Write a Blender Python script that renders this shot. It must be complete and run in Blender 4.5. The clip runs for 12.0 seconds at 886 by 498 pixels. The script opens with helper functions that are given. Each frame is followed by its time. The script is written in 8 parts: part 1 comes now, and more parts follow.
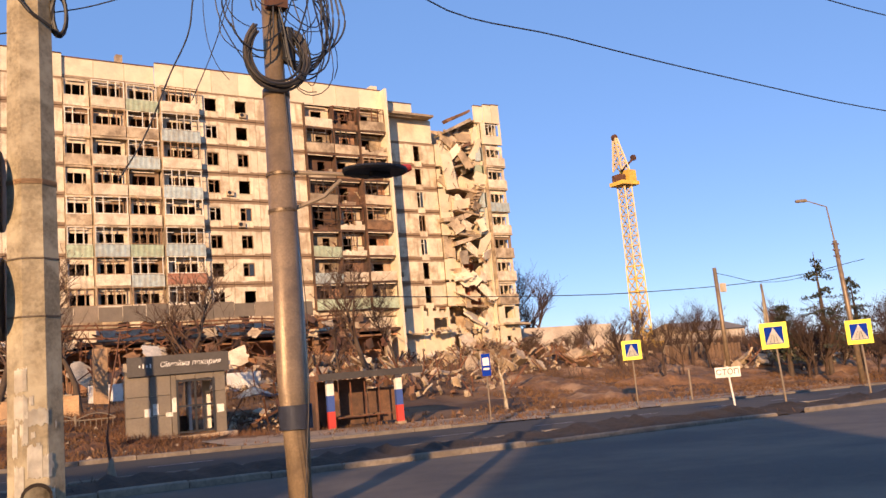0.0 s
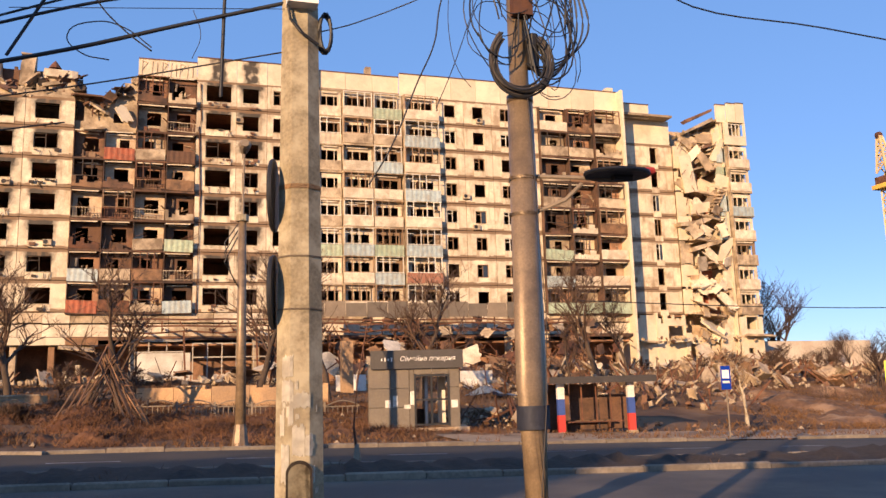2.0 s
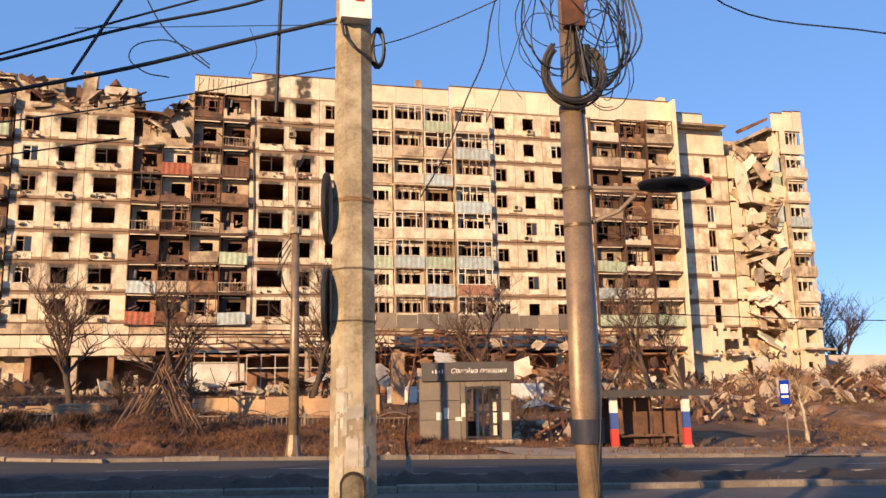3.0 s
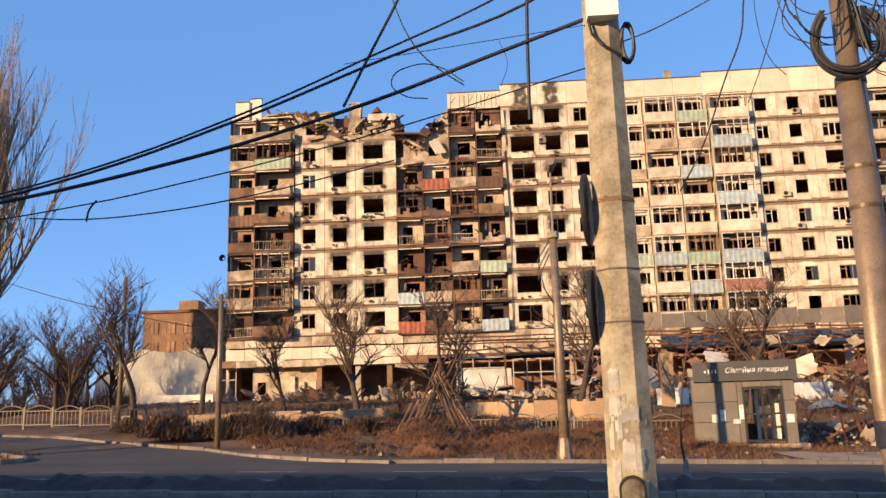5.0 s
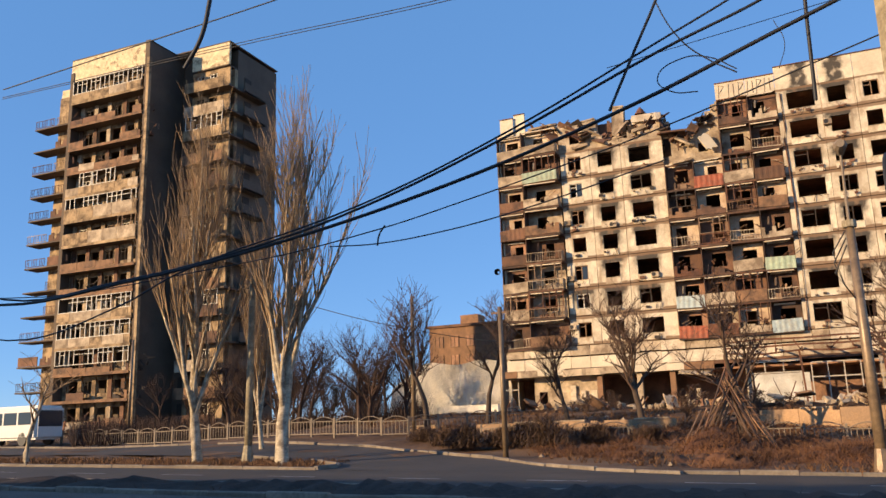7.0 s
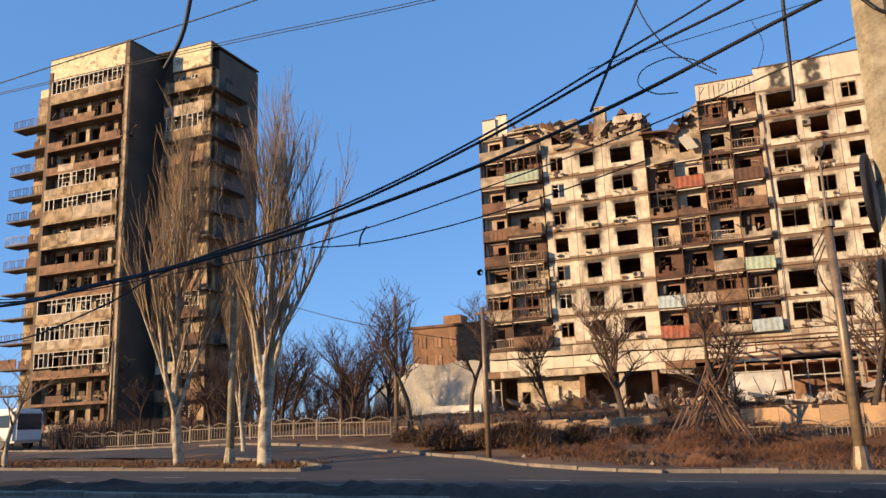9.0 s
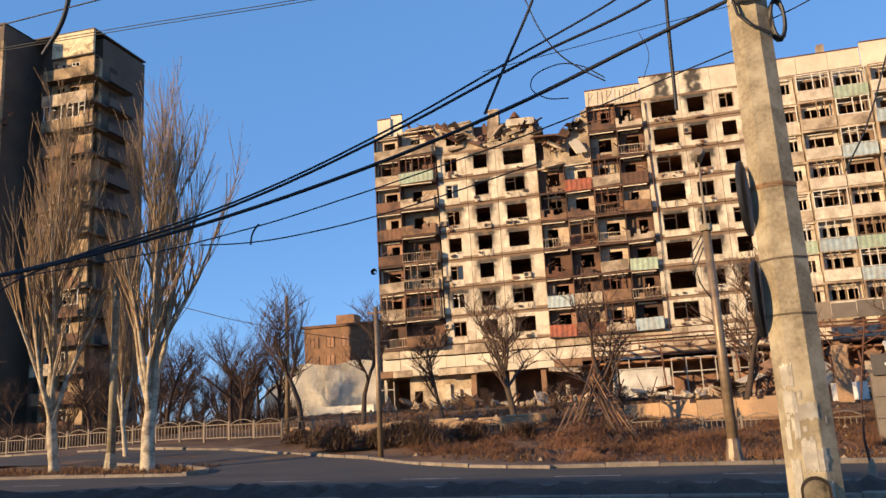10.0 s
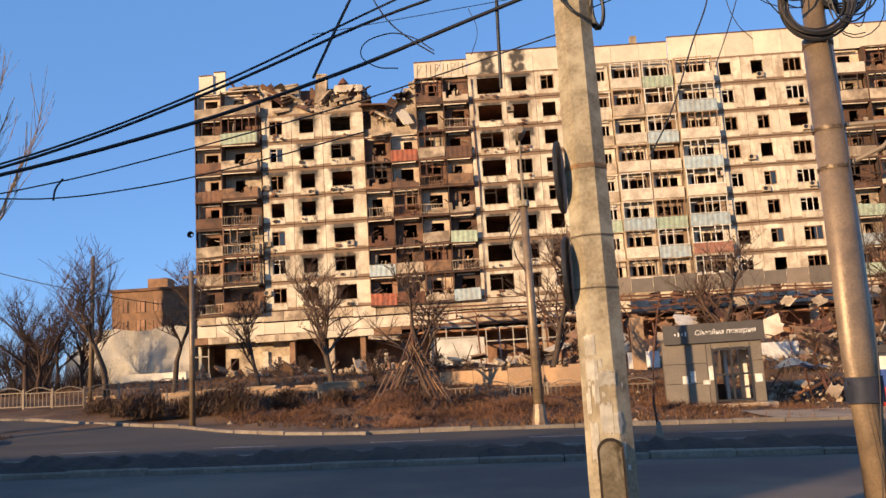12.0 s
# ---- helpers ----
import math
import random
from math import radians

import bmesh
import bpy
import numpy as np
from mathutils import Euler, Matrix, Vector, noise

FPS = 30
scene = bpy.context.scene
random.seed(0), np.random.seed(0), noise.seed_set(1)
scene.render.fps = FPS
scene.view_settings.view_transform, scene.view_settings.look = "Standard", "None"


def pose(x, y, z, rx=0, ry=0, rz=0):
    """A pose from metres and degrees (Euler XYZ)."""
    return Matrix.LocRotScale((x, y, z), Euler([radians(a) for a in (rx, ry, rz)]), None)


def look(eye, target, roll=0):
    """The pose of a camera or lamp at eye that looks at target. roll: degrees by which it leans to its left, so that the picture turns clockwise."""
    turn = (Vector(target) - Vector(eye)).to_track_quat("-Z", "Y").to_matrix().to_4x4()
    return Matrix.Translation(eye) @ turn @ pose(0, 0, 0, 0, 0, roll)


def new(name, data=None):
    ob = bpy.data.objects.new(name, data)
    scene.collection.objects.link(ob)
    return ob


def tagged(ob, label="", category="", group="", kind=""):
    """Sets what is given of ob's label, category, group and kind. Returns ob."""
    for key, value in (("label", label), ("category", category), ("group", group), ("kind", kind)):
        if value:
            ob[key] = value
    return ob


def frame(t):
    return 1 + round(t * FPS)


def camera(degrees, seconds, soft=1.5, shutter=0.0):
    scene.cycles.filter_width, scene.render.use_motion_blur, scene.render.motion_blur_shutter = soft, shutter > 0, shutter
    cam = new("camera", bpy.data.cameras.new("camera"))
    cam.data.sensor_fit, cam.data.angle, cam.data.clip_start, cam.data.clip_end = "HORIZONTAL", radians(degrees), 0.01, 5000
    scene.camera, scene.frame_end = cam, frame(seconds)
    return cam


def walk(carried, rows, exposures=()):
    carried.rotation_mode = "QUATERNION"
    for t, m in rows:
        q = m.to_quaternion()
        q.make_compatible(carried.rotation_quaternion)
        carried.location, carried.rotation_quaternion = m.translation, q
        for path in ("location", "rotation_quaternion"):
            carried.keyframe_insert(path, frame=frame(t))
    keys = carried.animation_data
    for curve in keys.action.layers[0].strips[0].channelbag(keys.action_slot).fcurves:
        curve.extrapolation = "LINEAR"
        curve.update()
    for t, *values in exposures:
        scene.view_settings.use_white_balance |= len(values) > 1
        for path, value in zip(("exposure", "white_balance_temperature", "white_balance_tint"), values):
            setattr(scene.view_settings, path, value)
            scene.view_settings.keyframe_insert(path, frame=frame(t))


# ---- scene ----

cam = camera(56.27, 12.0)
EYE = 1.5
PATH = [
    (0.0, -32.61, 8.52, 5.13), (0.5, -28.53, 9.15, 4.63), (1.0, -25.09, 9.41, 4.16), (1.5, -20.53, 9.65, 3.44),
    (2.0, -17.04, 9.66, 1.56), (2.5, -15.51, 10.27, 1.31), (4.5, -1.47, 10.83, 0.68), (5.0, 4.44, 11.19, 1.59),
    (5.5, 9.48, 11.51, 2.04), (6.0, 13.52, 11.75, 1.93), (6.5, 18.11, 12.02, 1.79), (7.0, 23.45, 12.35, 1.77),
    (9.0, 22.31, 12.35, 2.14), (9.5, 18.77, 12.28, 2.88), (10.0, 15.03, 11.98, 3.15), (10.5, 11.86, 11.26, 2.99),
    (11.0, 9.16, 10.98, 3.21), (11.5, 7.48, 10.47, 3.44), (12.0, 2.67, 9.09, 3.35),
]
SIDE = [(0.0, 0.08), (1.5, 0.02), (2.5, 0.0), (4.5, -0.03), (5.5, -0.07), (6.5, -0.09), (9.5, -0.08), (11.0, -0.09), (12.0, -0.085)]


def sidestep(t):
    return float(np.interp(t, [s[0] for s in SIDE], [s[1] for s in SIDE]))


walk(cam, [(t, pose(sidestep(t), 0, EYE, 90 + pitch, roll, yaw)) for t, yaw, pitch, roll in PATH],
     exposures=[(0.0, 0.56, 6800, 26), (2.5, 0.58, 6600, 22), (5.0, 0.62, 6350, 17), (7.0, 0.46, 6300, 14), (9.5, 0.5, 6250, 14), (11.0, 0.5, 6250, 15), (12.0, 0.52, 6350, 17)])

# ---- light: a low warm sun from behind the camera's left, and the sky ----
SUN_WAY = Vector((0.685, 0.728, -0.24)).normalized()
world = bpy.data.worlds.new("sky")
scene.world = world
world.use_nodes = True
wn = world.node_tree.nodes
sky = wn.new("ShaderNodeTexSky")
sky.sky_type = "NISHITA"
sky.sun_disc = False
sky.sun_elevation = radians(13.5)
sky.sun_rotation = math.atan2(-0.685, -0.728)
sky.altitude = 2600
sky.air_density, sky.dust_density, sky.ozone_density = 1.0, 0.1, 2.8
wn["Background"].inputs["Strength"].default_value = 0.152
even = wn.new("ShaderNodeMix")
even.data_type = "RGBA"
even.inputs["Factor"].default_value = 0.62
even.inputs["B"].default_value = (0.68, 1.80, 3.7, 1)
world.node_tree.links.new(sky.outputs[0], even.inputs["A"])
world.node_tree.links.new(even.outputs["Result"], wn["Background"].inputs["Color"])
sun_data = bpy.data.lights.new("sun", "SUN")
sun_data.energy, sun_data.angle, sun_data.color = 5.1, radians(0.6), (1.0, 0.71, 0.38)
sun = new("sun", sun_data)
sun.matrix_world = look((-60, -70, 40), Vector((-60, -70, 40)) + SUN_WAY)


# ---- materials ----
def mat(name, col, rough=0.85, metal=0.0, var=0.3, scale=1.2, fine=14.0, bump=0.25, rnd=0.12, stain=None, amount=0.5, edge=(0.45, 0.62)):
    """A worn surface: two scales of noise in its value, an optional second colour in patches, fine relief."""
    m = bpy.data.materials.new(name)
    m.use_nodes = True
    n, l = m.node_tree.nodes, m.node_tree.links
    b = n["Principled BSDF"]
    b.inputs["Roughness"].default_value, b.inputs["Metallic"].default_value = rough, metal
    tc, info = n.new("ShaderNodeTexCoord"), n.new("ShaderNodeObjectInfo")
    off = n.new("ShaderNodeVectorMath")
    off.operation = "MULTIPLY_ADD"
    comb = n.new("ShaderNodeCombineXYZ")
    for i in range(3):
        l.new(info.outputs["Random"], comb.inputs[i])
    l.new(comb.outputs[0], off.inputs[0])
    off.inputs[1].default_value = (37, 51, 23)
    l.new(tc.outputs["Object"], off.inputs[2])
    a, c = n.new("ShaderNodeTexNoise"), n.new("ShaderNodeTexNoise")
    a.inputs["Scale"].default_value, c.inputs["Scale"].default_value = scale, fine
    a.inputs["Detail"].default_value, c.inputs["Detail"].default_value = 6, 4
    l.new(off.outputs[0], a.inputs["Vector"])
    l.new(off.outputs[0], c.inputs["Vector"])
    add = n.new("ShaderNodeMath")
    add.operation = "ADD"
    l.new(a.outputs["Fac"], add.inputs[0])
    l.new(c.outputs["Fac"], add.inputs[1])
    mp = n.new("ShaderNodeMapRange")
    mp.inputs["From Min"].default_value, mp.inputs["From Max"].default_value = 0.7, 1.3
    mp.inputs["To Min"].default_value, mp.inputs["To Max"].default_value = 1 - var, 1 + var
    l.new(add.outputs[0], mp.inputs["Value"])
    r = n.new("ShaderNodeMapRange")
    r.inputs["To Min"].default_value, r.inputs["To Max"].default_value = 1 - rnd, 1 + rnd
    l.new(info.outputs["Random"], r.inputs["Value"])
    mul = n.new("ShaderNodeMath")
    mul.operation = "MULTIPLY"
    l.new(mp.outputs[0], mul.inputs[0])
    l.new(r.outputs[0], mul.inputs[1])
    hsv = n.new("ShaderNodeHueSaturation")
    hsv.inputs["Color"].default_value = (*col, 1)
    l.new(mul.outputs[0], hsv.inputs["Value"])
    out = hsv.outputs[0]
    if stain:
        d = n.new("ShaderNodeTexNoise")
        d.inputs["Scale"].default_value, d.inputs["Detail"].default_value = scale * 0.7, 8
        d.inputs["Roughness"].default_value = 0.65
        sh = n.new("ShaderNodeVectorMath")
        sh.inputs[1].default_value = (11, 7, 5)
        l.new(off.outputs[0], sh.inputs[0])
        l.new(sh.outputs[0], d.inputs["Vector"])
        e = n.new("ShaderNodeMapRange")
        e.inputs["From Min"].default_value, e.inputs["From Max"].default_value = edge
        e.inputs["To Max"].default_value = amount
        l.new(d.outputs["Fac"], e.inputs["Value"])
        mix = n.new("ShaderNodeMix")
        mix.data_type = "RGBA"
        mix.inputs["B"].default_value = (*stain, 1)
        l.new(e.outputs[0], mix.inputs["Factor"])
        l.new(out, mix.inputs["A"])
        out = mix.outputs["Result"]
    l.new(out, b.inputs["Base Color"])
    if bump:
        bp = n.new("ShaderNodeBump")
        bp.inputs["Strength"].default_value, bp.inputs["Distance"].default_value = bump, 0.03
        l.new(add.outputs[0], bp.inputs["Height"])
        l.new(bp.outputs[0], b.inputs["Normal"])
    return m


def sooty(name, col, reach=1.0, lo=0.15, hi=0.36):
    """Plaster with a black plume of soot round and above the opening at the panel's origin."""
    m = mat(name, col, stain=(0.30, 0.22, 0.14), amount=0.5, scale=0.8)
    n, l = m.node_tree.nodes, m.node_tree.links
    b = n["Principled BSDF"]
    old = b.inputs["Base Color"].links[0].from_socket
    tc, xyz, ns = n.new("ShaderNodeTexCoord"), n.new("ShaderNodeSeparateXYZ"), n.new("ShaderNodeTexNoise")
    info = n.new("ShaderNodeObjectInfo")
    l.new(tc.outputs["Object"], xyz.inputs[0])
    ns.inputs["Scale"].default_value, ns.inputs["Detail"].default_value = 1.6, 6
    ns.noise_dimensions = "4D"
    wide = n.new("ShaderNodeMath")
    wide.operation = "MULTIPLY"
    wide.inputs[1].default_value = 60
    l.new(info.outputs["Random"], wide.inputs[0])
    l.new(wide.outputs[0], ns.inputs["W"])
    l.new(tc.outputs["Object"], ns.inputs["Vector"])
    ax = n.new("ShaderNodeMath")
    ax.operation = "ABSOLUTE"
    l.new(xyz.outputs["X"], ax.inputs[0])
    gx = n.new("ShaderNodeMapRange")
    gx.inputs["From Min"].default_value, gx.inputs["From Max"].default_value = 1.9 * reach, 0.5 * reach
    l.new(ax.outputs[0], gx.inputs["Value"])
    gzn = n.new("ShaderNodeMapRange")
    gzn.inputs["From Min"].default_value, gzn.inputs["From Max"].default_value = -0.9, 0.9
    gzn.inputs["To Min"].default_value = 0.4
    l.new(xyz.outputs["Z"], gzn.inputs["Value"])
    p1 = n.new("ShaderNodeMath")
    p1.operation = "MULTIPLY"
    l.new(gx.outputs[0], p1.inputs[0])
    l.new(gzn.outputs[0], p1.inputs[1])
    p2 = n.new("ShaderNodeMath")
    p2.operation = "MULTIPLY"
    l.new(p1.outputs[0], p2.inputs[0])
    l.new(ns.outputs["Fac"], p2.inputs[1])
    p3 = n.new("ShaderNodeMapRange")
    p3.inputs["From Min"].default_value, p3.inputs["From Max"].default_value = lo, hi
    p3.inputs["To Max"].default_value = 0.93
    l.new(p2.outputs[0], p3.inputs["Value"])
    mix = n.new("ShaderNodeMix")
    mix.data_type = "RGBA"
    mix.inputs["B"].default_value = (0.03, 0.024, 0.02, 1)
    l.new(p3.outputs[0], mix.inputs["Factor"])
    l.new(old, mix.inputs["A"])
    l.new(mix.outputs["Result"], b.inputs["Base Color"])
    return m


def seams(m, col=(0.20, 0.12, 0.066)):
    """Smeared mortar along the storey joints of a panel, whose window's middle is its origin."""
    n, l = m.node_tree.nodes, m.node_tree.links
    b = n["Principled BSDF"]
    old = b.inputs["Base Color"].links[0].from_socket
    tc, xyz, ns, info = n.new("ShaderNodeTexCoord"), n.new("ShaderNodeSeparateXYZ"), n.new("ShaderNodeTexNoise"), n.new("ShaderNodeObjectInfo")
    ns.noise_dimensions = "4D"
    ns.inputs["Scale"].default_value, ns.inputs["Detail"].default_value = 1.1, 5
    w = n.new("ShaderNodeMath")
    w.operation = "MULTIPLY"
    w.inputs[1].default_value = 90
    l.new(info.outputs["Random"], w.inputs[0])
    l.new(w.outputs[0], ns.inputs["W"])
    l.new(tc.outputs["Object"], ns.inputs["Vector"])
    l.new(tc.outputs["Object"], xyz.inputs[0])
    d = n.new("ShaderNodeMath")
    d.operation = "ADD"
    d.inputs[1].default_value = 0.05
    l.new(xyz.outputs["Z"], d.inputs[0])
    a = n.new("ShaderNodeMath")
    a.operation = "ABSOLUTE"
    l.new(d.outputs[0], a.inputs[0])
    e = n.new("ShaderNodeMapRange")
    e.inputs["From Min"].default_value, e.inputs["From Max"].default_value = 0.95, 1.32
    l.new(a.outputs[0], e.inputs["Value"])
    p = n.new("ShaderNodeMath")
    p.operation = "MULTIPLY"
    l.new(e.outputs[0], p.inputs[0])
    l.new(ns.outputs["Fac"], p.inputs[1])
    q = n.new("ShaderNodeMapRange")
    q.inputs["From Min"].default_value, q.inputs["From Max"].default_value = 0.16, 0.27
    q.inputs["To Max"].default_value = 0.9
    l.new(p.outputs[0], q.inputs["Value"])
    mix = n.new("ShaderNodeMix")
    mix.data_type = "RGBA"
    mix.inputs["B"].default_value = (*col, 1)
    l.new(q.outputs[0], mix.inputs["Factor"])
    # brown run-off streaks down the panel
    mpg, st = n.new("ShaderNodeMapping"), n.new("ShaderNodeTexNoise")
    mpg.inputs["Scale"].default_value = (2.4, 2.4, 0.4)
    st.noise_dimensions = "4D"
    st.inputs["Scale"].default_value, st.inputs["Detail"].default_value = 1.0, 6
    l.new(tc.outputs["Object"], mpg.inputs["Vector"])
    l.new(mpg.outputs[0], st.inputs["Vector"])
    l.new(w.outputs[0], st.inputs["W"])
    sr = n.new("ShaderNodeMapRange")
    sr.inputs["From Min"].default_value, sr.inputs["From Max"].default_value = 0.52, 0.72
    sr.inputs["To Max"].default_value = 0.75
    l.new(st.outputs["Fac"], sr.inputs["Value"])
    run = n.new("ShaderNodeMix")
    run.data_type = "RGBA"
    run.inputs["B"].default_value = (0.27, 0.17, 0.095, 1)
    l.new(sr.outputs[0], run.inputs["Factor"])
    l.new(old, run.inputs["A"])
    l.new(run.outputs["Result"], mix.inputs["A"])
    l.new(mix.outputs["Result"], b.inputs["Base Color"])
    return m


CREAM = (0.66, 0.56, 0.40)
M_PLAIN = mat("cream plaster", CREAM, stain=(0.36, 0.27, 0.18), amount=0.55, scale=0.6, var=0.16, edge=(0.5, 0.72), rnd=0.07)
M_PANEL = seams(mat("cream plaster panel", CREAM, stain=(0.33, 0.235, 0.145), amount=0.8, scale=0.75, var=0.22, edge=(0.47, 0.64), rnd=0.1))
M_SOOTA = sooty("sooty attic plaster", CREAM, 0.85, 0.30, 0.50)
M_SOOT = seams(sooty("soot-stained plaster panel", CREAM))
M_DIRTY = mat("grimy plaster", (0.50, 0.39, 0.26), stain=(0.13, 0.085, 0.05), amount=0.75, scale=0.9, edge=(0.42, 0.6))
M_BURNT = mat("burnt concrete", (0.165, 0.082, 0.045), stain=(0.04, 0.026, 0.02), amount=0.8, scale=0.8, rnd=0.3)
M_CHAR = mat("charred concrete", (0.115, 0.06, 0.036), stain=(0.03, 0.02, 0.015), amount=0.8, scale=1.2, rnd=0.3)
M_INNER = mat("charred interior", (0.34, 0.18, 0.105), stain=(0.10, 0.055, 0.035), amount=0.8, scale=0.5, rnd=0.35)
M_ROOM = mat("bare room wall", (0.55, 0.42, 0.28), stain=(0.30, 0.16, 0.09), amount=0.6, scale=0.7, rnd=0.2)
M_PINK = mat("reddish wallpaper", (0.42, 0.14, 0.08), stain=(0.2, 0.07, 0.04), amount=0.6, scale=0.7)
M_CONC = mat("broken concrete", (0.43, 0.32, 0.205), stain=(0.16, 0.11, 0.07), amount=0.7, scale=1.4, rnd=0.25, bump=0.5)
M_RUST = mat("rusted steel", (0.17, 0.07, 0.035), rough=0.75, metal=0.3, stain=(0.06, 0.03, 0.02), amount=0.8, scale=2.0, rnd=0.25)
M_FRAME = mat("weathered white frame", (0.62, 0.57, 0.47), rough=0.6, var=0.2, scale=3, rnd=0.2)
M_FRAMEB = mat("scorched wood frame", (0.26, 0.16, 0.09), rough=0.8, var=0.3, scale=3, rnd=0.3)
M_DARKF = mat("black scorched frame", (0.05, 0.035, 0.025), rough=0.85, scale=3)
M_PBLUE = mat("pale blue sheet", (0.36, 0.43, 0.42), rough=0.6, stain=(0.3, 0.24, 0.16), amount=0.5, scale=2)
M_PGREEN = mat("pale green sheet", (0.34, 0.41, 0.28), rough=0.6, stain=(0.28, 0.22, 0.14), amount=0.5, scale=2)
M_PRED = mat("rust red sheet", (0.36, 0.09, 0.035), rough=0.65, stain=(0.12, 0.05, 0.03), amount=0.6, scale=2)
M_PCREAM = mat("cream balcony panel", (0.67, 0.57, 0.42), stain=(0.3, 0.21, 0.13), amount=0.5, scale=1.3, edge=(0.42, 0.6))
M_PBROWN = mat("smoke-browned balcony panel", (0.25, 0.135, 0.068), stain=(0.06, 0.04, 0.028), amount=0.75, scale=1.3)
M_BRICK = mat("red brick panel", (0.30, 0.12, 0.07), stain=(0.42, 0.33, 0.25), amount=0.4, scale=5)
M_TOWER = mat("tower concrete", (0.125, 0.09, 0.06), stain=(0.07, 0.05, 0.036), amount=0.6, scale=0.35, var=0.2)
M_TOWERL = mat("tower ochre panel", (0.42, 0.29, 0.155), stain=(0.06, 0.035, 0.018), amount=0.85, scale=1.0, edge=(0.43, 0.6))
M_TOWERA = mat("speckled attic plaster", (0.66, 0.52, 0.31), stain=(0.18, 0.11, 0.055), amount=0.7, scale=2.2, edge=(0.54, 0.62))
M_DIRT = mat("winter earth", (0.072, 0.033, 0.014), rough=0.95, stain=(0.18, 0.095, 0.043), amount=0.85, scale=0.3, fine=5, var=0.5, bump=0.9, edge=(0.44, 0.6))
M_GRASS = mat("dead grass", (0.15, 0.075, 0.032), rough=0.95, scale=0.6, var=0.45, stain=(0.11, 0.055, 0.026), amount=0.8)
M_ROAD = mat("worn asphalt", (0.045, 0.035, 0.027), rough=0.85, stain=(0.092, 0.064, 0.043), amount=0.6, scale=0.3, fine=25, var=0.22, bump=0.15)
M_ROADN = mat("dusty grey asphalt", (0.09, 0.072, 0.058), rough=0.85, stain=(0.19, 0.14, 0.095), amount=0.6, scale=0.3, fine=25, var=0.22, bump=0.2)
M_KERB = mat("kerb concrete", (0.21, 0.17, 0.125), stain=(0.13, 0.10, 0.075), amount=0.7, scale=1.8, rnd=0.2)
M_PAINT = mat("worn road paint", (0.42, 0.41, 0.39), rough=0.7, stain=(0.07, 0.07, 0.07), amount=0.85, scale=3, edge=(0.4, 0.6))
M_BARK = mat("grey bark", (0.07, 0.046, 0.03), rough=0.9, scale=6, var=0.35, bump=0.5)
M_TWIG = mat("brown twigs", (0.095, 0.055, 0.035), rough=0.9, scale=4, var=0.3, bump=0)
M_POPLAR = mat("pale poplar bark", (0.50, 0.415, 0.29), rough=0.9, scale=4, var=0.3, stain=(0.13, 0.09, 0.06), amount=0.7)
M_POPTWIG = mat("yellow-brown poplar twigs", (0.27, 0.18, 0.1), rough=0.9, scale=2, var=0.3, bump=0)
M_FAR = mat("far bare wood", (0.06, 0.034, 0.022), rough=0.95, scale=2, var=0.4, bump=0)
M_PINE = mat("dark needles", (0.05, 0.055, 0.028), rough=0.9, scale=4, var=0.4)
M_POLEC = mat("weathered concrete pole", (0.225, 0.18, 0.112), rough=0.85, scale=5, fine=40, var=0.3, stain=(0.45, 0.385, 0.26), amount=0.7, bump=0.07, edge=(0.46, 0.6))
M_POLES = mat("painted steel pole", (0.23, 0.16, 0.095), rough=0.42, metal=0.25, scale=5, fine=60, var=0.22, stain=(0.11, 0.075, 0.05), amount=0.6, bump=0.1)
M_BLACK = mat("black rubber cable", (0.012, 0.012, 0.014), rough=0.55, var=0.1, bump=0)
M_CABLE = mat("dusty cable", (0.05, 0.04, 0.035), rough=0.7, var=0.2, bump=0)
M_DISC = mat("dark sign back", (0.012, 0.012, 0.014), rough=0.6, var=0.2)
M_PAPER = mat("torn paper", (0.72, 0.68, 0.58), rough=0.9, scale=9, var=0.15, stain=(0.45, 0.38, 0.28), amount=0.6)
M_KIOSK = mat("grey-brown cladding", (0.15, 0.12, 0.085), rough=0.55, scale=1.5, var=0.2, stain=(0.16, 0.125, 0.09), amount=0.4)
M_KSIGN = mat("charcoal sign board", (0.06, 0.05, 0.04), rough=0.5, scale=2, var=0.2)
M_WHITE = mat("white paint", (0.74, 0.70, 0.63), rough=0.6, var=0.1, scale=3, stain=(0.4, 0.33, 0.25), amount=0.35)
M_FLAGB = mat("blue paint", (0.035, 0.075, 0.26), rough=0.6, var=0.15)
M_FLAGR = mat("red paint", (0.50, 0.045, 0.03), rough=0.6, var=0.15)
M_YELLOW = mat("fluorescent yellow", (0.78, 0.72, 0.03), rough=0.5, var=0.06, bump=0)
M_SIGNB = mat("sign blue", (0.003, 0.03, 0.26), rough=0.7, var=0.06, bump=0)
M_SIGNB.node_tree.nodes["Principled BSDF"].inputs["Specular IOR Level"].default_value = 0.05
M_CRANE = mat("crane yellow", (0.70, 0.45, 0.07), rough=0.55, var=0.15, stain=(0.3, 0.17, 0.05), amount=0.4)
M_CRANEW = mat("crane off-white", (0.62, 0.46, 0.24), rough=0.6, var=0.15)
M_WALLR = mat("pale rendered wall", (0.55, 0.46, 0.36), stain=(0.36, 0.27, 0.19), amount=0.6, scale=0.5)
M_TENT = mat("pale sheet wall", (0.70, 0.63, 0.50), stain=(0.3, 0.25, 0.19), amount=0.6, scale=0.4)
M_BRICKB = mat("brown brick wall", (0.27, 0.145, 0.075), stain=(0.16, 0.09, 0.05), amount=0.6, scale=1)
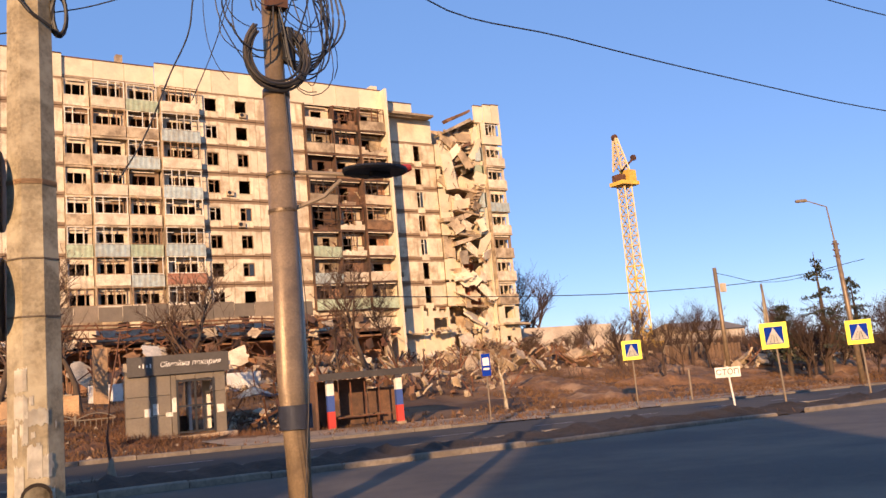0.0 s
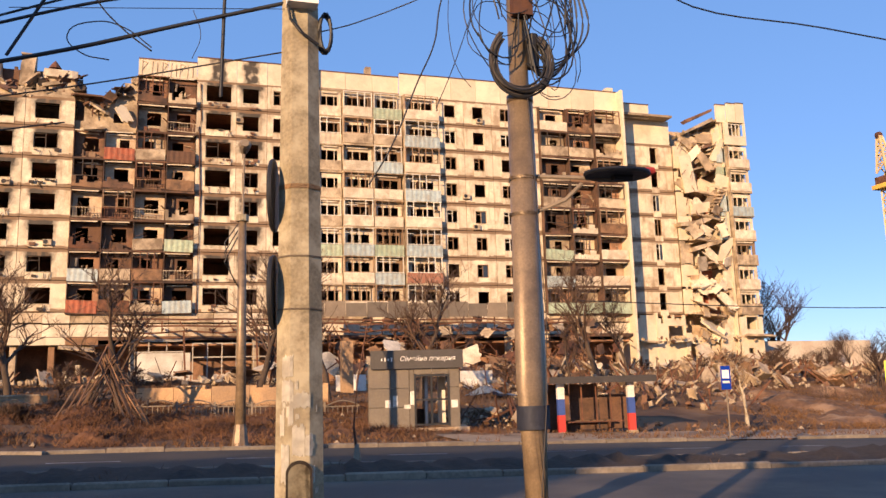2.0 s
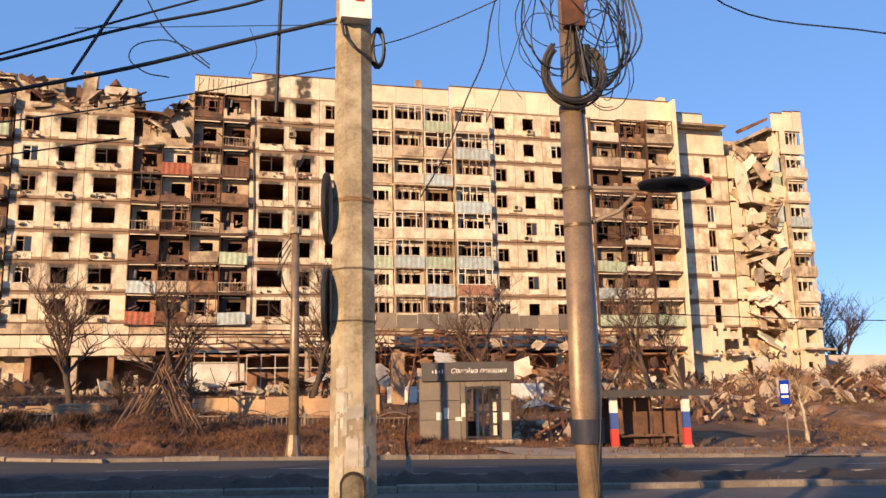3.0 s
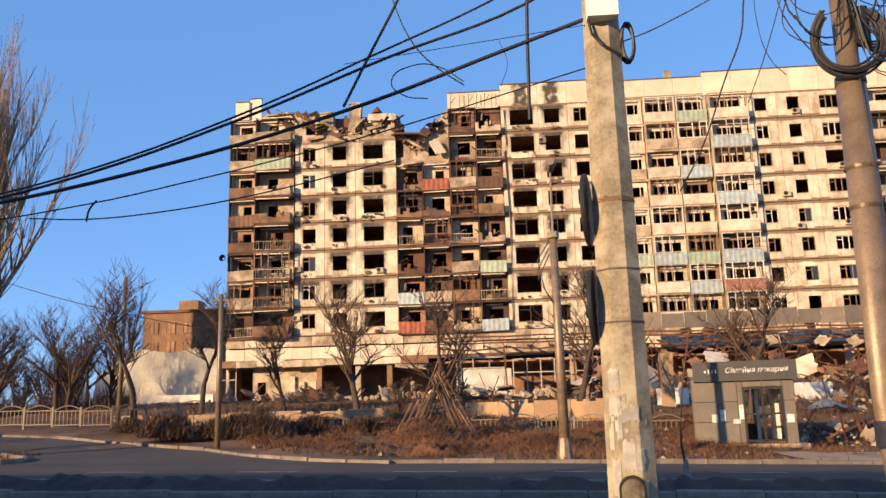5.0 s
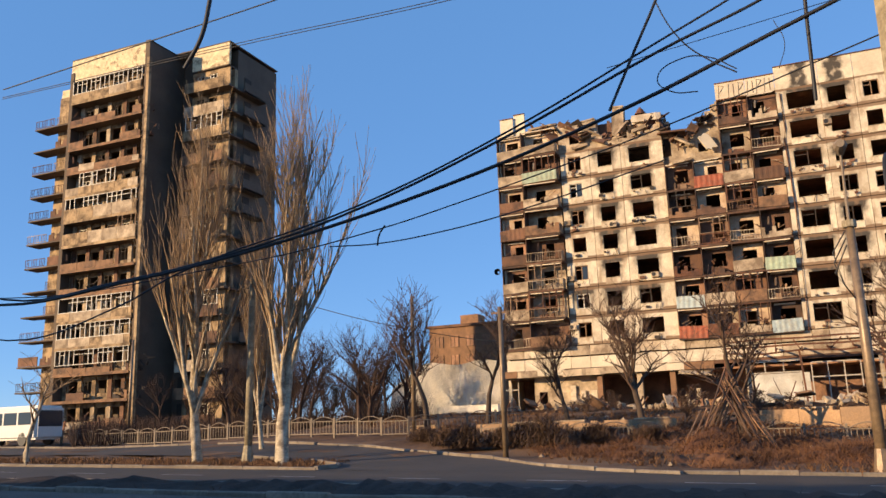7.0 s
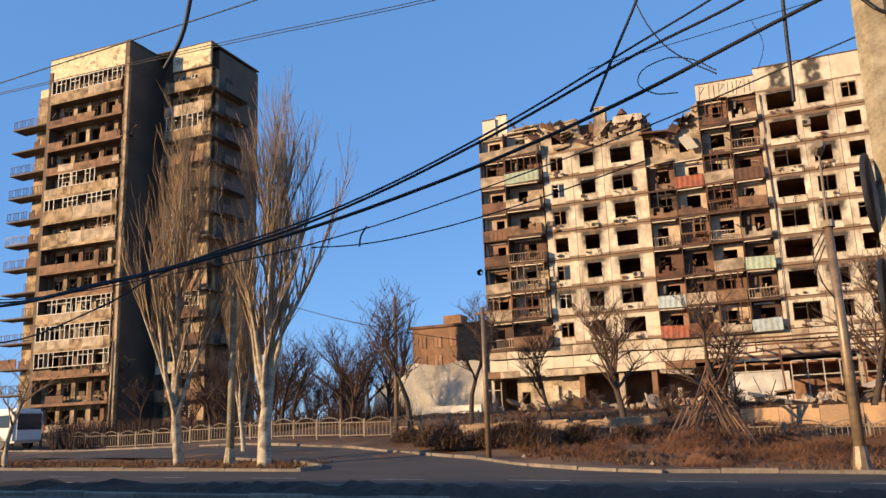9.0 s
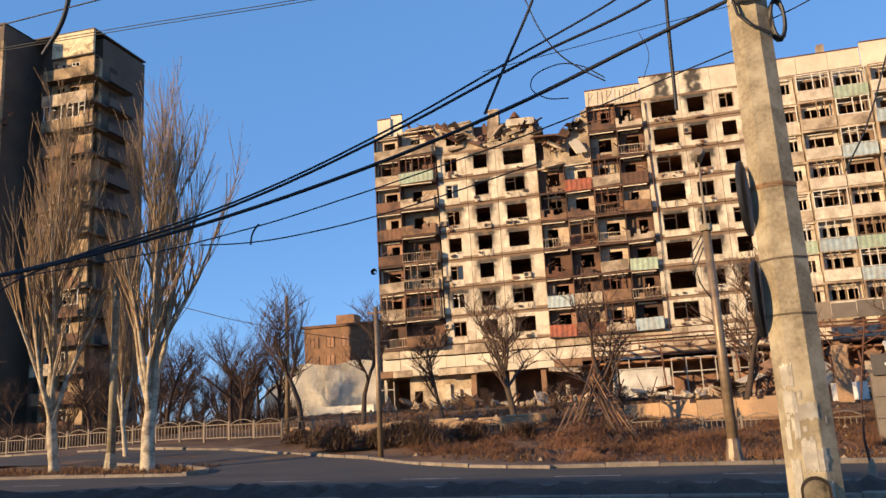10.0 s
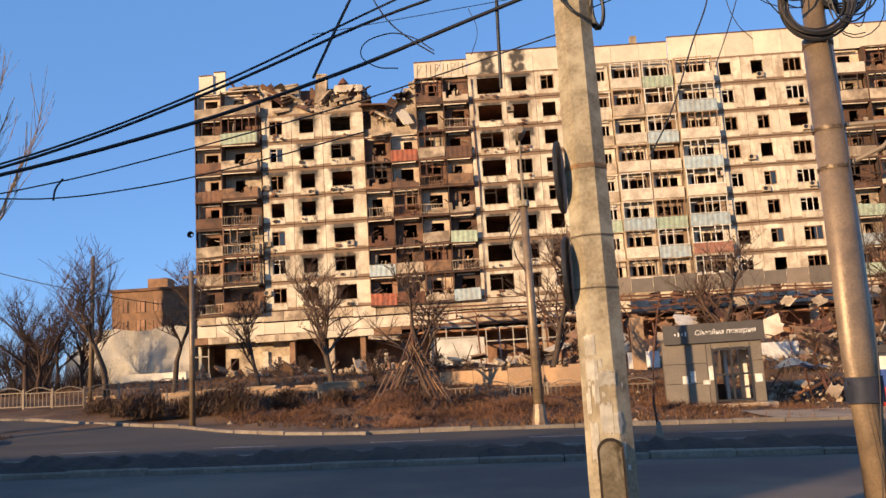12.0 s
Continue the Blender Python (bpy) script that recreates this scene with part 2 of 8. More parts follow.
M_VAN = mat("white vehicle paint", (0.68, 0.66, 0.60), rough=0.35, var=0.06, bump=0)
M_BLUETARP = mat("blue-grey tarpaulin", (0.22, 0.30, 0.38), rough=0.6, var=0.25, stain=(0.4, 0.42, 0.42), amount=0.5)
M_FENCE = mat("faded metal fence", (0.21, 0.16, 0.11), rough=0.7, var=0.2)
M_PLANK = mat("old lumber", (0.17, 0.10, 0.057), rough=0.85, scale=2, var=0.35, stain=(0.12, 0.075, 0.045), amount=0.6, rnd=0.35)
# bluish colour of a shadow painted round the steel pole
M_SHADOWBAND = mat("shadow painted as a dark blue band", (0.05, 0.055, 0.08), rough=0.6, var=0.2)
M_ORANGE = mat("ochre rendered plinth", (0.39, 0.24, 0.125), stain=(0.24, 0.16, 0.10), amount=0.6, scale=0.9)
M_SHOPF = mat("dusty shop frame", (0.40, 0.35, 0.28), rough=0.6, var=0.25, scale=3)
M_CHALK = mat("chalky whitewash", (0.52, 0.49, 0.42), stain=(0.36, 0.31, 0.24), amount=0.6, scale=0.9)
M_GLASS = bpy.data.materials.new("dusty glass")
M_GLASS.use_nodes = True
gb = M_GLASS.node_tree.nodes["Principled BSDF"]
gb.inputs["Base Color"].default_value = (0.03, 0.04, 0.05, 1)
gb.inputs["Roughness"].default_value = 0.12


# ---- building helpers ----
def box(bm, x0, x1, y0, y1, z0, z1):
    v = [bm.verts.new(p) for p in ((x0, y0, z0), (x1, y0, z0), (x1, y1, z0), (x0, y1, z0), (x0, y0, z1), (x1, y0, z1), (x1, y1, z1), (x0, y1, z1))]
    for f in ((3, 2, 1, 0), (4, 5, 6, 7), (0, 1, 5, 4), (1, 2, 6, 5), (2, 3, 7, 6), (3, 0, 4, 7)):
        bm.faces.new([v[i] for i in f])
    return v


def beam(bm, a, b, w, h=None):
    """A square bar from a to b."""
    a, b = Vector(a), Vector(b)
    h = h or w
    d = (b - a)
    m = Matrix.Translation(a) @ d.to_track_quat("Z", "Y").to_matrix().to_4x4()
    for v in box(bm, -w / 2, w / 2, -h / 2, h / 2, 0, d.length):
        v.co = m @ v.co


def tube(bm, pts, radii, sides=8, cap=True):
    """A round tube along points, with a radius at each."""
    pts = [Vector(p) for p in pts]
    rings = []
    for i, p in enumerate(pts):
        d = (pts[min(i + 1, len(pts) - 1)] - pts[max(i - 1, 0)]).normalized()
        q = d.to_track_quat("Z", "Y")
        r = radii[i] if hasattr(radii, "__len__") else radii
        rings.append([bm.verts.new(p + q @ Vector((r * math.cos(6.28319 * k / sides), r * math.sin(6.28319 * k / sides), 0))) for k in range(sides)])
    for r0, r1 in zip(rings, rings[1:]):
        for k in range(sides):
            bm.faces.new((r0[k], r0[(k + 1) % sides], r1[(k + 1) % sides], r1[k]))
    if cap:
        bm.faces.new(rings[0][::-1])
        bm.faces.new(rings[-1])


def lattice_mesh(name, xs, zs, filled, y0, y1, material):
    """One connected slab in the x-z plane: the cells (i, j) for which filled(i, j) holds, between the lines xs and zs."""
    bm = bmesh.new()
    vs = {}

    def at(i, j, y):
        if (i, j, y) not in vs:
            vs[i, j, y] = bm.verts.new((xs[i], y, zs[j]))
        return vs[i, j, y]
    nx, nz = len(xs) - 1, len(zs) - 1
    full = {(i, j) for i in range(nx) for j in range(nz) if filled(i, j)}
    for i, j in full:
        c = ((i, j), (i + 1, j), (i + 1, j + 1), (i, j + 1))
        bm.faces.new([at(*q, y0) for q in c])
        bm.faces.new([at(*q, y1) for q in reversed(c)])
        for a, b, nb in ((c[0], c[1], (i, j - 1)), (c[1], c[2], (i + 1, j)), (c[2], c[3], (i, j + 1)), (c[3], c[0], (i - 1, j))):
            if nb not in full:
                bm.faces.new((at(*a, y1), at(*b, y1), at(*b, y0), at(*a, y0)))
    return mesh_of(name, bm, material)


def bars(a, b, n, t, edge=True):
    """Lines of n + 1 bars of thickness t from a to b; the even cells are bars."""
    out = []
    for k in range(n + 1):
        c = a + t / 2 + (b - a - t) * k / n
        out += [c - t / 2, c + t / 2]
    return out


def mesh_of(name, bm, material, smooth=False):
    me = bpy.data.meshes.new(name)
    bmesh.ops.recalc_face_normals(bm, faces=bm.faces[:])
    bm.to_mesh(me)
    bm.free()
    me.materials.append(material)
    if smooth:
        for p in me.polygons:
            p.use_smooth = True
    return me


def part(name, bm, material, parent=None, label="", at=None, smooth=False):
    me = bm if isinstance(bm, bpy.types.Mesh) else mesh_of(name, bm, material, smooth)
    ob = new(name, me)
    if parent is not None:
        ob.parent = parent
    if at is not None:
        ob.matrix_basis = at
    if label:
        ob["label"] = label
    return ob


def thing(name, label, category, at=None, group="", kind=""):
    ob = new(name)
    ob.empty_display_size = 0.3
    if at is not None:
        ob.matrix_basis = at
    return tagged(ob, label, category, group, kind)


def smooth_step(a, b, v):
    v = min(max((v - a) / (b - a), 0), 1)
    return v * v * (3 - 2 * v)


def gz(x, y):
    """Height of the ground: the street falls to the right, the bank rises to the houses."""
    s = -0.027 * min(x, 130) if x > 0 else -0.020 * max(x, -130)
    k = 2.2 + 0.018 * min(max(x, 0), 80) - 1.6 * smooth_step(-24, -44, x)
    return s * smooth_step(2, 12, y) + k * smooth_step(27, 62, y)


CACHE = {}


def cached(key, make):
    if key not in CACHE:
        CACHE[key] = make()
    return CACHE[key]


# ---- ground, roads, kerbs ----
def sheet(name, xs, ys, lift, material, rough=0.0):
    verts, faces = [], []
    for y in ys:
        for x in xs:
            r = 0
            if rough and 26 < y < 80 and abs(x) < 90:
                r = rough * (noise.noise((x * 0.35, y * 0.35, 0)) + 0.5 * noise.noise((x * 1.1, y * 1.1, 3))) * smooth_step(26, 32, y)
            verts.append((x, y, gz(x, y) + lift + r))
    w = len(xs)
    for j in range(len(ys) - 1):
        for i in range(w - 1):
            faces.append((j * w + i, j * w + i + 1, (j + 1) * w + i + 1, (j + 1) * w + i))
    me = bpy.data.meshes.new(name)
    me.from_pydata(verts, [], faces)
    me.materials.append(material)
    for p in me.polygons:
        p.use_smooth = True
    return new(name, me)


def span(a, b, n):
    return [a + (b - a) * i / n for i in range(n + 1)]


gx_ = [-2500, -900, -400, -200, -130] + span(-100, 100, 260) + [130, 200, 400, 900, 2500]
gy_ = [-2500, -600, -150, -60] + span(-20, 24, 40) + span(24.4, 80, 130) + [90, 110, 140, 200, 400, 900, 3000]
tagged(sheet("ground", gx_, gy_, -0.02, M_DIRT, 0.22), "brown winter earth with dead grass rising to the houses", "ground", kind="structure")
tagged(sheet("road", span(-130, 130, 90), span(-9, 15.0, 14), 0.03, M_ROADN), "worn grey asphalt carriageway nearest the camera", "road", kind="structure")
tagged(sheet("road_far", span(-130, 130, 90), span(18.2, 24.6, 6), 0.03, M_ROAD), "worn grey asphalt carriageway beyond the median", "road", kind="structure")


def strip(name, left, right, lift, material, n=8):
    verts, faces = [], []
    for a, b in zip(left, right):
        for i in range(n + 1):
            x, y = a[0] + (b[0] - a[0]) * i / n, a[1] + (b[1] - a[1]) * i / n
            verts.append((x, y, gz(x, y) + lift))
    for j in range(len(left) - 1):
        for i in range(n):
            q = j * (n + 1) + i
            faces.append((q, q + 1, q + n + 2, q + n + 1))
    me = bpy.data.meshes.new(name)
    me.from_pydata(verts, [], faces)
    me.materials.append(material)
    return new(name, me)


def resample(pts, n):
    acc = [0]
    for a, b in zip(pts, pts[1:]):
        acc.append(acc[-1] + math.dist(a, b))
    return [(float(np.interp(s, acc, [p[0] for p in pts])), float(np.interp(s, acc, [p[1] for p in pts]))) for s in span(0, acc[-1], n)]


BANK_KERB = [(-3.5, 24.5), (-6.0, 25.6), (-8.4, 27.9), (-11.4, 31.2), (-15.6, 33.8), (-20, 36.6), (-27, 38.6), (-70, 43)]
ISLE_KERB = [(-15.4, 24.5), (-15.3, 25.6), (-16.2, 27.4), (-18.5, 29.4), (-23, 31.4), (-30, 32.6), (-36, 33.2), (-70, 35)]
tagged(strip("side_road", resample(BANK_KERB, 40), resample(ISLE_KERB, 40), 0.035, M_ROAD), "worn asphalt side street turning off beside the poplars", "road", kind="structure")


def kerb_line(label, pts, height=0.15, wide=0.16, stone=1.5):
    me = cached(("kerb", height), lambda: kerb_mesh(height, wide, stone))
    base = thing("kerb", label, "kerb", kind="structure")
    pts = resample(pts, max(1, round(sum(math.dist(a, b) for a, b in zip(pts, pts[1:])) / stone)))
    rnd = random.Random(len(pts))
    for a, b in zip(pts, pts[1:]):
        mx, my = (a[0] + b[0]) / 2, (a[1] + b[1]) / 2
        if rnd.random() < 0.04:
            continue
        tilt = math.degrees(math.atan2(gz(*b) - gz(*a), math.dist(a, b)))
        part("kerb_stone", me, None, base, at=pose(mx, my, gz(mx, my) + rnd.uniform(-0.03, 0.015), rnd.uniform(-4, 4), -tilt, math.degrees(math.atan2(b[1] - a[1], b[0] - a[0])) + rnd.uniform(-1, 1)))


def kerb_mesh(height, wide, stone):
    bm = bmesh.new()
    box(bm, -stone / 2 + 0.012, stone / 2 - 0.012, -wide / 2, wide / 2, -0.1, height)
    bmesh.ops.bevel(bm, geom=[e for e in bm.edges if all(v.co.z > 0 for v in e.verts)], offset=0.025, segments=1, affect="EDGES")
    return mesh_of("kerb_stone", bm, M_KERB)


kerb_line("worn concrete kerb between the near carriageway and the median", [(-60, 15.1), (70, 15.1)])
kerb_line("low dirty kerb on the far side of the median", [(-60, 18.1), (70, 18.1)], 0.11)
kerb_line("pale concrete kerb along the far pavement", [(-3.5, 24.7), (70, 24.7)])
kerb_line("curved kerb of the bank along the side street", BANK_KERB)
kerb_line("kerb round the poplar island", ISLE_KERB[:5])
kerb_line("kerb of the poplar island along the street", [(-60, 24.6), (-15.4, 24.6)])
# dashes of the far carriageway
lane = thing("lane_marking", "faded white lane dashes on the far carriageway", "road marking", kind="structure")
for i in range(-14, 14):
    x = i * 4.0 + 1
    part("dash", strip("dash", [(x, 21.2), (x + 1.6, 21.2)], [(x, 21.33), (x + 1.6, 21.33)], 0.036, M_PAINT, 2).data, None, lane)
for o in [o for o in scene.objects if o.name.startswith("dash") and o.parent is None]:
    bpy.data.objects.remove(o)
# pavement of the bus stop
tagged(strip("pavement", [(9, 25.0), (46, 25.0)], [(9, 30.5), (46, 29.5)], 0.045, mat("dusty pavement", (0.33, 0.225, 0.135), scale=0.5, stain=(0.11, 0.075, 0.05), amount=0.7)), "dusty cracked pavement by the bus stop", "pavement", kind="structure")


# ---- the ruined apartment block ----
Y0, STOREY, TOP = 78.8, 2.8, 30.15
X_L, X_R = -27.1, 62.1


def zrow(i):
    return TOP - STOREY * (i - 1)


block = thing("apartment_block", "bombed cream panel apartment block with burnt balconies and collapsed end", "apartment building")
rb = random.Random(7)


def panel_mesh(w, wx, ww, wh, material, thick=0.28, h=STOREY):
    """A wall panel round a window; its origin is at the middle of the window. wx: window's middle from the panel's left edge."""
    def make():
        l, r, lo, hi = -wx + 0.02, w - wx - 0.02, -1.45 + 0.03, h - 1.45 - 0.03
        return lattice_mesh("panel", (l, -ww / 2, ww / 2, r), (lo, -wh / 2, wh / 2, hi), lambda i, j: (i, j) != (1, 1), 0, thick, material)
    return cached(("panel", round(w, 2), round(wx, 2), ww, wh, material.name, h), make)


def frame_mesh(w, h, bars_n, material, drop=0.0):
    """A wooden window frame with uprights; drop: kept for frames that hang askew."""
    def make():
        xs = bars(-w / 2, w / 2, bars_n, 0.075)
        zs = [-h / 2, -h / 2 + 0.07, h * 0.2, h * 0.2 + 0.06, h / 2 - 0.07, h / 2]
        return lattice_mesh("window", xs, zs, lambda i, j: i % 2 == 0 or j in (0, 4) or (j == 2 and i == 1 and bars_n > 1), 0, 0.07, material)
    return cached(("frame", w, h, bars_n, material.name), make)


def pane_mesh(w, h):
    def make():
        bm = bmesh.new()
        box(bm, -w / 2, w / 2, 0, 0.008, -h / 2, h / 2)
        return mesh_of("pane", bm, M_GLASS)
    return cached(("pane", w, h), make)


def window_column(x0, x1, a, b, rows, soot=(), burnt=False, wh=1.45, y=Y0, plain=None):
    w, ww, wx = x1 - x0, round(b - a, 2), (a + b) / 2 - x0
    cx = (a + b) / 2
    for i in rows:
        z = zrow(i)
        m = M_SOOT if i in soot else (plain or M_PANEL)
        part("panel", panel_mesh(w, wx, ww, wh, m), None, block, at=pose(cx, y, z, rb.uniform(-0.3, 0.3), 0, 0))
        if i < 8 and not burnt or rb.random() < 0.5:
            tagged(part("joint_strip", joint_mesh(round(w, 2), round(wx, 2), rb.randrange(4)), None, block, at=pose(cx, y, z)), kind="stuff")
        # apron under the sill, proud of the panel
        ap = cached(("apron", ww), lambda: apron_mesh(ww))
        if rb.random() < 0.8:
            part("apron_panel", ap, None, block, at=pose(cx, y, z - wh / 2))
        if burnt:
            if rb.random() < 0.25:
                part("window", frame_mesh(ww, wh, 2, M_DARKF, rb.choice((0.0, 0.3))), None, block, at=pose(cx, y + 0.1, z, rb.uniform(-4, 4), rb.uniform(-3, 3)))
            continue
        if rb.random() < 0.78:
            wd = part("window", frame_mesh(ww, wh, 2 if ww < 1.6 else 3, rb.choice((M_FRAME, M_FRAMEB, M_FRAMEB)), rb.choice((0.0, 0.0, 0.15, -0.2))), None, block, at=pose(cx, y + 0.1, z))
            if rb.random() < 0.2:
                part("pane", pane_mesh(round(ww / 2 - 0.12, 2), wh - 0.2), None, wd, at=pose(ww / 4, 0.03, 0))


def joint_mesh(w, wx, var):
    """The uneven band of patched joints along a storey's foot."""
    def make():
        r = random.Random(var)
        bm = bmesh.new()
        x = -wx + 0.05
        while x < w - wx - 0.3:
            e = min(x + r.uniform(0.5, 1.5), w - wx - 0.05)
            if r.random() < 0.8:
                box(bm, x, e - 0.04, -r.uniform(0.012, 0.03), 0.0, -1.43 + r.uniform(0, 0.03), -1.10 + r.uniform(-0.09, 0.05))
            x = e
        return mesh_of("joint_strip", bm, M_PANEL)
    return cached(("joint", w, wx, var), make)


def apron_mesh(ww):
    bm = bmesh.new()
    box(bm, -ww / 2 - 0.05, ww / 2 + 0.05, -0.05, 0.0, -0.62, -0.04)
    box(bm, -ww / 2 - 0.08, ww / 2 + 0.08, -0.11, 0.0, -0.04, 0.0)
    return mesh_of("apron_panel", bm, M_PANEL)


window_column(-20.4, -17.4, -19.6, -18.3, range(2, 9), soot=(4, 7))
window_column(-17.4, -14.3, -16.6, -15.2, range(2, 9), soot=(2, 3, 4, 5, 6, 7), burnt=True)
window_column(-14.3, -10.2, -13.5, -11.5, range(2, 9), soot=(2, 3, 4, 5, 6, 7), burnt=True)
window_column(0.4, 4.1, 1.3, 3.6, range(1, 9), soot=(1, 2, 3, 4, 5, 6, 7), burnt=True, wh=1.6)
window_column(4.1, 7.0, 4.7, 6.2, range(1, 9), soot=(1, 2, 3, 5, 6, 7), burnt=True)
window_column(7.0, 12.0, 7.6, 8.9, range(1, 9), soot=(7,))
window_column(24.3, 27.2, 25.1, 26.3, range(1, 9), wh=1.35)
window_column(27.2, 30.3, 28.2, 29.4, range(1, 9), wh=1.35)
window_column(30.3, 35.6, 31.3, 33.1, range(1, 9), wh=1.35)
window_column(45.4, 53.2, 50.3, 51.2, range(2, 9), wh=1.9, y=Y0 + 1.9)


# parapets and loggias
def parapet_mesh(w, kind, material):
    def make():
        bm = bmesh.new()
        if kind == "solid":
            box(bm, -w / 2 + 0.02, w / 2 - 0.02, 0, 0.09, 0.02, 1.04)
            bmesh.ops.bevel(bm, geom=bm.edges[:], offset=0.012, segments=1, affect="EDGES")
        elif kind == "low":
            bm.free()
            r = random.Random(round(w * 100))
            xs = [-w / 2 + 0.02 + (w - 0.04) * k / 8 for k in range(9)]
            rag = [r.randrange(1, 6) for _ in xs]
            return lattice_mesh("parapet", xs, [0.02, 0.3, 0.48, 0.62, 0.8, 1.0], lambda i, j: j < rag[i], 0, 0.09, material)
        elif kind == "sheet":
            n = max(6, round(w / 0.12))
            rows = [[bm.verts.new((-w / 2 + w * k / n, y + 0.022 * (k // 2 % 2), z)) for k in range(n + 1)] for y, z in ((0, -0.12), (0, 1.0), (0.03, 1.0), (0.03, -0.12))]
            for a in range(4):
                for k in range(n):
                    bm.faces.new((rows[a][k], rows[a][k + 1], rows[(a + 1) % 4][k + 1], rows[(a + 1) % 4][k]))
        else:
            bm.free()
            return lattice_mesh("parapet", bars(-w / 2, w / 2, round(w / 0.24), 0.035), [0.08, 0.14, 0.92, 0.98], lambda i, j: j != 1 or (i % 2 == 0 and (i * 7 + 3) % 5), 0, 0.045, material)
        return mesh_of("parapet", bm, material)
    return cached(("parapet", round(w, 2), kind, material.name), make)


def glazing_mesh(w, material, var):
    """The remains of a glazed loggia front: uprights and rails above the parapet, some of them askew."""
    def make():
        r = random.Random(var)
        n = max(2, round(w / 0.7))
        hi = 1.62
        xs = bars(-w / 2, w / 2, n, 0.085)
        gone, cross = [r.random() < 0.14 for _ in xs], [r.random() < 0.55 for _ in xs]
        return lattice_mesh("glazing_frame", xs, [0, 0.07, hi * 0.66, hi * 0.66 + 0.06, hi - 0.07, hi], lambda i, j: j in (0, 4) or (i % 2 == 0 and not gone[i]) or (j == 2 and i % 2 == 1 and cross[i]), 0, 0.07, material)
    return cached(("glz", round(w, 2), material.name, var), make)


def slab_mesh(w, d, material, var=0):
    def make():
        r = random.Random(var)
        bm = bmesh.new()
        n = 5
        xs = span(-w / 2, w / 2, n)
        fr = [r.uniform(0, 0.05) for _ in xs]
        v = [[bm.verts.new((x, y, z)) for x, y in zip(xs, fr)] for z in (-0.2, 0)]
        bk = [[bm.verts.new((x, d, z)) for x in xs] for z in (-0.2, 0)]
        for i in range(n):
            bm.faces.new((v[0][i], v[0][i + 1], v[1][i + 1], v[1][i]))
            bm.faces.new((v[1][i], v[1][i + 1], bk[1][i + 1], bk[1][i]))
            bm.faces.new((v[0][i], v[0][i + 1], bk[0][i + 1], bk[0][i]))
        for i in (0, n):
            bm.faces.new((v[0][i], v[1][i], bk[1][i], bk[0][i]))
        return mesh_of("balcony", bm, material)
    return cached(("slab", round(w, 2), d, material.name, var), make)


def divider_mesh(d, material):
    def make():
        bm = bmesh.new()
        box(bm, -0.035, 0.035, 0, d, -0.2, STOREY - 0.2)
        return mesh_of("divider", bm, material)
    return cached(("div", d, material.name), make)


def door_wall_mesh(w, material):
    """The wall at the back of a loggia, with a balcony door and a window beside it."""
    def make():
        d0 = -0.15 * w
        w1 = min(w / 2 - 0.3, d0 + 0.75 + 1.2)
        xs = (-w / 2, d0 - 0.6, d0 - 0.54, d0 - 0.03, d0 + 0.03, d0 + 0.72, d0 + 0.78, w1 - 0.05, w1, w / 2)
        zs = (0, 0.8, 2.1, STOREY - 0.22)
        return lattice_mesh("back_wall", xs, zs, lambda i, j: j == 2 or i in (0, 8) or (j == 0 and i != 4 and i != 3 and i != 5) or (j == 1 and i in (1, 3, 5, 7)), 0, 0.16, material)
    return cached(("door", round(w, 2), material.name), make)


def burnt_wall_mesh(w, material, var):
    """The bare wall at the back of a gutted loggia, with one wide empty opening or a door and a window."""
    def make():
        c = (-0.3, 0.15, 0.35)[var % 3]
        half = (0.5, 0.62, 0.42)[var % 3]
        xs = (-w / 2, c - half, c + half, w / 2)
        zs = (0, (0.1, 0.8, 0.75)[var % 3], 2.05, STOREY - 0.22)
        return lattice_mesh("back_wall", xs, zs, lambda i, j: (i, j) != (1, 1), 0, 0.16, material)
    return cached(("bwall", round(w, 2), material.name, var % 3), make)


def clutter_mesh(var, material):
    """Bent pipes, rails and scraps left on a burnt balcony."""
    def make():
        r = random.Random(var)
        bm = bmesh.new()
        for _ in range(9):
            x, z = r.uniform(-1.1, 1.1), r.uniform(0.0, 1.6)
            beam(bm, (x, r.uniform(0.1, 0.9), z), (x + r.uniform(-0.9, 0.9), r.uniform(0.0, 0.9), max(0, z + r.uniform(-0.9, 0.7))), r.choice((0.04, 0.05, 0.16)), 0.04)
        for _ in range(5):
            x = r.uniform(-1, 0.8)
            box(bm, x, x + r.uniform(0.15, 0.45), 0.2, r.uniform(0.4, 0.9), 0.0, r.uniform(0.15, 0.6))
        return mesh_of("scrap", bm, material)
    return cached(("clutter", var, material.name), make)


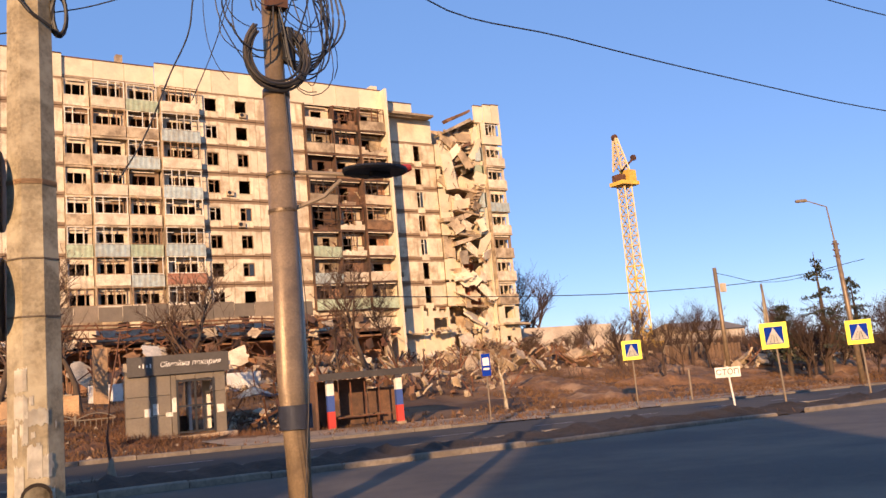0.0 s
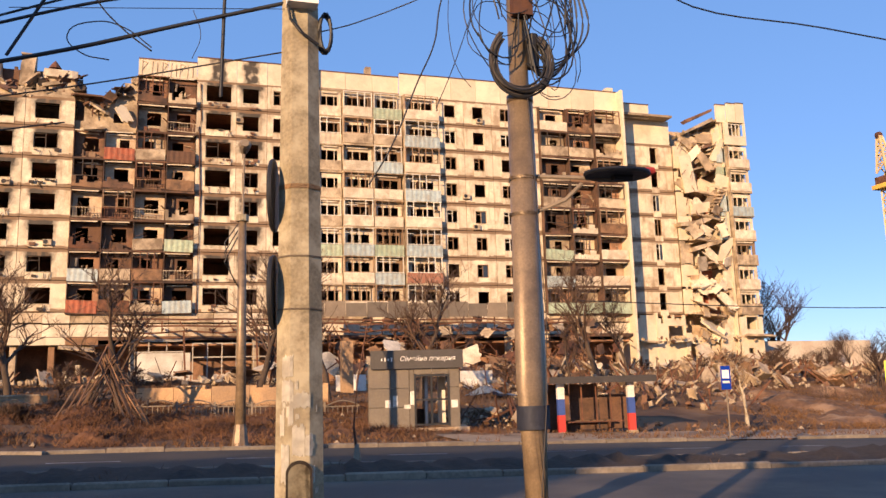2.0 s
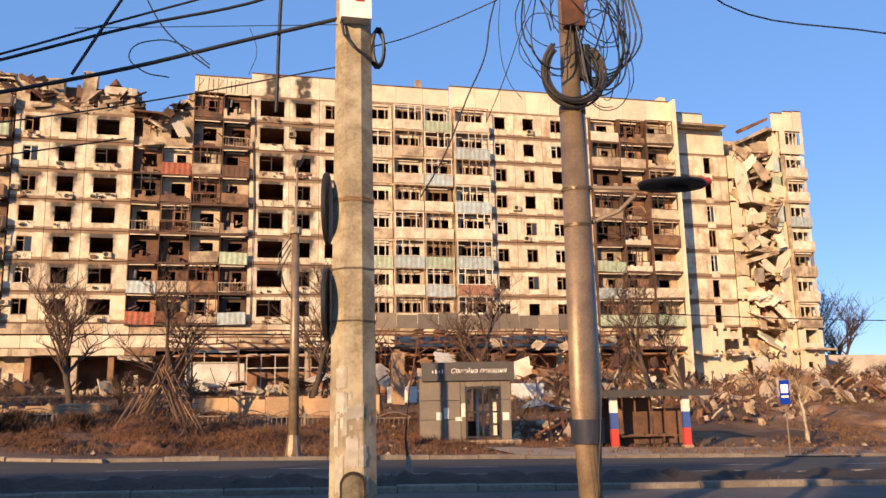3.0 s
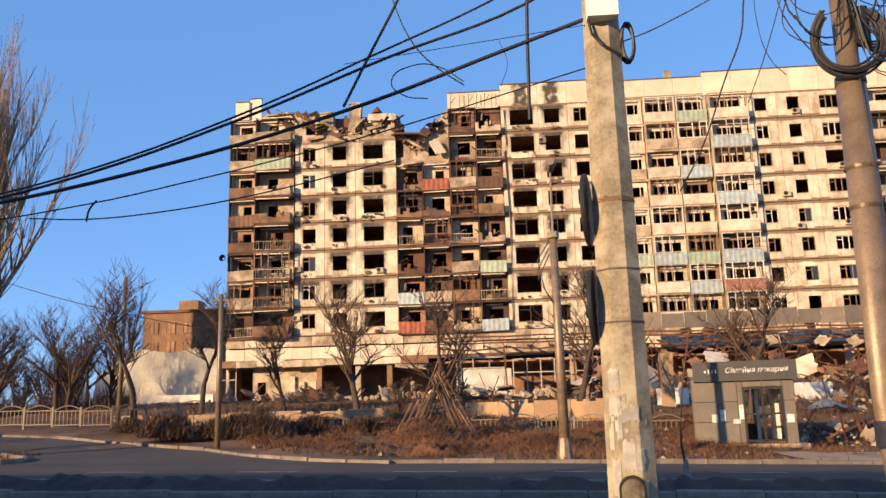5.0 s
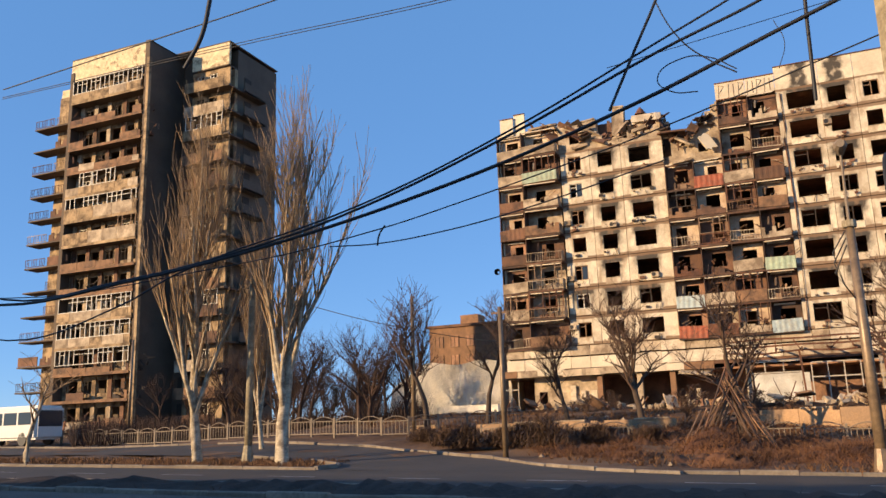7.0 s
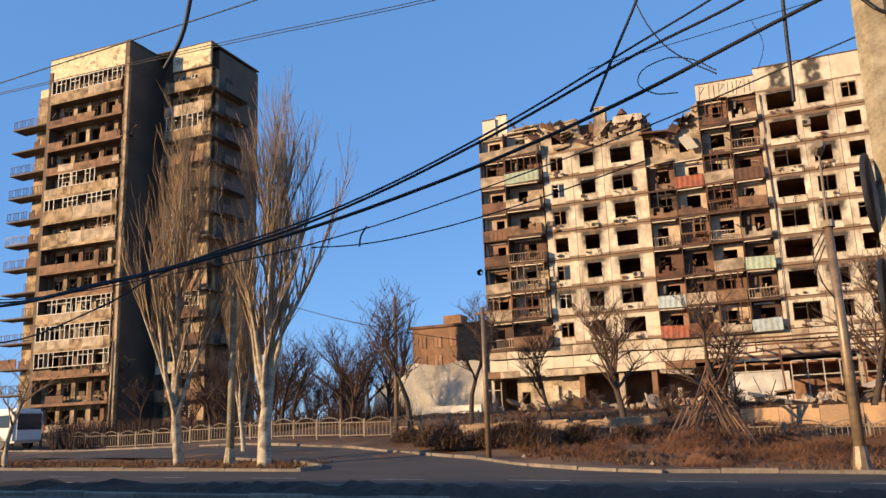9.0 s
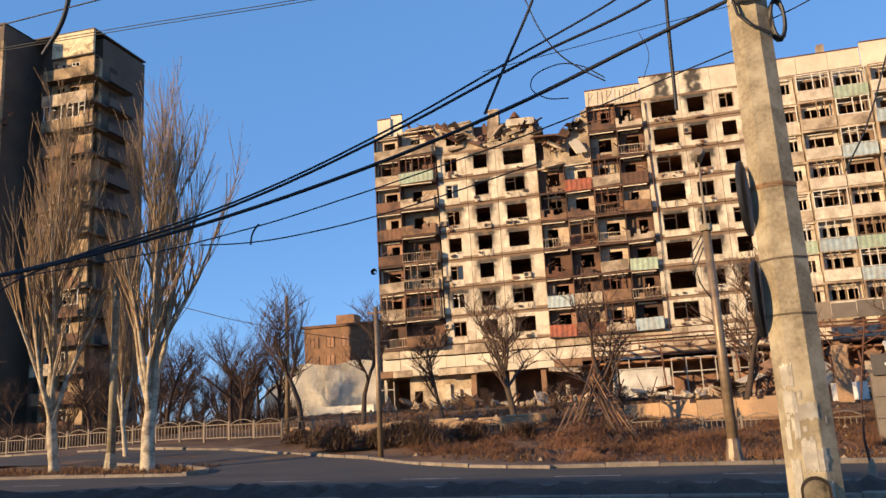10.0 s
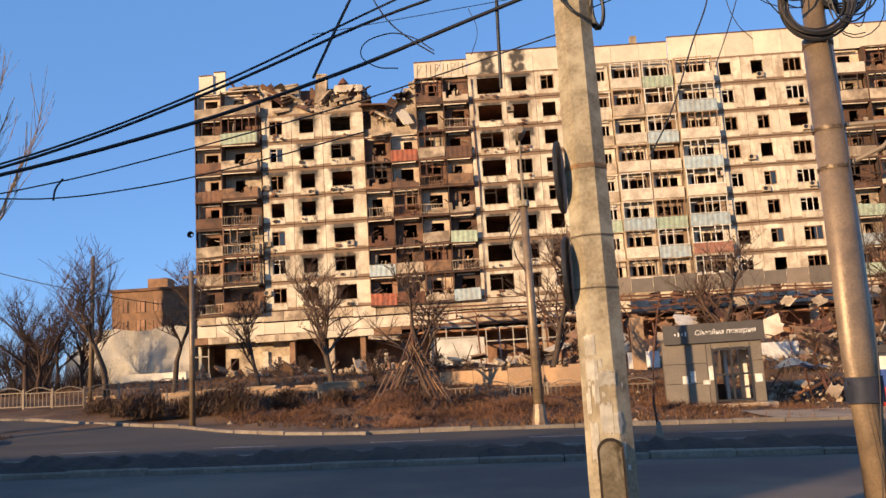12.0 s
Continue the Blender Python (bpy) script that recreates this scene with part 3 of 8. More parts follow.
def loggia_column(x0, x1, rows, paint, glazed=0.5, burnt=False, out=0.55, special=None, last=False):
    """One balcony to a storey. special: {row: (parapet kind, material)}."""
    w, cx, yf, deep = x1 - x0, (x0 + x1) / 2, Y0 - out, out + (0.7 if burnt else 0.28)
    special = special or {}
    dm = M_CHAR if burnt else M_DIRTY
    for i in rows:
        zf = zrow(i) - 1.45
        slab = part("balcony", slab_mesh(w, deep, dm if burnt else M_DIRTY, rb.randrange(3)), None, block, at=pose(cx, yf, zf))
        part("divider", divider_mesh(deep, dm), None, slab, at=pose(-w / 2 + 0.07, 0.06, 0))
        if last:
            part("divider", divider_mesh(deep, dm), None, slab, at=pose(w / 2 - 0.07, 0.06, 0))
        elif out > 0.55:
            part("side_parapet", cached(("sidep", out), lambda: side_parapet_mesh(out)), None, slab, at=pose(w / 2 - 0.06, 0.04, 0))
        if burnt:
            part("back_wall", burnt_wall_mesh(w - 0.1, rb.choice((M_ROOM, M_ROOM, M_DIRTY, M_BURNT, M_BURNT, M_INNER)), rb.randrange(3)), None, slab, at=pose(0, deep - 0.2, 0))
            if rb.random() < 0.8:
                part("lintel", cached(("lintf", round(w, 2)), lambda: front_lintel_mesh(w)), None, slab, at=pose(0, 0.1, STOREY - 0.34, 0, rb.uniform(-1, 1), 0))
        else:
            part("back_wall", door_wall_mesh(w - 0.1, rb.choice((M_PCREAM, M_PANEL, M_PCREAM))), None, slab, at=pose(0, deep - 0.2, 0))
        kind, material = special.get(i, (rb.choice(("solid", "low", "rails", "low", "rails") if burnt else ("solid", "solid", "sheet")), rb.choice(paint)))
        if not (burnt and i not in special and rb.random() < 0.22):
            part("parapet", parapet_mesh(w - 0.08, kind, material), None, slab, at=pose(0, -0.03, 0, rb.uniform(-2, 2) if burnt else 0, rb.uniform(-2.5, 2.5) if burnt else 0, 0))
        if rb.random() < glazed:
            part("glazing_frame", glazing_mesh(w - 0.2, rb.choice((M_FRAME, M_FRAME, M_FRAMEB)) if not burnt else rb.choice((M_FRAMEB, M_RUST, M_DARKF)), rb.randrange(7)), None, slab, at=pose(0, 0.02, 1.05 - (0.07 if i == 1 else 0)))
        if rb.random() < (0.9 if burnt else 0.3):
            tagged(part("scrap", clutter_mesh(rb.randrange(8), rb.choice((M_RUST, M_BURNT, M_DIRTY, M_FRAMEB))), None, slab, at=pose(0, 0.1, 0.0, 0, 0, 0)), kind="stuff")
        # the pale lintel strip under the slab above
        lint = cached(("lint", round(w, 2)), lambda: lintel_mesh(w))
        if rb.random() < 0.7:
            part("lintel", lint, None, slab, at=pose(0, deep - 0.42, STOREY - 0.42))


def side_parapet_mesh(d):
    bm = bmesh.new()
    box(bm, 0, 0.05, 0, d, 0.02, 1.0)
    return mesh_of("side_parapet", bm, M_DIRTY)


def front_lintel_mesh(w):
    bm = bmesh.new()
    box(bm, -w / 2 + 0.12, w / 2 - 0.25, 0, 0.1, 0, 0.1)
    return mesh_of("lintel", bm, M_PCREAM)


def lintel_mesh(w):
    bm = bmesh.new()
    box(bm, -w / 2 + 0.35, w / 2 - 0.5, 0, 0.15, 0, 0.14)
    return mesh_of("lintel", bm, M_PCREAM)


C, B, G, R, N = ("solid", M_PCREAM), ("sheet", M_PBLUE), ("sheet", M_PGREEN), ("sheet", M_PRED), ("solid", M_PBROWN)
D_ = ("solid", M_DIRTY)
loggia_column(-27.1, -24.3, range(1, 9), (M_PBROWN, M_DIRTY, M_BURNT), 0.5, True, 0.3, {2: D_, 4: ("sheet", M_BURNT), 7: D_, 8: ("rails", M_DIRTY)})
loggia_column(-24.3, -20.6, range(1, 9), (M_PBROWN, M_DIRTY), 0.5, True, 0.9, {1: D_, 2: G, 3: ("low", M_DIRTY), 5: ("rails", M_DIRTY), 7: ("rails", M_FRAMEB), 8: ("solid", M_PBROWN)})
loggia_column(-10.2, -7.6, range(3, 9), (M_PBROWN, M_DIRTY, M_RUST, M_CHAR, M_DIRTY), 0.28, True, 0.5, {7: ("sheet", M_PBLUE), 8: R})
loggia_column(-7.6, -4.9, range(3, 9), (M_PBROWN, M_DIRTY, M_RUST, M_CHAR, M_DIRTY), 0.28, True, 0.5, {3: R, 5: ("rails", M_RUST), 7: D_})
loggia_column(-4.9, -2.2, range(1, 9), (M_PBROWN, M_DIRTY, M_RUST, M_CHAR, M_DIRTY), 0.28, True, 0.5, {1: ("low", M_BURNT), 3: D_, 6: D_, 8: ("low", M_DIRTY)})
loggia_column(-2.2, 0.4, range(1, 9), (M_PBROWN, M_DIRTY, M_RUST, M_CHAR, M_DIRTY), 0.28, True, 0.5, {1: ("low", M_DIRTY), 3: ("sheet", M_BURNT), 4: N, 6: ("sheet", M_PGREEN), 8: B})
loggia_column(12.0, 14.3, range(1, 9), (M_PCREAM, M_DIRTY), 0.55, False, 0.2, {6: G, 1: C})
loggia_column(14.3, 17.4, range(1, 9), (M_PCREAM, M_DIRTY), 0.7, False, 0.6, {1: C, 2: D_, 3: C, 4: C, 5: C, 6: B, 7: C, 8: C})
loggia_column(17.4, 20.4, range(1, 9), (M_PCREAM, M_DIRTY), 0.8, False, 0.6, {1: G, 2: D_, 3: B, 4: C, 5: C, 6: G, 7: B, 8: C})
loggia_column(20.5, 24.3, range(1, 9), (M_PCREAM, M_DIRTY), 0.75, False, 0.9, {1: C, 2: B, 3: C, 4: B, 5: C, 6: B, 7: ("solid", M_BRICK), 8: C})
loggia_column(35.6, 38.9, range(1, 9), (M_PCREAM, M_DIRTY, M_PBROWN), 0.6, True, 0.5, {6: G, 2: ("solid", M_DIRTY), 3: ("low", M_DIRTY), 7: B, 8: G})
loggia_column(38.9, 41.9, range(1, 9), (M_PBROWN, M_DIRTY, M_BURNT, M_PCREAM), 0.5, True, 0.5, {1: ("low", M_PBROWN), 2: D_, 7: C, 8: G})
loggia_column(41.9, 45.2, range(1, 9), (M_PBROWN, M_DIRTY, M_PCREAM), 0.5, True, 0.9, {1: D_, 2: ("low", M_DIRTY), 4: D_, 6: C, 7: C, 8: G})
loggia_column(59.2, 62.1, range(2, 9), (M_PCREAM, M_DIRTY), 0.35, False, 0.3, {2: C, 3: C, 4: B, 5: C})


def simple(name, material, boxes, label=""):
    for b in boxes:
        bm = bmesh.new()
        box(bm, *b)
        ob = part(name, bm, material, block, label)
    return ob


# floors, cross walls, ends, back, roof
for i in range(1, 10):
    zf = zrow(i) - 1.45
    simple("floor_slab", M_INNER, [(X_L + 0.3, -10.2, Y0 + 0.3, 91, zf - 0.2, zf)] if i > 1 else [(X_L + 0.3, -20.5, Y0 + 0.3, 91, zf - 0.2, zf)])
    simple("floor_slab", M_INNER, [(-10.2 if i > 2 else -4.9, 45.4, Y0 + 0.3 if i > 8 else Y0 + 1.16, 91, zf - 0.2, zf)])
    simple("floor_slab", M_INNER, [(45.4, 53.4, Y0 + 2.2, 91, zf - 0.2, zf)])
    simple("floor_slab", M_CONC, [(59.0, X_R - 0.3, Y0 + 1.16, 91, zf - 0.2, zf)])
for x in (-24.3, -20.5, -17.4, -14.3, -10.2, -7.6, -4.9, -2.2, 0.4, 4.1, 7.0, 12.0, 14.3, 17.4, 20.4, 24.3, 27.2, 30.3, 35.6, 38.9, 41.9):
    top = 31.5 if x > -4.95 or x < -20 else 28.7 if x < -13 else 26.0
    simple("cross_wall", M_INNER, [(x - 0.08, x + 0.08, Y0 + 1.2, 86, 6.5, top)])
simple("corridor_wall", M_INNER, [(X_L, -10.2, 84.8, 85.0, 2, 28.5), (-10.2, -4.9, 84.8, 85.0, 2, 26), (-4.9, 53.4, 84.8, 85.0, 2, 31.5)])
simple("end_wall", M_PLAIN, [(X_L - 0.02, X_L + 0.28, Y0 + 0.3, 91, 1, 31.5)], "cream end wall of the block")
simple("end_wall", M_PLAIN, [(X_R - 0.28, X_R + 0.02, Y0 + 0.9, 91, -2, 31.5)])
simple("end_wall", M_PLAIN, [(45.2, 45.46, Y0 - 1.25, Y0 + 2.0, 3, 33.7)], "projecting side wall that shades the recessed part")
simple("rear_wall", M_DIRTY, [(X_L, -10.2, 91, 91.3, 0, 28.6), (-10.2, -4.9, 91, 91.3, 0, 26), (-4.9, 53.4, 91, 91.3, -2, 33.5), (53.4, 59, 91, 91.3, -2, 29), (59, X_R, 91, 91.3, -2, 33.5)])
simple("roof_slab", M_CONC, [(-4.9, 52.5, Y0 + 0.26, 91, 31.5, 31.75)])
simple("roof_slab", M_CONC, [(X_L, -20.5, Y0 + 0.26, 91, 31.5, 31.75)])
simple("roof_slab", M_CONC, [(-20.5, -10.4, Y0 + 0.4, 91, 28.75, 28.95)])
simple("roof_slab", M_CONC, [(58.2, X_R, Y0 + 0.26, 91, 31.5, 31.75)])
# attic panels along the roof edge
ATTIC = [(X_L + 0.45, -25.2, 33.3, 0), (-25.2, -24.0, 33.7, 0.25)]
EDGES = [-4.9, -2.2, 0.4, 4.1, 7.0, 9.5, 12.0] + span(12.0, 45.3, 12)[1:]
for a, b in zip(EDGES, EDGES[1:]):
    ATTIC.append((a, b, 33.05 if a < 0.3 else 33.65 if a < 11.9 else 33.5 if a < 20 else 33.8, 0.0 if not 11.9 < a < 20 else 0.35))
ATTIC += [(45.6, 47.6, 33.0, 0.9), (47.6, 49.9, 33.0, 0.9), (58.4, 59.7, 33.5, 0.2), (59.75, 60.9, 33.7, 0), (60.95, X_R, 33.8, 0)]
for a, b, top, back in ATTIC:
    bm = bmesh.new()
    mid = {0.4: 2.45, 4.1: 5.45}.get(a, (a + b) / 2)
    box(bm, a + 0.015 - mid, b - 0.015 - mid, -0.02, 0.24, 31.42 - TOP, top - TOP)
    at_ = part("attic_panel", bm, M_SOOTA if 0.3 < a < 6 else M_PLAIN, block, at=pose(mid, Y0 + back, TOP))
    bm = bmesh.new()
    box(bm, a - mid, b - mid, -0.1, 0.3, top - TOP, top + 0.08 - TOP)
    part("coping", bm, M_RUST, at_, "dark rusty sheet coping")
simple("vent_shaft", M_DIRTY, [(16.9, 17.5, Y0 + 0.6, Y0 + 1.4, 31.7, 34.5)], "plastered vent shaft")
simple("vent_shaft", M_PLAIN, [(44.4, 45.2, Y0 + 0.4, Y0 + 1.4, 33.5, 34.5)])
# scrawled marks on the parapet, not legible
for k, xm in enumerate((-4.6, -3.7, -2.8, -2.0, -1.2, -0.5)):
    bm = bmesh.new()
    beam(bm, (xm, Y0 - 0.035, 31.45), (xm + 0.08, Y0 - 0.035, 32.85), 0.06, 0.02)
    if k % 2 == 0:
        beam(bm, (xm, Y0 - 0.035, 32.85), (xm + 0.55, Y0 - 0.035, 32.65), 0.06, 0.02)
        beam(bm, (xm + 0.5, Y0 - 0.035, 32.65), (xm + 0.1, Y0 - 0.035, 32.05), 0.06, 0.02)
    else:
        beam(bm, (xm + 0.5, Y0 - 0.035, 31.55), (xm + 0.5, Y0 - 0.035, 32.75), 0.06, 0.02)
    part("painted_mark", bm, M_BURNT, block, "illegible dark marks daubed on the parapet")
# belt course over the shops
x = X_L
while x < 45:
    w = min(rb.uniform(1.3, 2.6), 45.4 - x)
    lean = rb.uniform(-0.03, 0.03)
    simple("belt_panel", rb.choice((M_PCREAM, M_DIRTY, M_DIRTY)), [(x + 0.02, x + w - 0.02, Y0 - 0.05 + lean, Y0 + 0.25, 8.16 + lean, 9.05)])
    if rb.random() > 0.15:
        simple("belt_panel", rb.choice((M_PCREAM, M_PLAIN, M_DIRTY, M_PCREAM)), [(x + 0.02, x + w - 0.02, Y0 + lean, Y0 + 0.25, 6.95, 8.02 + lean)])
    x += w


# ---- broken pieces ----
def chunk_mesh(r, sx, sy, sz, material):
    """A broken concrete lump with an uneven outline."""
    bm = bmesh.new()
    bmesh.ops.create_cube(bm, size=1)
    bmesh.ops.subdivide_edges(bm, edges=bm.edges[:], cuts=1)
    for v in bm.verts:
        v.co = Vector((v.co.x * sx, v.co.y * sy, v.co.z * sz)) * r.uniform(0.72, 1.15)
    return mesh_of("chunk", bm, material)


def slab_chunk(sx, sy, sz, material, seed):
    """A torn floor or wall panel: a flat slab with ragged ends."""
    def make():
        r = random.Random(seed)
        bm = bmesh.new()
        n = 6
        lo = [(r.uniform(0, 0.25) * sx - sx / 2, -sy / 2 + sy * k / n) for k in range(n + 1)]
        hi = [(sx / 2 - r.uniform(0, 0.25) * sx, -sy / 2 + sy * k / n) for k in range(n + 1)]
        rows = [[bm.verts.new((a[0], a[1], z)) for a in q] for q in (lo, hi) for z in (-sz / 2, sz / 2)]
        for k in range(n):
            bm.faces.new((rows[0][k], rows[0][k + 1], rows[2][k + 1], rows[2][k]))
            bm.faces.new((rows[1][k], rows[1][k + 1], rows[3][k + 1], rows[3][k]))
            bm.faces.new((rows[0][k], rows[0][k + 1], rows[1][k + 1], rows[1][k]))
            bm.faces.new((rows[2][k], rows[2][k + 1], rows[3][k + 1], rows[3][k]))
        for k in (0, n):
            bm.faces.new((rows[0][k], rows[1][k], rows[3][k], rows[2][k]))
        return mesh_of("broken_slab", bm, material)
    return cached(("schunk", sx, sy, sz, material.name, seed), make)


rc = random.Random(3)
CHUNKS = [chunk_mesh(random.Random(k), 1.0, 0.8, 0.55, (M_DIRTY, M_CONC, M_BURNT)[k % 3]) for k in range(9)]


def lump(x, y, z, s, parent=None, name="broken_piece"):
    ob = part(name, rc.choice(CHUNKS), None, parent, at=pose(x, y, z, rc.uniform(0, 360), rc.uniform(0, 360), rc.uniform(0, 360)))
    ob.scale = (s * rc.uniform(0.7, 1.3), s * rc.uniform(0.7, 1.3), s)
    return ob


# wrecked roof over the left part: ragged walls, leaning slabs and lumps
def ruin_wall(x0, x1, z0, profile, holes, y, material, seed=0, cell=0.3, thick=0.28):
    """A broken wall laid up in small courses, torn off along a profile and pierced by holes."""
    r = random.Random(seed)
    nx, nz = max(3, round((x1 - x0) / cell)), max(3, round((max(q[1] for q in profile) + 0.6 - z0) / cell))
    xs = [x0 + (x1 - x0) * (k + (r.uniform(-0.3, 0.3) if 0 < k < nx else 0)) / nx for k in range(nx + 1)]
    zs = [z0 + cell * (k + (r.uniform(-0.3, 0.3) if k else 0)) for k in range(nz + 1)]
    tops = [float(np.interp((a + b) / 2, [q[0] for q in profile], [q[1] for q in profile])) + r.uniform(-0.3, 0.3) for a, b in zip(xs, xs[1:])]

    def filled(i, j):
        cx, cz = (xs[i] + xs[i + 1]) / 2, (zs[j] + zs[j + 1]) / 2
        return cz < tops[i] and not any(a < cx < c and d < cz < b for (a, b), (c, d) in holes)
    return part("broken_wall", lattice_mesh("broken_wall", xs, zs, filled, y, y + thick, material), None, block)


def torn_panel(outline, y, material, thick=0.2, lean=0.0, name="torn_panel"):
    """A wall or floor panel with the given outline, leaning out of the wall's plane by lean metres from foot to head."""
    bm = bmesh.new()
    zlo, zhi = min(q[1] for q in outline), max(q[1] for q in outline)
    fr = [bm.verts.new((a, y - lean * (b - zlo) / max(0.1, zhi - zlo), b)) for a, b in outline]
    bk = [bm.verts.new((v.co.x, v.co.y + thick, v.co.z)) for v in fr]
    n = len(fr)
    bm.faces.new(fr)
    bm.faces.new(bk[::-1])
    for k in range(n):
        bm.faces.new((fr[k], bk[k], bk[(k + 1) % n], fr[(k + 1) % n]))
    bmesh.ops.recalc_face_normals(bm, faces=bm.faces[:])
    return part(name, bm, material, block)


LEFT_TORN = ((-23.60, 31.90), (-21.10, 31.80), (-19.40, 31.40), (-18.60, 31.30), (-17.40, 30.50), (-16.20, 29.90), (-14.70, 29.40), (-13.70, 29.20), (-13.50, 29.80), (-12.60, 30.10), (-12.30, 30.40), (-9.40, 30.20), (-9.30, 29.10), (-9.00, 28.00), (-8.40, 28.10), (-7.50, 28.70), (-7.30, 29.40), (-6.30, 29.50), (-5.90, 30.40), (-5.30, 31.00), (-4.80, 31.30))
LEFT_BACK = ((-24.30, 32.60), (-21.80, 32.50), (-20.50, 32.70), (-18.90, 32.60), (-17.70, 32.20), (-16.10, 32.20), (-14.80, 32.00), (-14.20, 31.60), (-13.00, 31.70), (-11.60, 31.40), (-9.90, 31.10), (-9.50, 29.20), (-8.70, 29.10), (-7.70, 29.70), (-6.50, 30.60), (-5.00, 31.80))
LH = ((-19.20, 30.60), (-18.30, 29.60), (-16.00, 29.90), (-15.10, 29.20), (-10.20, 28.50), (-9.50, 26.80), (-7.10, 27.70), (-6.10, 26.70), (-12.60, 29.70), (-11.90, 29.30))
LEFT_HOLES = list(zip(LH[::2], LH[1::2]))
ruin_wall(-20.5, -10.3, 28.66, LEFT_TORN, LEFT_HOLES, Y0 + 0.1, M_DIRTY, 1)
ruin_wall(-10.3, -4.85, 25.9, LEFT_TORN, LEFT_HOLES, Y0 + 0.5, M_DIRTY, 2)
ruin_wall(-20.5, -10.3, 28.7, LEFT_BACK, [], Y0 + 2.6, M_BURNT, 3, 0.4)
ruin_wall(-10.3, -4.85, 23.0, LEFT_BACK, [], Y0 + 2.6, M_BURNT, 4, 0.4)
for (px, py, pz, sx, sy, sz, rx, ry, rz_, m) in (
        (-22.2, 79.6, 31.95, 3.2, 1.6, 0.2, 6, -5, 4, M_CONC), (-19.6, 79.3, 30.9, 2.6, 1.8, 0.1, -35, 34, 8, M_BURNT), (-18.4, 79.2, 30.4, 2.8, 1.6, 0.08, 40, 38, 0, M_RUST),
        (-17.2, 79.1, 30.0, 2.6, 1.4, 0.1, -40, 30, 12, M_DIRTY), (-16.2, 79.0, 29.6, 2.4, 1.4, 0.1, 35, 26, -20, M_BURNT), (-18.2, 79.0, 29.2, 2.2, 1.0, 0.25, 20, -12, 10, M_CONC),
        (-11.5, 79.0, 30.9, 3.2, 0.9, 0.7, 2, 1, 2, M_PCREAM), (-12.0, 78.9, 30.0, 2.2, 0.8, 0.3, 12, -14, 0, M_DIRTY), (-9.2, 79.0, 29.0, 3.4, 2.0, 0.16, 8, 3, 0, M_BURNT),
        (-6.0, 78.6, 27.4, 1.9, 1.0, 0.2, 80, 60, 10, M_PLAIN), (-8.6, 78.8, 25.9, 2.6, 1.6, 0.2, 12, -6, 0, M_DIRTY), (-8.0, 78.9, 27.9, 2.2, 1.2, 0.2, 24, 32, 0, M_DIRTY),
        (-15.0, 79.2, 29.0, 2.8, 1.0, 0.3, 14, 12, 0, M_DIRTY), (-21.0, 79.0, 30.6, 1.6, 1.2, 0.14, 50, 50, 0, M_BURNT), (-13.9, 79.1, 30.2, 2.0, 1.0, 0.2, -24, -48, 15, M_CONC)):
    part("broken_slab", slab_chunk(sx, sy, sz, m, rc.randrange(5)), None, block, at=pose(px, py, pz, rx, ry, rz_))
for k in range(190):
    px = rc.uniform(-22.5, -5.0)
    top = float(np.interp(px, [q[0] for q in LEFT_TORN], [q[1] for q in LEFT_TORN]))
    lump(px, rc.uniform(78.75, 81.0), top + rc.uniform(-1.1, 0.25), rc.uniform(0.18, 0.5), block)
for px, pw, ph, pt, tilt in ((-17.5, 1.5, 2.4, 32.3, -6), (-14.6, 1.15, 3.2, 33.2, 5), (-11.0, 0.9, 1.4, 31.6, -3)):
    bm = bmesh.new()
    bmesh.ops.create_cube(bm, size=1)
    bmesh.ops.subdivide_edges(bm, edges=bm.edges[:], cuts=2)
    for v in bm.verts:
        v.co = Vector((v.co.x * pw, v.co.y * 1.1, v.co.z * ph)) * rc.uniform(0.88, 1.1)
    box(bm, -pw * 0.62, pw * 0.45, -0.62, 0.62, ph * 0.47, ph * 0.47 + 0.16)
    part("vent_shaft", bm, M_DIRTY, block, "broken cream vent shaft", at=pose(px, 80.9, pt - ph / 2, 0, tilt, 0))
for k in range(54):
    px = rc.uniform(-23.5, -5.2)
    top = float(np.interp(px, [q[0] for q in LEFT_TORN], [q[1] for q in LEFT_TORN]))
    part("roofing_scrap", slab_chunk(1.6, 0.9, 0.05, rc.choice((M_BURNT, M_DARKF, M_RUST, M_DARKF)), k % 7), None, block, at=pose(px, rc.uniform(78.6, 80.4), top + rc.uniform(-0.9, 0.5), rc.uniform(-60, 60), rc.uniform(-60, 60), rc.uniform(-40, 40)))
bm = bmesh.new()
for k in range(26):
    p = Vector((rc.uniform(-22, -5), rc.uniform(78.5, 79.6), 0))
    p.z = float(np.interp(p.x, [q[0] for q in LEFT_TORN], [q[1] for q in LEFT_TORN])) + rc.uniform(-1.0, 0.2)
    beam(bm, p, p + Vector((rc.uniform(-1.1, 1.1), rc.uniform(-0.4, 0.2), rc.uniform(-1.2, 0.7))), rc.choice((0.04, 0.05, 0.1)), 0.05)
tagged(part("reinforcing_bar", bm, M_RUST, block, "bent rusty bars and lathes on the torn roof"), kind="stuff")
bm = bmesh.new()
tube(bm, [(-12.3, 80.6, 31.0), (-12.3, 80.6, 31.9), (-12.3, 80.6, 32.0), (-12.3, 80.6, 32.5), (-12.3, 80.6, 32.8)], [0.3, 0.3, 0.62, 0.3, 0.05], 10)
part("vent_cowl", bm, M_RUST, block, "rusty conical vent cowl")
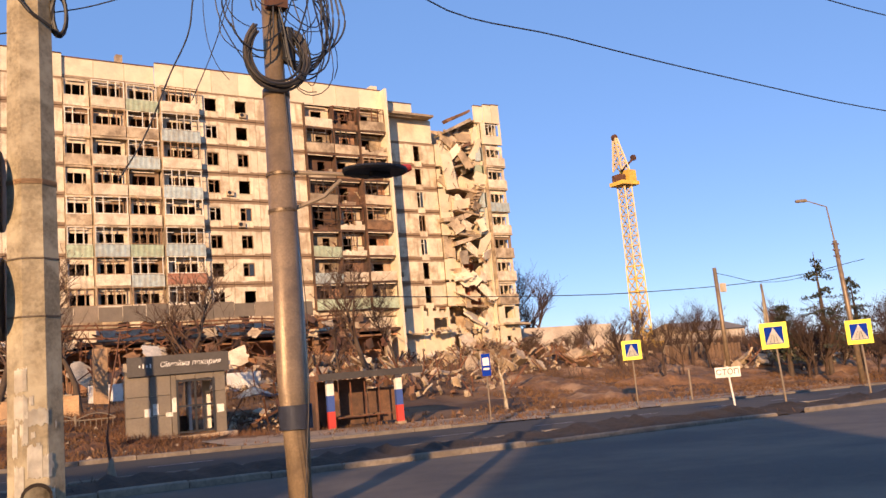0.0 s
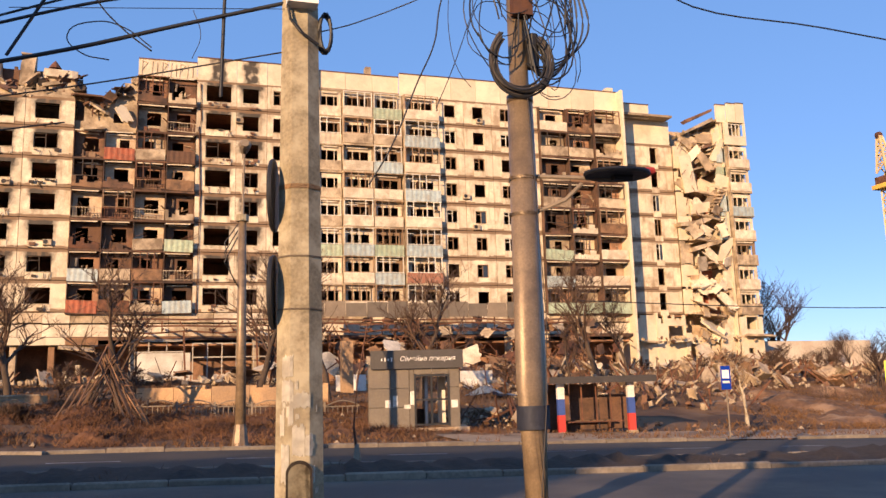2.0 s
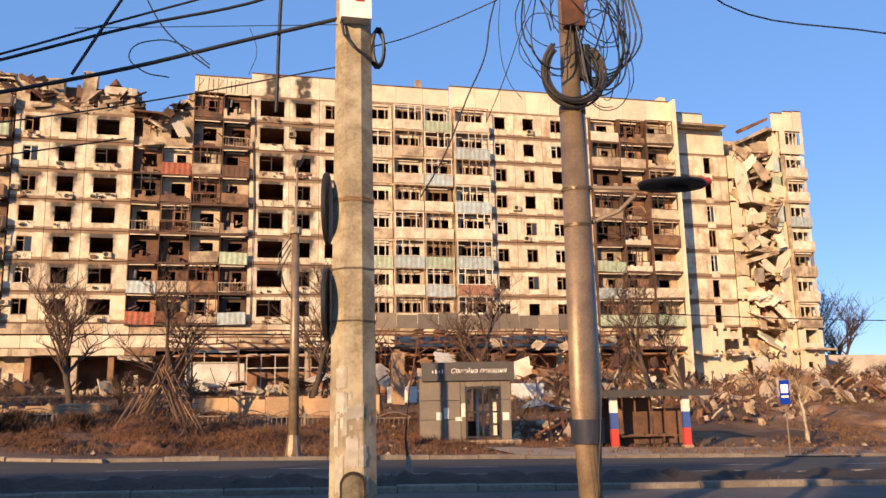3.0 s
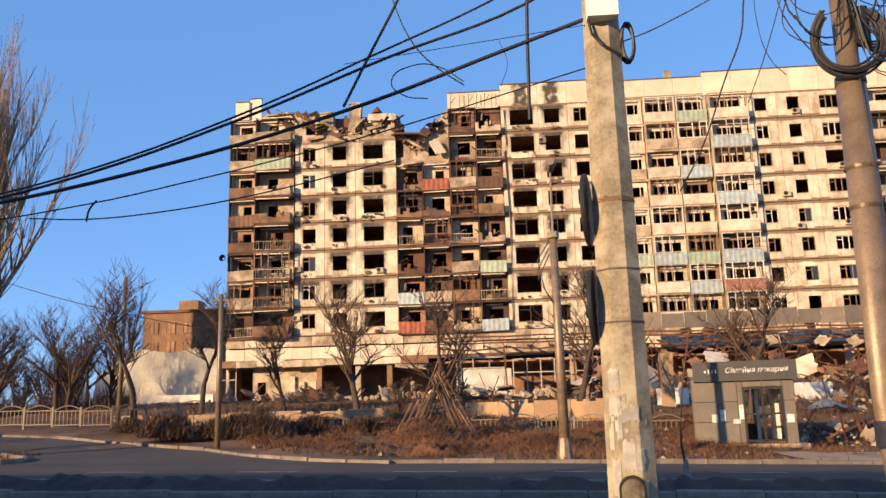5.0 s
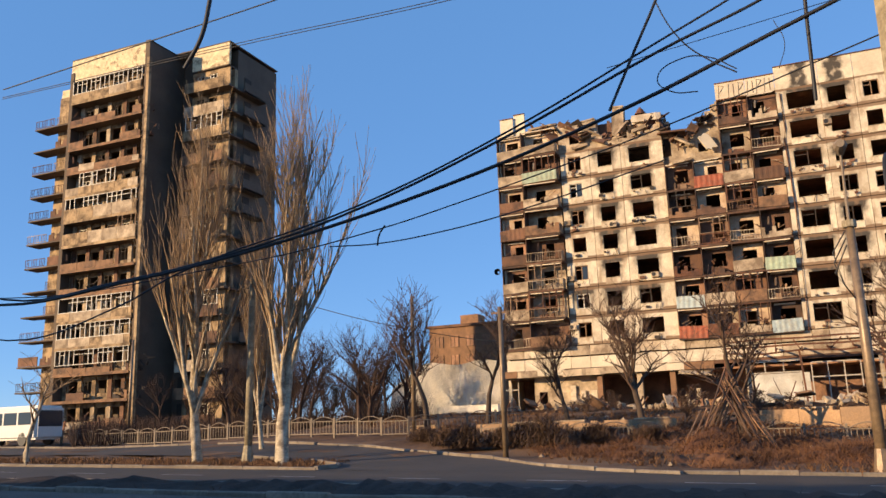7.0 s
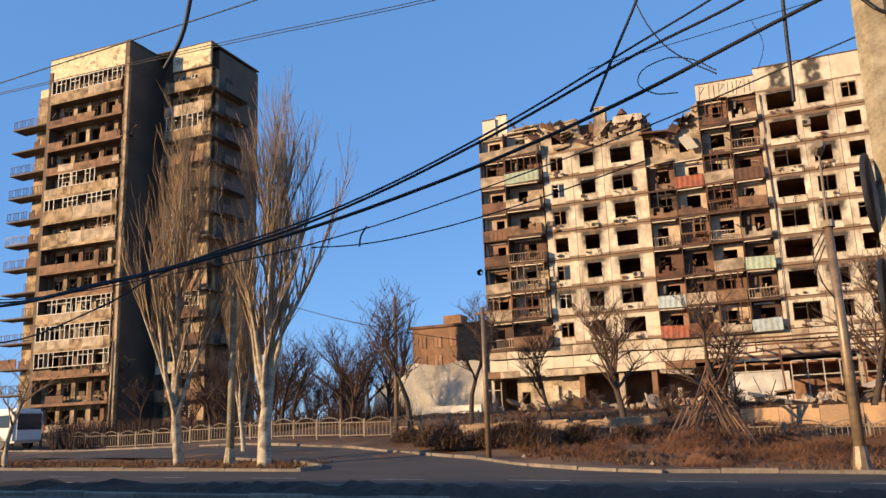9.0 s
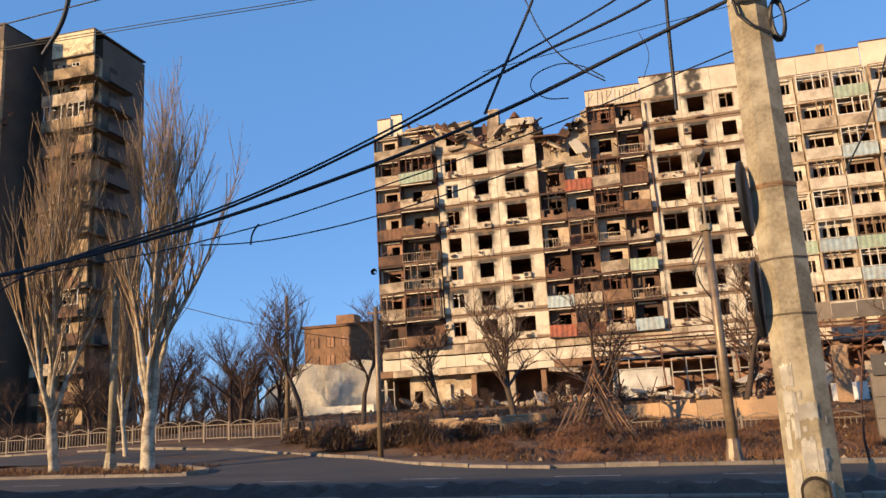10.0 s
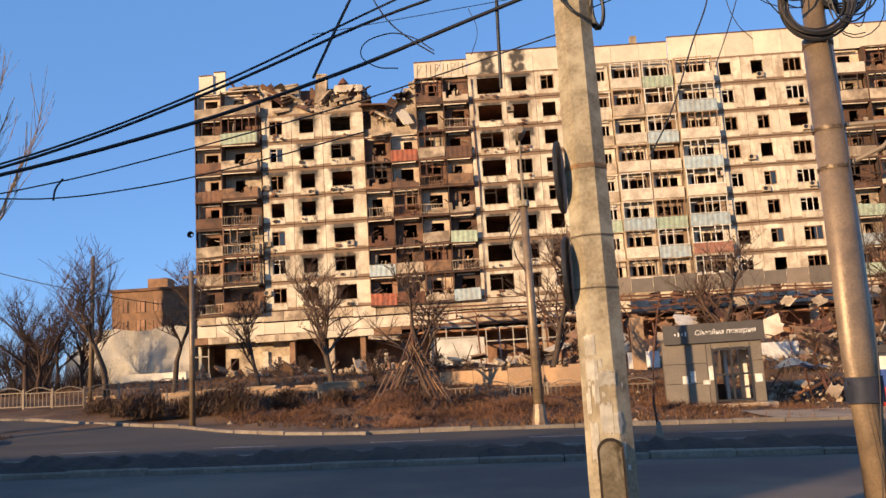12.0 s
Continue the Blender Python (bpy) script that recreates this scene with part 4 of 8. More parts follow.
# charred remains hanging on the sills of the burnt windows
for cx0, ww0, rows0 in ((-15.9, 1.4, range(2, 9)), (-12.5, 2.0, range(2, 9)), (2.45, 2.3, range(1, 9)), (5.45, 1.5, range(1, 9)), (-18.95, 1.3, range(2, 9))):
    for i in rows0:
        if rc.random() < 0.3:
            continue
        bm = bmesh.new()
        for k in range(rc.randrange(3, 9)):
            px = rc.uniform(-ww0 / 2, ww0 / 2)
            if rc.random() < 0.5:
                s_ = rc.uniform(0.08, 0.24)
                box(bm, px - s_, px + s_, -rc.uniform(0.12, 0.35), -0.12, (zb := -rc.uniform(0.2, 0.75)), zb + s_ * rc.uniform(0.6, 1.6))
            else:
                beam(bm, (px, -0.14, -rc.uniform(0, 0.5)), (px + rc.uniform(-0.4, 0.4), -rc.uniform(0.14, 0.24), -rc.uniform(0.1, 0.9)), 0.05, 0.04)
        tagged(part("scrap", bm, rc.choice((M_DARKF, M_BURNT, M_RUST)), block, "charred scraps hanging under a window", at=pose(cx0, Y0 - 0.02, zrow(i) - 0.7)), kind="stuff")

# ---- collapsed right-hand end ----
# what is left of the stair wall, torn storey by storey
for i, (edge, m) in enumerate(((54.9, M_PLAIN), (55.3, M_PLAIN), (53.6, M_PLAIN), (54.2, M_PLAIN), (55.0, M_PLAIN), (54.2, M_DIRTY), (55.2, M_PLAIN), (55.4, M_PLAIN))):
    z = zrow(i + 1) - 1.45
    if i:
        ruin_wall(53.2, edge + 0.5, z + 0.03, ((53.2, z + 2.9), (edge - 0.3, z + 2.7), (edge + 0.5, z + rc.uniform(0.2, 1.8))), [], Y0 + 1.5, m, i)
    simple("room_wall", (M_ROOM, M_ROOM, M_PINK, M_PINK, M_ROOM, M_ROOM, M_PINK, M_ROOM)[i], [(53.2, 59.0, 82.6 + rc.uniform(0, 0.6), 84.6, z, z + 2.6)])
    simple("partition", rc.choice((M_ROOM, M_PINK, M_PLAIN)), [((xp := rc.uniform(55.2, 56.8)), xp + 0.14, 80.3, 82.7, z, z + rc.uniform(1.6, 2.6))])
    part("broken_slab", slab_chunk(4.6, 3.2, 0.22, rc.choice((M_CONC, M_DIRTY)), i), None, block, at=pose(56.4 + rc.uniform(-0.4, 0.4), 81.0, z - 0.1, rc.uniform(-14, 4), (-14, -16, 8, 10, 5, -12, -9, 6)[i], rc.uniform(-6, 6)))
    ruin_wall(57.9 + rc.uniform(0, 0.5), 59.2, z + 0.03, ((57.9, z + rc.uniform(0.4, 1.5)), (58.6, z + 2.2), (59.2, z + 2.8)), [], Y0 + 0.6, (M_PLAIN, M_PCREAM, M_PLAIN, M_PBLUE, M_PBLUE, M_PLAIN, M_PCREAM, M_DIRTY)[i], i + 40)
    for _ in range(9):
        lump(rc.uniform(54.0, 58.8), rc.uniform(79.4, 82.0), z + rc.uniform(-0.1, 0.3), rc.uniform(0.2, 0.5), block)
    bm = bmesh.new()
    for _ in range(9):
        p = Vector((rc.uniform(53.5, 58.5), rc.uniform(78.8, 80.5), z + rc.uniform(-0.6, 0.6)))
        beam(bm, p, p + Vector((rc.uniform(-0.7, 0.9), rc.uniform(-0.6, 0.3), rc.uniform(-1.6, 0.3))), 0.045)
    tagged(part("reinforcing_bar", bm, M_RUST, block, "bent rusty reinforcing bars"), kind="stuff")
# big panels that hang and lean in the gap
torn_panel(((52.90, 26.90), (54.30, 27.30), (55.40, 23.10), (53.80, 22.80)), 79.4, M_PLAIN, 0.25, 0.5)
torn_panel(((57.30, 27.10), (58.80, 29.40), (59.20, 29.20), (58.20, 26.80), (57.50, 26.70)), 79.3, M_PLAIN, 0.3, 0.3)
torn_panel(((58.40, 28.40), (60.00, 28.20), (59.70, 26.60), (58.10, 26.60)), 79.2, M_PBLUE, 0.12)
torn_panel(((58.10, 26.10), (59.90, 26.00), (59.80, 24.40), (58.20, 24.50), (57.80, 25.10)), 79.2, M_PGREEN, 0.12)
torn_panel(((58.80, 22.60), (59.90, 22.80), (59.60, 20.80), (58.40, 20.80)), 79.2, M_PBLUE, 0.12)
torn_panel(((54.60, 21.50), (56.70, 21.90), (56.90, 20.80), (54.40, 20.40)), 79.6, M_PLAIN, 0.22, 0.4)
torn_panel(((52.80, 19.40), (54.70, 19.60), (56.20, 20.10), (57.40, 20.60), (57.30, 20.00), (56.00, 19.40), (54.60, 19.00), (53.00, 19.00)), 79.5, M_DIRTY, 1.6)
torn_panel(((54.30, 16.60), (58.10, 17.60), (58.10, 17.20), (54.30, 16.10)), 79.5, M_DIRTY, 2.0)
torn_panel(((54.40, 31.50), (58.10, 33.10), (58.10, 32.80), (54.70, 31.20)), 79.3, M_BURNT, 1.0)
torn_panel(((54.00, 30.00), (58.00, 32.00), (58.10, 31.60), (54.20, 29.80)), 79.2, M_DIRTY, 2.6)
torn_panel(((55.20, 28.10), (57.80, 28.90), (57.80, 28.60), (55.20, 27.70)), 79.4, M_BURNT, 2.2)
torn_panel(((57.70, 16.80), (59.20, 17.70), (59.60, 17.50), (57.90, 15.00), (57.20, 15.00)), 79.2, M_PLAIN, 0.25, 0.3)
torn_panel(((57.30, 28.10), (58.40, 30.90), (59.00, 30.80), (57.90, 28.20)), 79.8, M_PLAIN, 0.4)
torn_panel(((54.80, 20.70), (56.40, 21.80), (57.80, 23.70), (58.40, 23.40), (57.60, 21.80), (55.90, 20.20)), 79.9, M_CONC, 0.3, 0.4)
torn_panel(((55.40, 26.80), (56.60, 27.20), (56.50, 25.10), (55.50, 23.80), (55.20, 25.00)), 80.9, M_PINK, 0.15)
torn_panel(((54.60, 18.70), (55.80, 18.90), (55.60, 17.30), (54.40, 17.10)), 80.9, M_ROOM, 0.15)
rp2 = random.Random(17)
for i in range(1, 10):
    z = zrow(i) - 1.45
    for k in range(5):
        part("torn_panel", slab_chunk(rp2.choice((1.4, 1.9, 2.4, 2.9)), rp2.choice((1.0, 1.6)), 0.16, rp2.choice((M_PLAIN, M_PCREAM, M_DIRTY, M_ROOM, M_CONC)), rp2.randrange(6)), None, block,
             at=pose(rp2.uniform(54.0, 58.8), rp2.uniform(78.9, 80.6), z + rp2.uniform(-0.3, 1.5), rp2.uniform(65, 112), rp2.uniform(-50, 50), rp2.uniform(-25, 25)))
# fallen stair flight with its steps
sa, sb = ((56.90, 21.00), (59.40, 24.40))
bm = bmesh.new()
beam(bm, (sa[0] + 0.3, 79.7, sa[1] - 0.2), (sb[0] + 0.3, 79.7, sb[1] - 0.2), 1.1, 0.2)
flight = part("stair_flight", bm, M_CONC, block, "fallen concrete stair flight hanging in the gap")
for k in range(9):
    u = k / 8
    px, pz = sa[0] + (sb[0] - sa[0]) * u, sa[1] + (sb[1] - sa[1]) * u
    bm = bmesh.new()
    box(bm, px - 0.32, px + 0.32, 79.0, 80.3, pz - 0.12, pz + 0.1)
    part("step", bm, M_CONC, flight)
simple("stair_wall", M_PLAIN, [(59.0, 59.2, 79.2, 84, 2, 31.5)])
simple("panel", M_PLAIN, [(59.2, X_R, Y0 - 0.02, Y0 + 0.25, 28.7, 29.7), (59.2, 59.75, Y0 - 0.02, Y0 + 0.25, 29.72, 31.4), (61.9, X_R, Y0 - 0.02, Y0 + 0.25, 29.72, 31.4)])
part("window", frame_mesh(2.1, 1.5, 4, M_FRAME, 0.0), None, block, at=pose(60.82, Y0 + 0.05, 30.5))
simple("panel", M_PLAIN, [(45.46, 53.0, Y0 + 1.9, Y0 + 2.2, 28.72, 31.6)])

# ground floors of the collapsed end: cracked walls with holes, broken ledges and hanging slabs
ruin_wall(45.5, 49.6, -0.5, ((45.5, 9.0), (49.6, 9.05)), [((46.4, 4.6), (47.6, 2.2)), ((45.5, 6.0), (46.6, 5.2)), ((48.4, 3.4), (49.2, 0))], Y0 + 1.9, M_PLAIN, 71, 0.28)
ruin_wall(49.6, 53.3, -0.5, ((49.6, 9.0), (53.3, 8.6)), [((50.9, 7.8), (52.9, 6.5)), ((50.0, 8.9), (50.6, 8.1)), ((51.6, 4.0), (52.2, 2.8))], Y0 + 1.8, M_PLAIN, 72, 0.28)
ruin_wall(53.1, 57.4, -0.5, ((53.1, 7.2), (54.8, 6.6), (56.2, 5.4), (57.4, 6.2)), [((53.5, 5.8), (54.4, 3.0)), ((55.6, 4.0), (56.4, 3.2))], Y0 + 1.6, M_PLAIN, 73, 0.26)
ruin_wall(57.2, 59.4, -0.5, ((57.2, 6.6), (58.2, 8.8), (59.4, 9.0)), [((57.9, 4.4), (58.6, 3.0))], Y0 + 0.9, M_PCREAM, 74, 0.26)
ruin_wall(59.2, X_R, -0.5, ((59.2, 9.0), (X_R, 9.0)), [((60.0, 8.6), (61.4, 7.2)), ((59.9, 5.2), (60.7, 3.4))], Y0, M_PLAIN, 75, 0.28)
simple("room_wall", M_ROOM, [(46.0, 61.5, 83.4, 83.6, -1, 9.0)])
simple("room_wall", M_PINK, [(54.2, 58.8, 81.9, 82.1, 9.1, 11.7)])
for px, py, pz, sx, sy, rx, ry, rz_, m in ((47.4, 79.9, 6.1, 4.4, 1.3, 4, 2, 2, M_DIRTY), (51.8, 79.7, 6.2, 3.4, 1.6, 10, -4, -3, M_PLAIN), (61.0, 78.4, 6.5, 4.6, 1.6, -3, 2, 0, M_CONC),
                                          (56.0, 79.6, 7.6, 3.6, 2.2, 40, 24, 8, M_PLAIN), (54.6, 79.4, 5.0, 3.0, 1.6, 62, -16, 20, M_PCREAM), (57.4, 79.0, 4.2, 2.6, 1.8, 52, 30, -14, M_DIRTY),
                                          (52.6, 79.0, 3.4, 2.6, 1.4, 58, 12, 10, M_CONC), (49.0, 78.6, 3.2, 3.0, 1.4, 48, -20, -10, M_PLAIN), (60.2, 78.0, 3.8, 2.6, 1.3, 66, 14, 6, M_PCREAM),
                                          (55.4, 80.0, 10.2, 3.4, 2.4, 18, 20, 6, M_PLAIN), (55.0, 79.6, 12.6, 3.0, 2.0, 34, -18, 4, M_PCREAM)):
    part("broken_slab", slab_chunk(sx, sy, 0.2, m, rc.randrange(6)), None, block, at=pose(px, py, pz, rx, ry, rz_))
for k in range(90):
    lump(rc.uniform(45.8, 61.8), rc.uniform(78.2, 80.0), rc.choice((rc.uniform(6.0, 6.5), rc.uniform(1.5, 4.5))), rc.uniform(0.15, 0.45), block)

# ---- shops under the block ----
rs = random.Random(11)
shops = thing("shop_row", "wrecked ground-floor shops with burnt interiors and broken glazing", "shop front")


def shop(name, material, boxes, label=""):
    bm = bmesh.new()
    for b in boxes:
        box(bm, *b)
    return part(name, bm, material, shops, label)


shop("interior_wall", M_INNER, [(X_L, 45.2, 83.0, 83.3, 0.5, 6.6)])
shop("ceiling_slab", M_BURNT, [(X_L, 45.2, Y0 - 0.6, 84.7, 6.58, 6.88)])
for k in range(10):
    x = 6.0 + k * 4.1
    shop("pillar", M_BRICKB if k % 3 else M_DIRTY, [(x - 0.3, x + 0.3, 76.9, 77.5, 0.4, 6.58)])
# left shop: a glazed bay, a pale wall with a door, piers and dark openings under a thick fascia
shop("fascia", M_DIRTY, [(-26.9, -7.6, 75.5, 78.7, 6.1, 6.55)], "pale broken canopy slab")
x = -26.9
while x < -8:
    w = rs.uniform(1.4, 2.6)
    part("fascia", slab_chunk(round(w * 1.12, 1), 0.12, 0.62, rs.choice((M_PLAIN, M_DIRTY, M_DIRTY, M_PBROWN)), rs.randrange(5)), None, shops, "", pose(x + w / 2, 75.42, 6.4 + rs.uniform(-0.08, 0.08), rs.uniform(-3, 3), rs.uniform(-1.5, 1.5), 0))
    x += w
part("fascia", slab_chunk(3.4, 1.6, 0.12, M_DIRTY, 51), None, shops, "sagging torn fascia sheet", pose(-8.6, 75.6, 5.85, 20, 6, 0))
part("shop_window", lattice_mesh("shop_window", bars(-26.7, -25.2, 2, 0.09), [3.4, 3.52, 5.0, 5.1, 6.0, 6.1], lambda i, j: i % 2 == 0 or j % 2 == 0, 76.4, 76.52, M_SHOPF), None, shops, "pale shop window frame with no glass")
shop("sill_wall", M_DIRTY, [(-26.9, -25.1, 76.4, 76.6, 1.4, 3.4)])
part("shop_wall", lattice_mesh("shop_wall", [-23.75, -23.3, -22.5, -19.6, -18.9, -17.6], [1.6, 2.85, 4.75, 6.1], lambda i, j: (i, j) not in ((1, 0), (1, 1)), 76.8, 77.05, M_DIRTY), None, shops, "stained pale shop wall with an empty doorway")
ruin_part = lattice_mesh("broken_wall", [-20.2, -19.7, -19.2, -18.8, -18.3, -17.7], [2.0, 2.7, 3.4, 4.0, 4.7, 5.2], lambda i, j: j < (5, 3, 4, 2, 4)[i], 76.5, 76.72, M_PCREAM)
part("broken_wall", ruin_part, None, shops)
for x, m, lo in ((-17.25, M_BRICKB, 2.2), (-13.63, M_DIRTY, 2.0), (-10.73, M_BRICKB, 1.8), (-4.4, M_DIRTY, 1.4)):
    shop("pier", m, [(x - 0.24, x + 0.24, 75.8, 76.4, lo - 0.8, 6.55)])
for x, z in ((-9.7, 3.9), (-9.2, 3.3), (-8.7, 4.4)):
    shop("pier", M_PCREAM, [(x - 0.16, x + 0.16, 76.2, 76.5, 1.4, z)], "broken pale stub")
# shop with a chalky wall and a tall broken shop window
shop("shop_wall", M_CHALK, [(-4.0, 0.35, 75.9, 76.15, 1.2, 5.3)], "chalky white shop wall")
shop("ramp_wall", M_CHALK, [(0.4, 4.3, 75.7, 76.0, 1.2, 2.8), (-2.4, 4.6, 73.4, 73.7, 0.8, 2.1)], "pale ramp wall under the shop window")
shop("shop_wall", M_PBLUE, [(8.4, 11.8, 72.0, 72.2, -0.2, 2.2)], "pale blue sheet along the terrace")
for x0, x1, z0, z1 in ((-4.6, -0.1, 5.4, 6.45), (0.5, 4.3, 2.9, 6.1), (4.5, 8.2, 2.9, 6.1)):
    mid = (z0 + z1) / 2 + 0.35
    part("shop_window", lattice_mesh("shop_window", bars(x0, x1, 3, 0.09), [z0 - 0.05, z0 + 0.05, mid, mid + 0.1, z1 - 0.05, z1 + 0.05], lambda i, j: i % 2 == 0 or j % 2 == 0, 75.95, 76.07, M_SHOPF), None, shops, "pale shop window frame with no glass")
shop("sill_wall", M_DIRTY, [(4.4, 8.2, 75.9, 76.1, 0.6, 2.85)])
shop("pier", M_ORANGE, [(8.6, 9.6, 74.6, 75.4, 0.2, 6.0)], "scorched ochre brick pier")

# burnt steel canopy over the shops
canopy = thing("steel_canopy", "burnt rusty steel canopy frame with grey fascia sheets", "canopy")
x = 9.8
k = 0
while x < 33:
    bm = bmesh.new()
    box(bm, x + 0.02, x + 1.92, 73.95, 74.0, 8.2 + 0.08 * math.sin(k), 9.6 + 0.1 * math.sin(k * 2.1))
    part("fascia_sheet", bm, M_KIOSK if k % 4 != 1 else M_FENCE, canopy)
    x += 1.95
    k += 1
for k in range(22):
    x = -6 + k * 2.0
    bm = bmesh.new()
    beam(bm, (x, 73.2, 7.0 + rs.uniform(-0.15, 0.15)), (x, 78.6, 7.6), 0.13)
    part("rafter", bm, M_RUST, canopy)
    bm = bmesh.new()
    beam(bm, (x, 74.0, 6.9), (x + rs.choice((0.0, 1.0, -0.6)), 74.0, 8.3 if x > 9 else 7.9), 0.1)
    part("web_bar", bm, M_RUST, canopy)
    if k % 3 == 0:
        bm = bmesh.new()
        beam(bm, (x, 74.0, gz(x, 74)), (x + rs.uniform(-0.3, 0.3), 74.0, 7.0), 0.16)
        part("post", bm, M_RUST, canopy)
for z, y in ((6.95, 74.0), (7.5, 73.2), (7.95, 74.0)):
    pts = [(x, y + rs.uniform(-0.1, 0.1), z + rs.uniform(-0.16, 0.16)) for x in span(-6, 36, 14)]
    for a, b in zip(pts, pts[1:]):
        bm = bmesh.new()
        beam(bm, a, b, 0.14)
        part("long_beam", bm, M_RUST, canopy)
for k in range(120):
    x = rs.uniform(9, 42)
    bm = bmesh.new()
    z = rs.uniform(3.2, 8)
    beam(bm, (x, rs.uniform(72.5, 76), z), (x + rs.uniform(-2.2, 2.2), rs.uniform(72.5, 76), z + rs.uniform(-2.4, 0.8)), 0.07)
    part("bent_bar", bm, M_RUST, canopy)
for k in range(34):
    x = rs.uniform(10, 42)
    part("torn_sheet", slab_chunk(1.4, 1.0, 0.03, rs.choice((M_PBROWN, M_DIRTY, M_BURNT, M_RUST, M_PBROWN)), k % 12), None, canopy, "", pose(x, rs.uniform(72.6, 75), rs.uniform(4.6, 8.2), rs.uniform(30, 100), rs.uniform(-40, 40), rs.uniform(-30, 30)))

# air-conditioner boxes on the wall
def air_conditioner(x, z, y=Y0):
    t = thing("air_conditioner", "small dusty beige air-conditioner box on the wall", "air conditioner", pose(x, y - 0.33, z), "air conditioners on the block")
    bm = bmesh.new()
    box(bm, -0.36, 0.36, 0, 0.28, 0, 0.5)
    bmesh.ops.bevel(bm, geom=bm.edges[:], offset=0.02, segments=1, affect="EDGES")
    part("casing", bm, M_DIRTY, t)
    bm = bmesh.new()
    tube(bm, [(-0.12, -0.012, 0.28), (-0.12, 0.0, 0.28)], [0.2, 0.2], 14)
    part("fan_grille", bm, M_DISC, t, "dark round fan grille")
    for s in (-0.3, 0.3):
        bm = bmesh.new()
        beam(bm, (s, 0.32, -0.03), (s, 0.02, -0.03), 0.04)
        part("bracket", bm, M_RUST, t)


for x, z in ((4.4, 27.3), (5.0, 24.9), (-11.9, 15.0), (-20.0, 21.0), (-20.1, 10.6), (23.9, 19.4), (28.9, 29.0), (28.2, 17.6), (32.6, 26.0), (32.7, 23.4), (32.6, 17.8), (27.2, 20.8), (46.0, 12.4), (-15.5, 20.3), (-20.0, 15.4)):
    air_conditioner(x, z)

# a round dish at the block's corner
bm = bmesh.new()
tube(bm, [(X_L - 0.3, 78.4, 17.0), (X_L - 0.3, 78.2, 17.0), (X_L - 0.3, 78.0, 17.0)], [0.12, 0.28, 0.34], 14, False)
tagged(part("satellite_dish", bm, M_DISC), "dark round satellite dish on the corner of the block", "satellite dish")
# standpipe down the strip beside the burnt windows
bm = bmesh.new()
tube(bm, [(0.75, Y0 - 0.12, 31), (0.85, Y0 - 0.12, 27.5), (0.7, Y0 - 0.12, 26.5), (0.9, Y0 - 0.14, 20), (0.75, Y0 - 0.12, 9)], 0.06, 6)
part("downpipe", bm, M_RUST, block, "rusty downpipe")


# ---- trees ----
def grow(rng, height, spread, levels, upright, trunk_r, bare=0.3, kids=(9, 7, 5), bend=0.12, sides=(7, 5, 3), pale=1):
    """Vertices and faces of a bare tree: trunk and limbs, and apart from them the twigs."""
    trunk, twigs = ([], []), ([], [])

    def limb(p, d, length, r, level):
        v, f = trunk if level < pale else twigs
        n = 6 if level == 0 else 4 if level == 1 else 3
        s = sides[min(level, 2)]
        pts, q, dd = [Vector(p)], Vector(p), Vector(d)
        for _ in range(n):
            dd = (dd + Vector((rng.uniform(-bend, bend), rng.uniform(-bend, bend), rng.uniform(-bend, bend) + upright * 0.12))).normalized()
            q = q + dd * (length / n)
            pts.append(q)
        base = len(v)
        for i, c in enumerate(pts):
            t = (pts[min(i + 1, n)] - pts[max(i - 1, 0)]).normalized().to_track_quat("Z", "Y")
            rr = max(r * (1 - 0.85 * i / n), 0.008)
            for k in range(s):
                v.append(c + t @ Vector((rr * math.cos(6.28319 * k / s), rr * math.sin(6.28319 * k / s), 0)))
        for i in range(n):
            for k in range(s):
                a = base + i * s
                f.append((a + k, a + (k + 1) % s, a + s + (k + 1) % s, a + s + k))
        if level >= levels:
            return
        for c in range(kids[min(level, len(kids) - 1)]):
            u = rng.uniform(bare if level == 0 else 0.2, 1.0)
            i = min(int(u * n), n - 1)
            c0 = pts[i].lerp(pts[i + 1], u * n - i)
            ang = rng.uniform(0, 6.283)
            side = Vector((math.cos(ang), math.sin(ang), 0))
            dirn = (dd * upright + side * spread + Vector((0, 0, 0.35))).normalized()
            limb(c0, dirn, length * rng.uniform(0.38, 0.62) * (1.15 - 0.45 * u if level == 0 else 1), r * (1 - 0.8 * u) * 0.62 + 0.006, level + 1)
    limb((0, 0, -0.1), (0, 0, 1), height * (0.95 if upright > 1 else 0.7), trunk_r, 0)
    return trunk, twigs


def tree_meshes(key, bark, twig, **k):
    def make():
        rng = random.Random(key)
        out = []
        for name, (v, f), m in zip(("trunk", "crown"), grow(rng, **k), (bark, twig)):
            me = bpy.data.meshes.new(name)
            me.from_pydata(v, [], f)
            me.materials.append(m)
            for p in me.polygons:
                p.use_smooth = True
            out.append(me)
        return out
    return cached(("tree", key), make)


def tree(meshes, x, y, label, scale=1.0, turn=0.0, lean=0.0, group="", z=None, name="bare_tree", wide=1.0):
    t = thing(name, label, "tree", pose(x, y, (gz(x, y) if z is None else z) - 0.05, lean, 0, turn) @ Matrix.Diagonal((scale * wide, scale * wide, scale, 1)), group)
    part("trunk", meshes[0], None, t)
    part("crown", meshes[1], None, t)
    return t


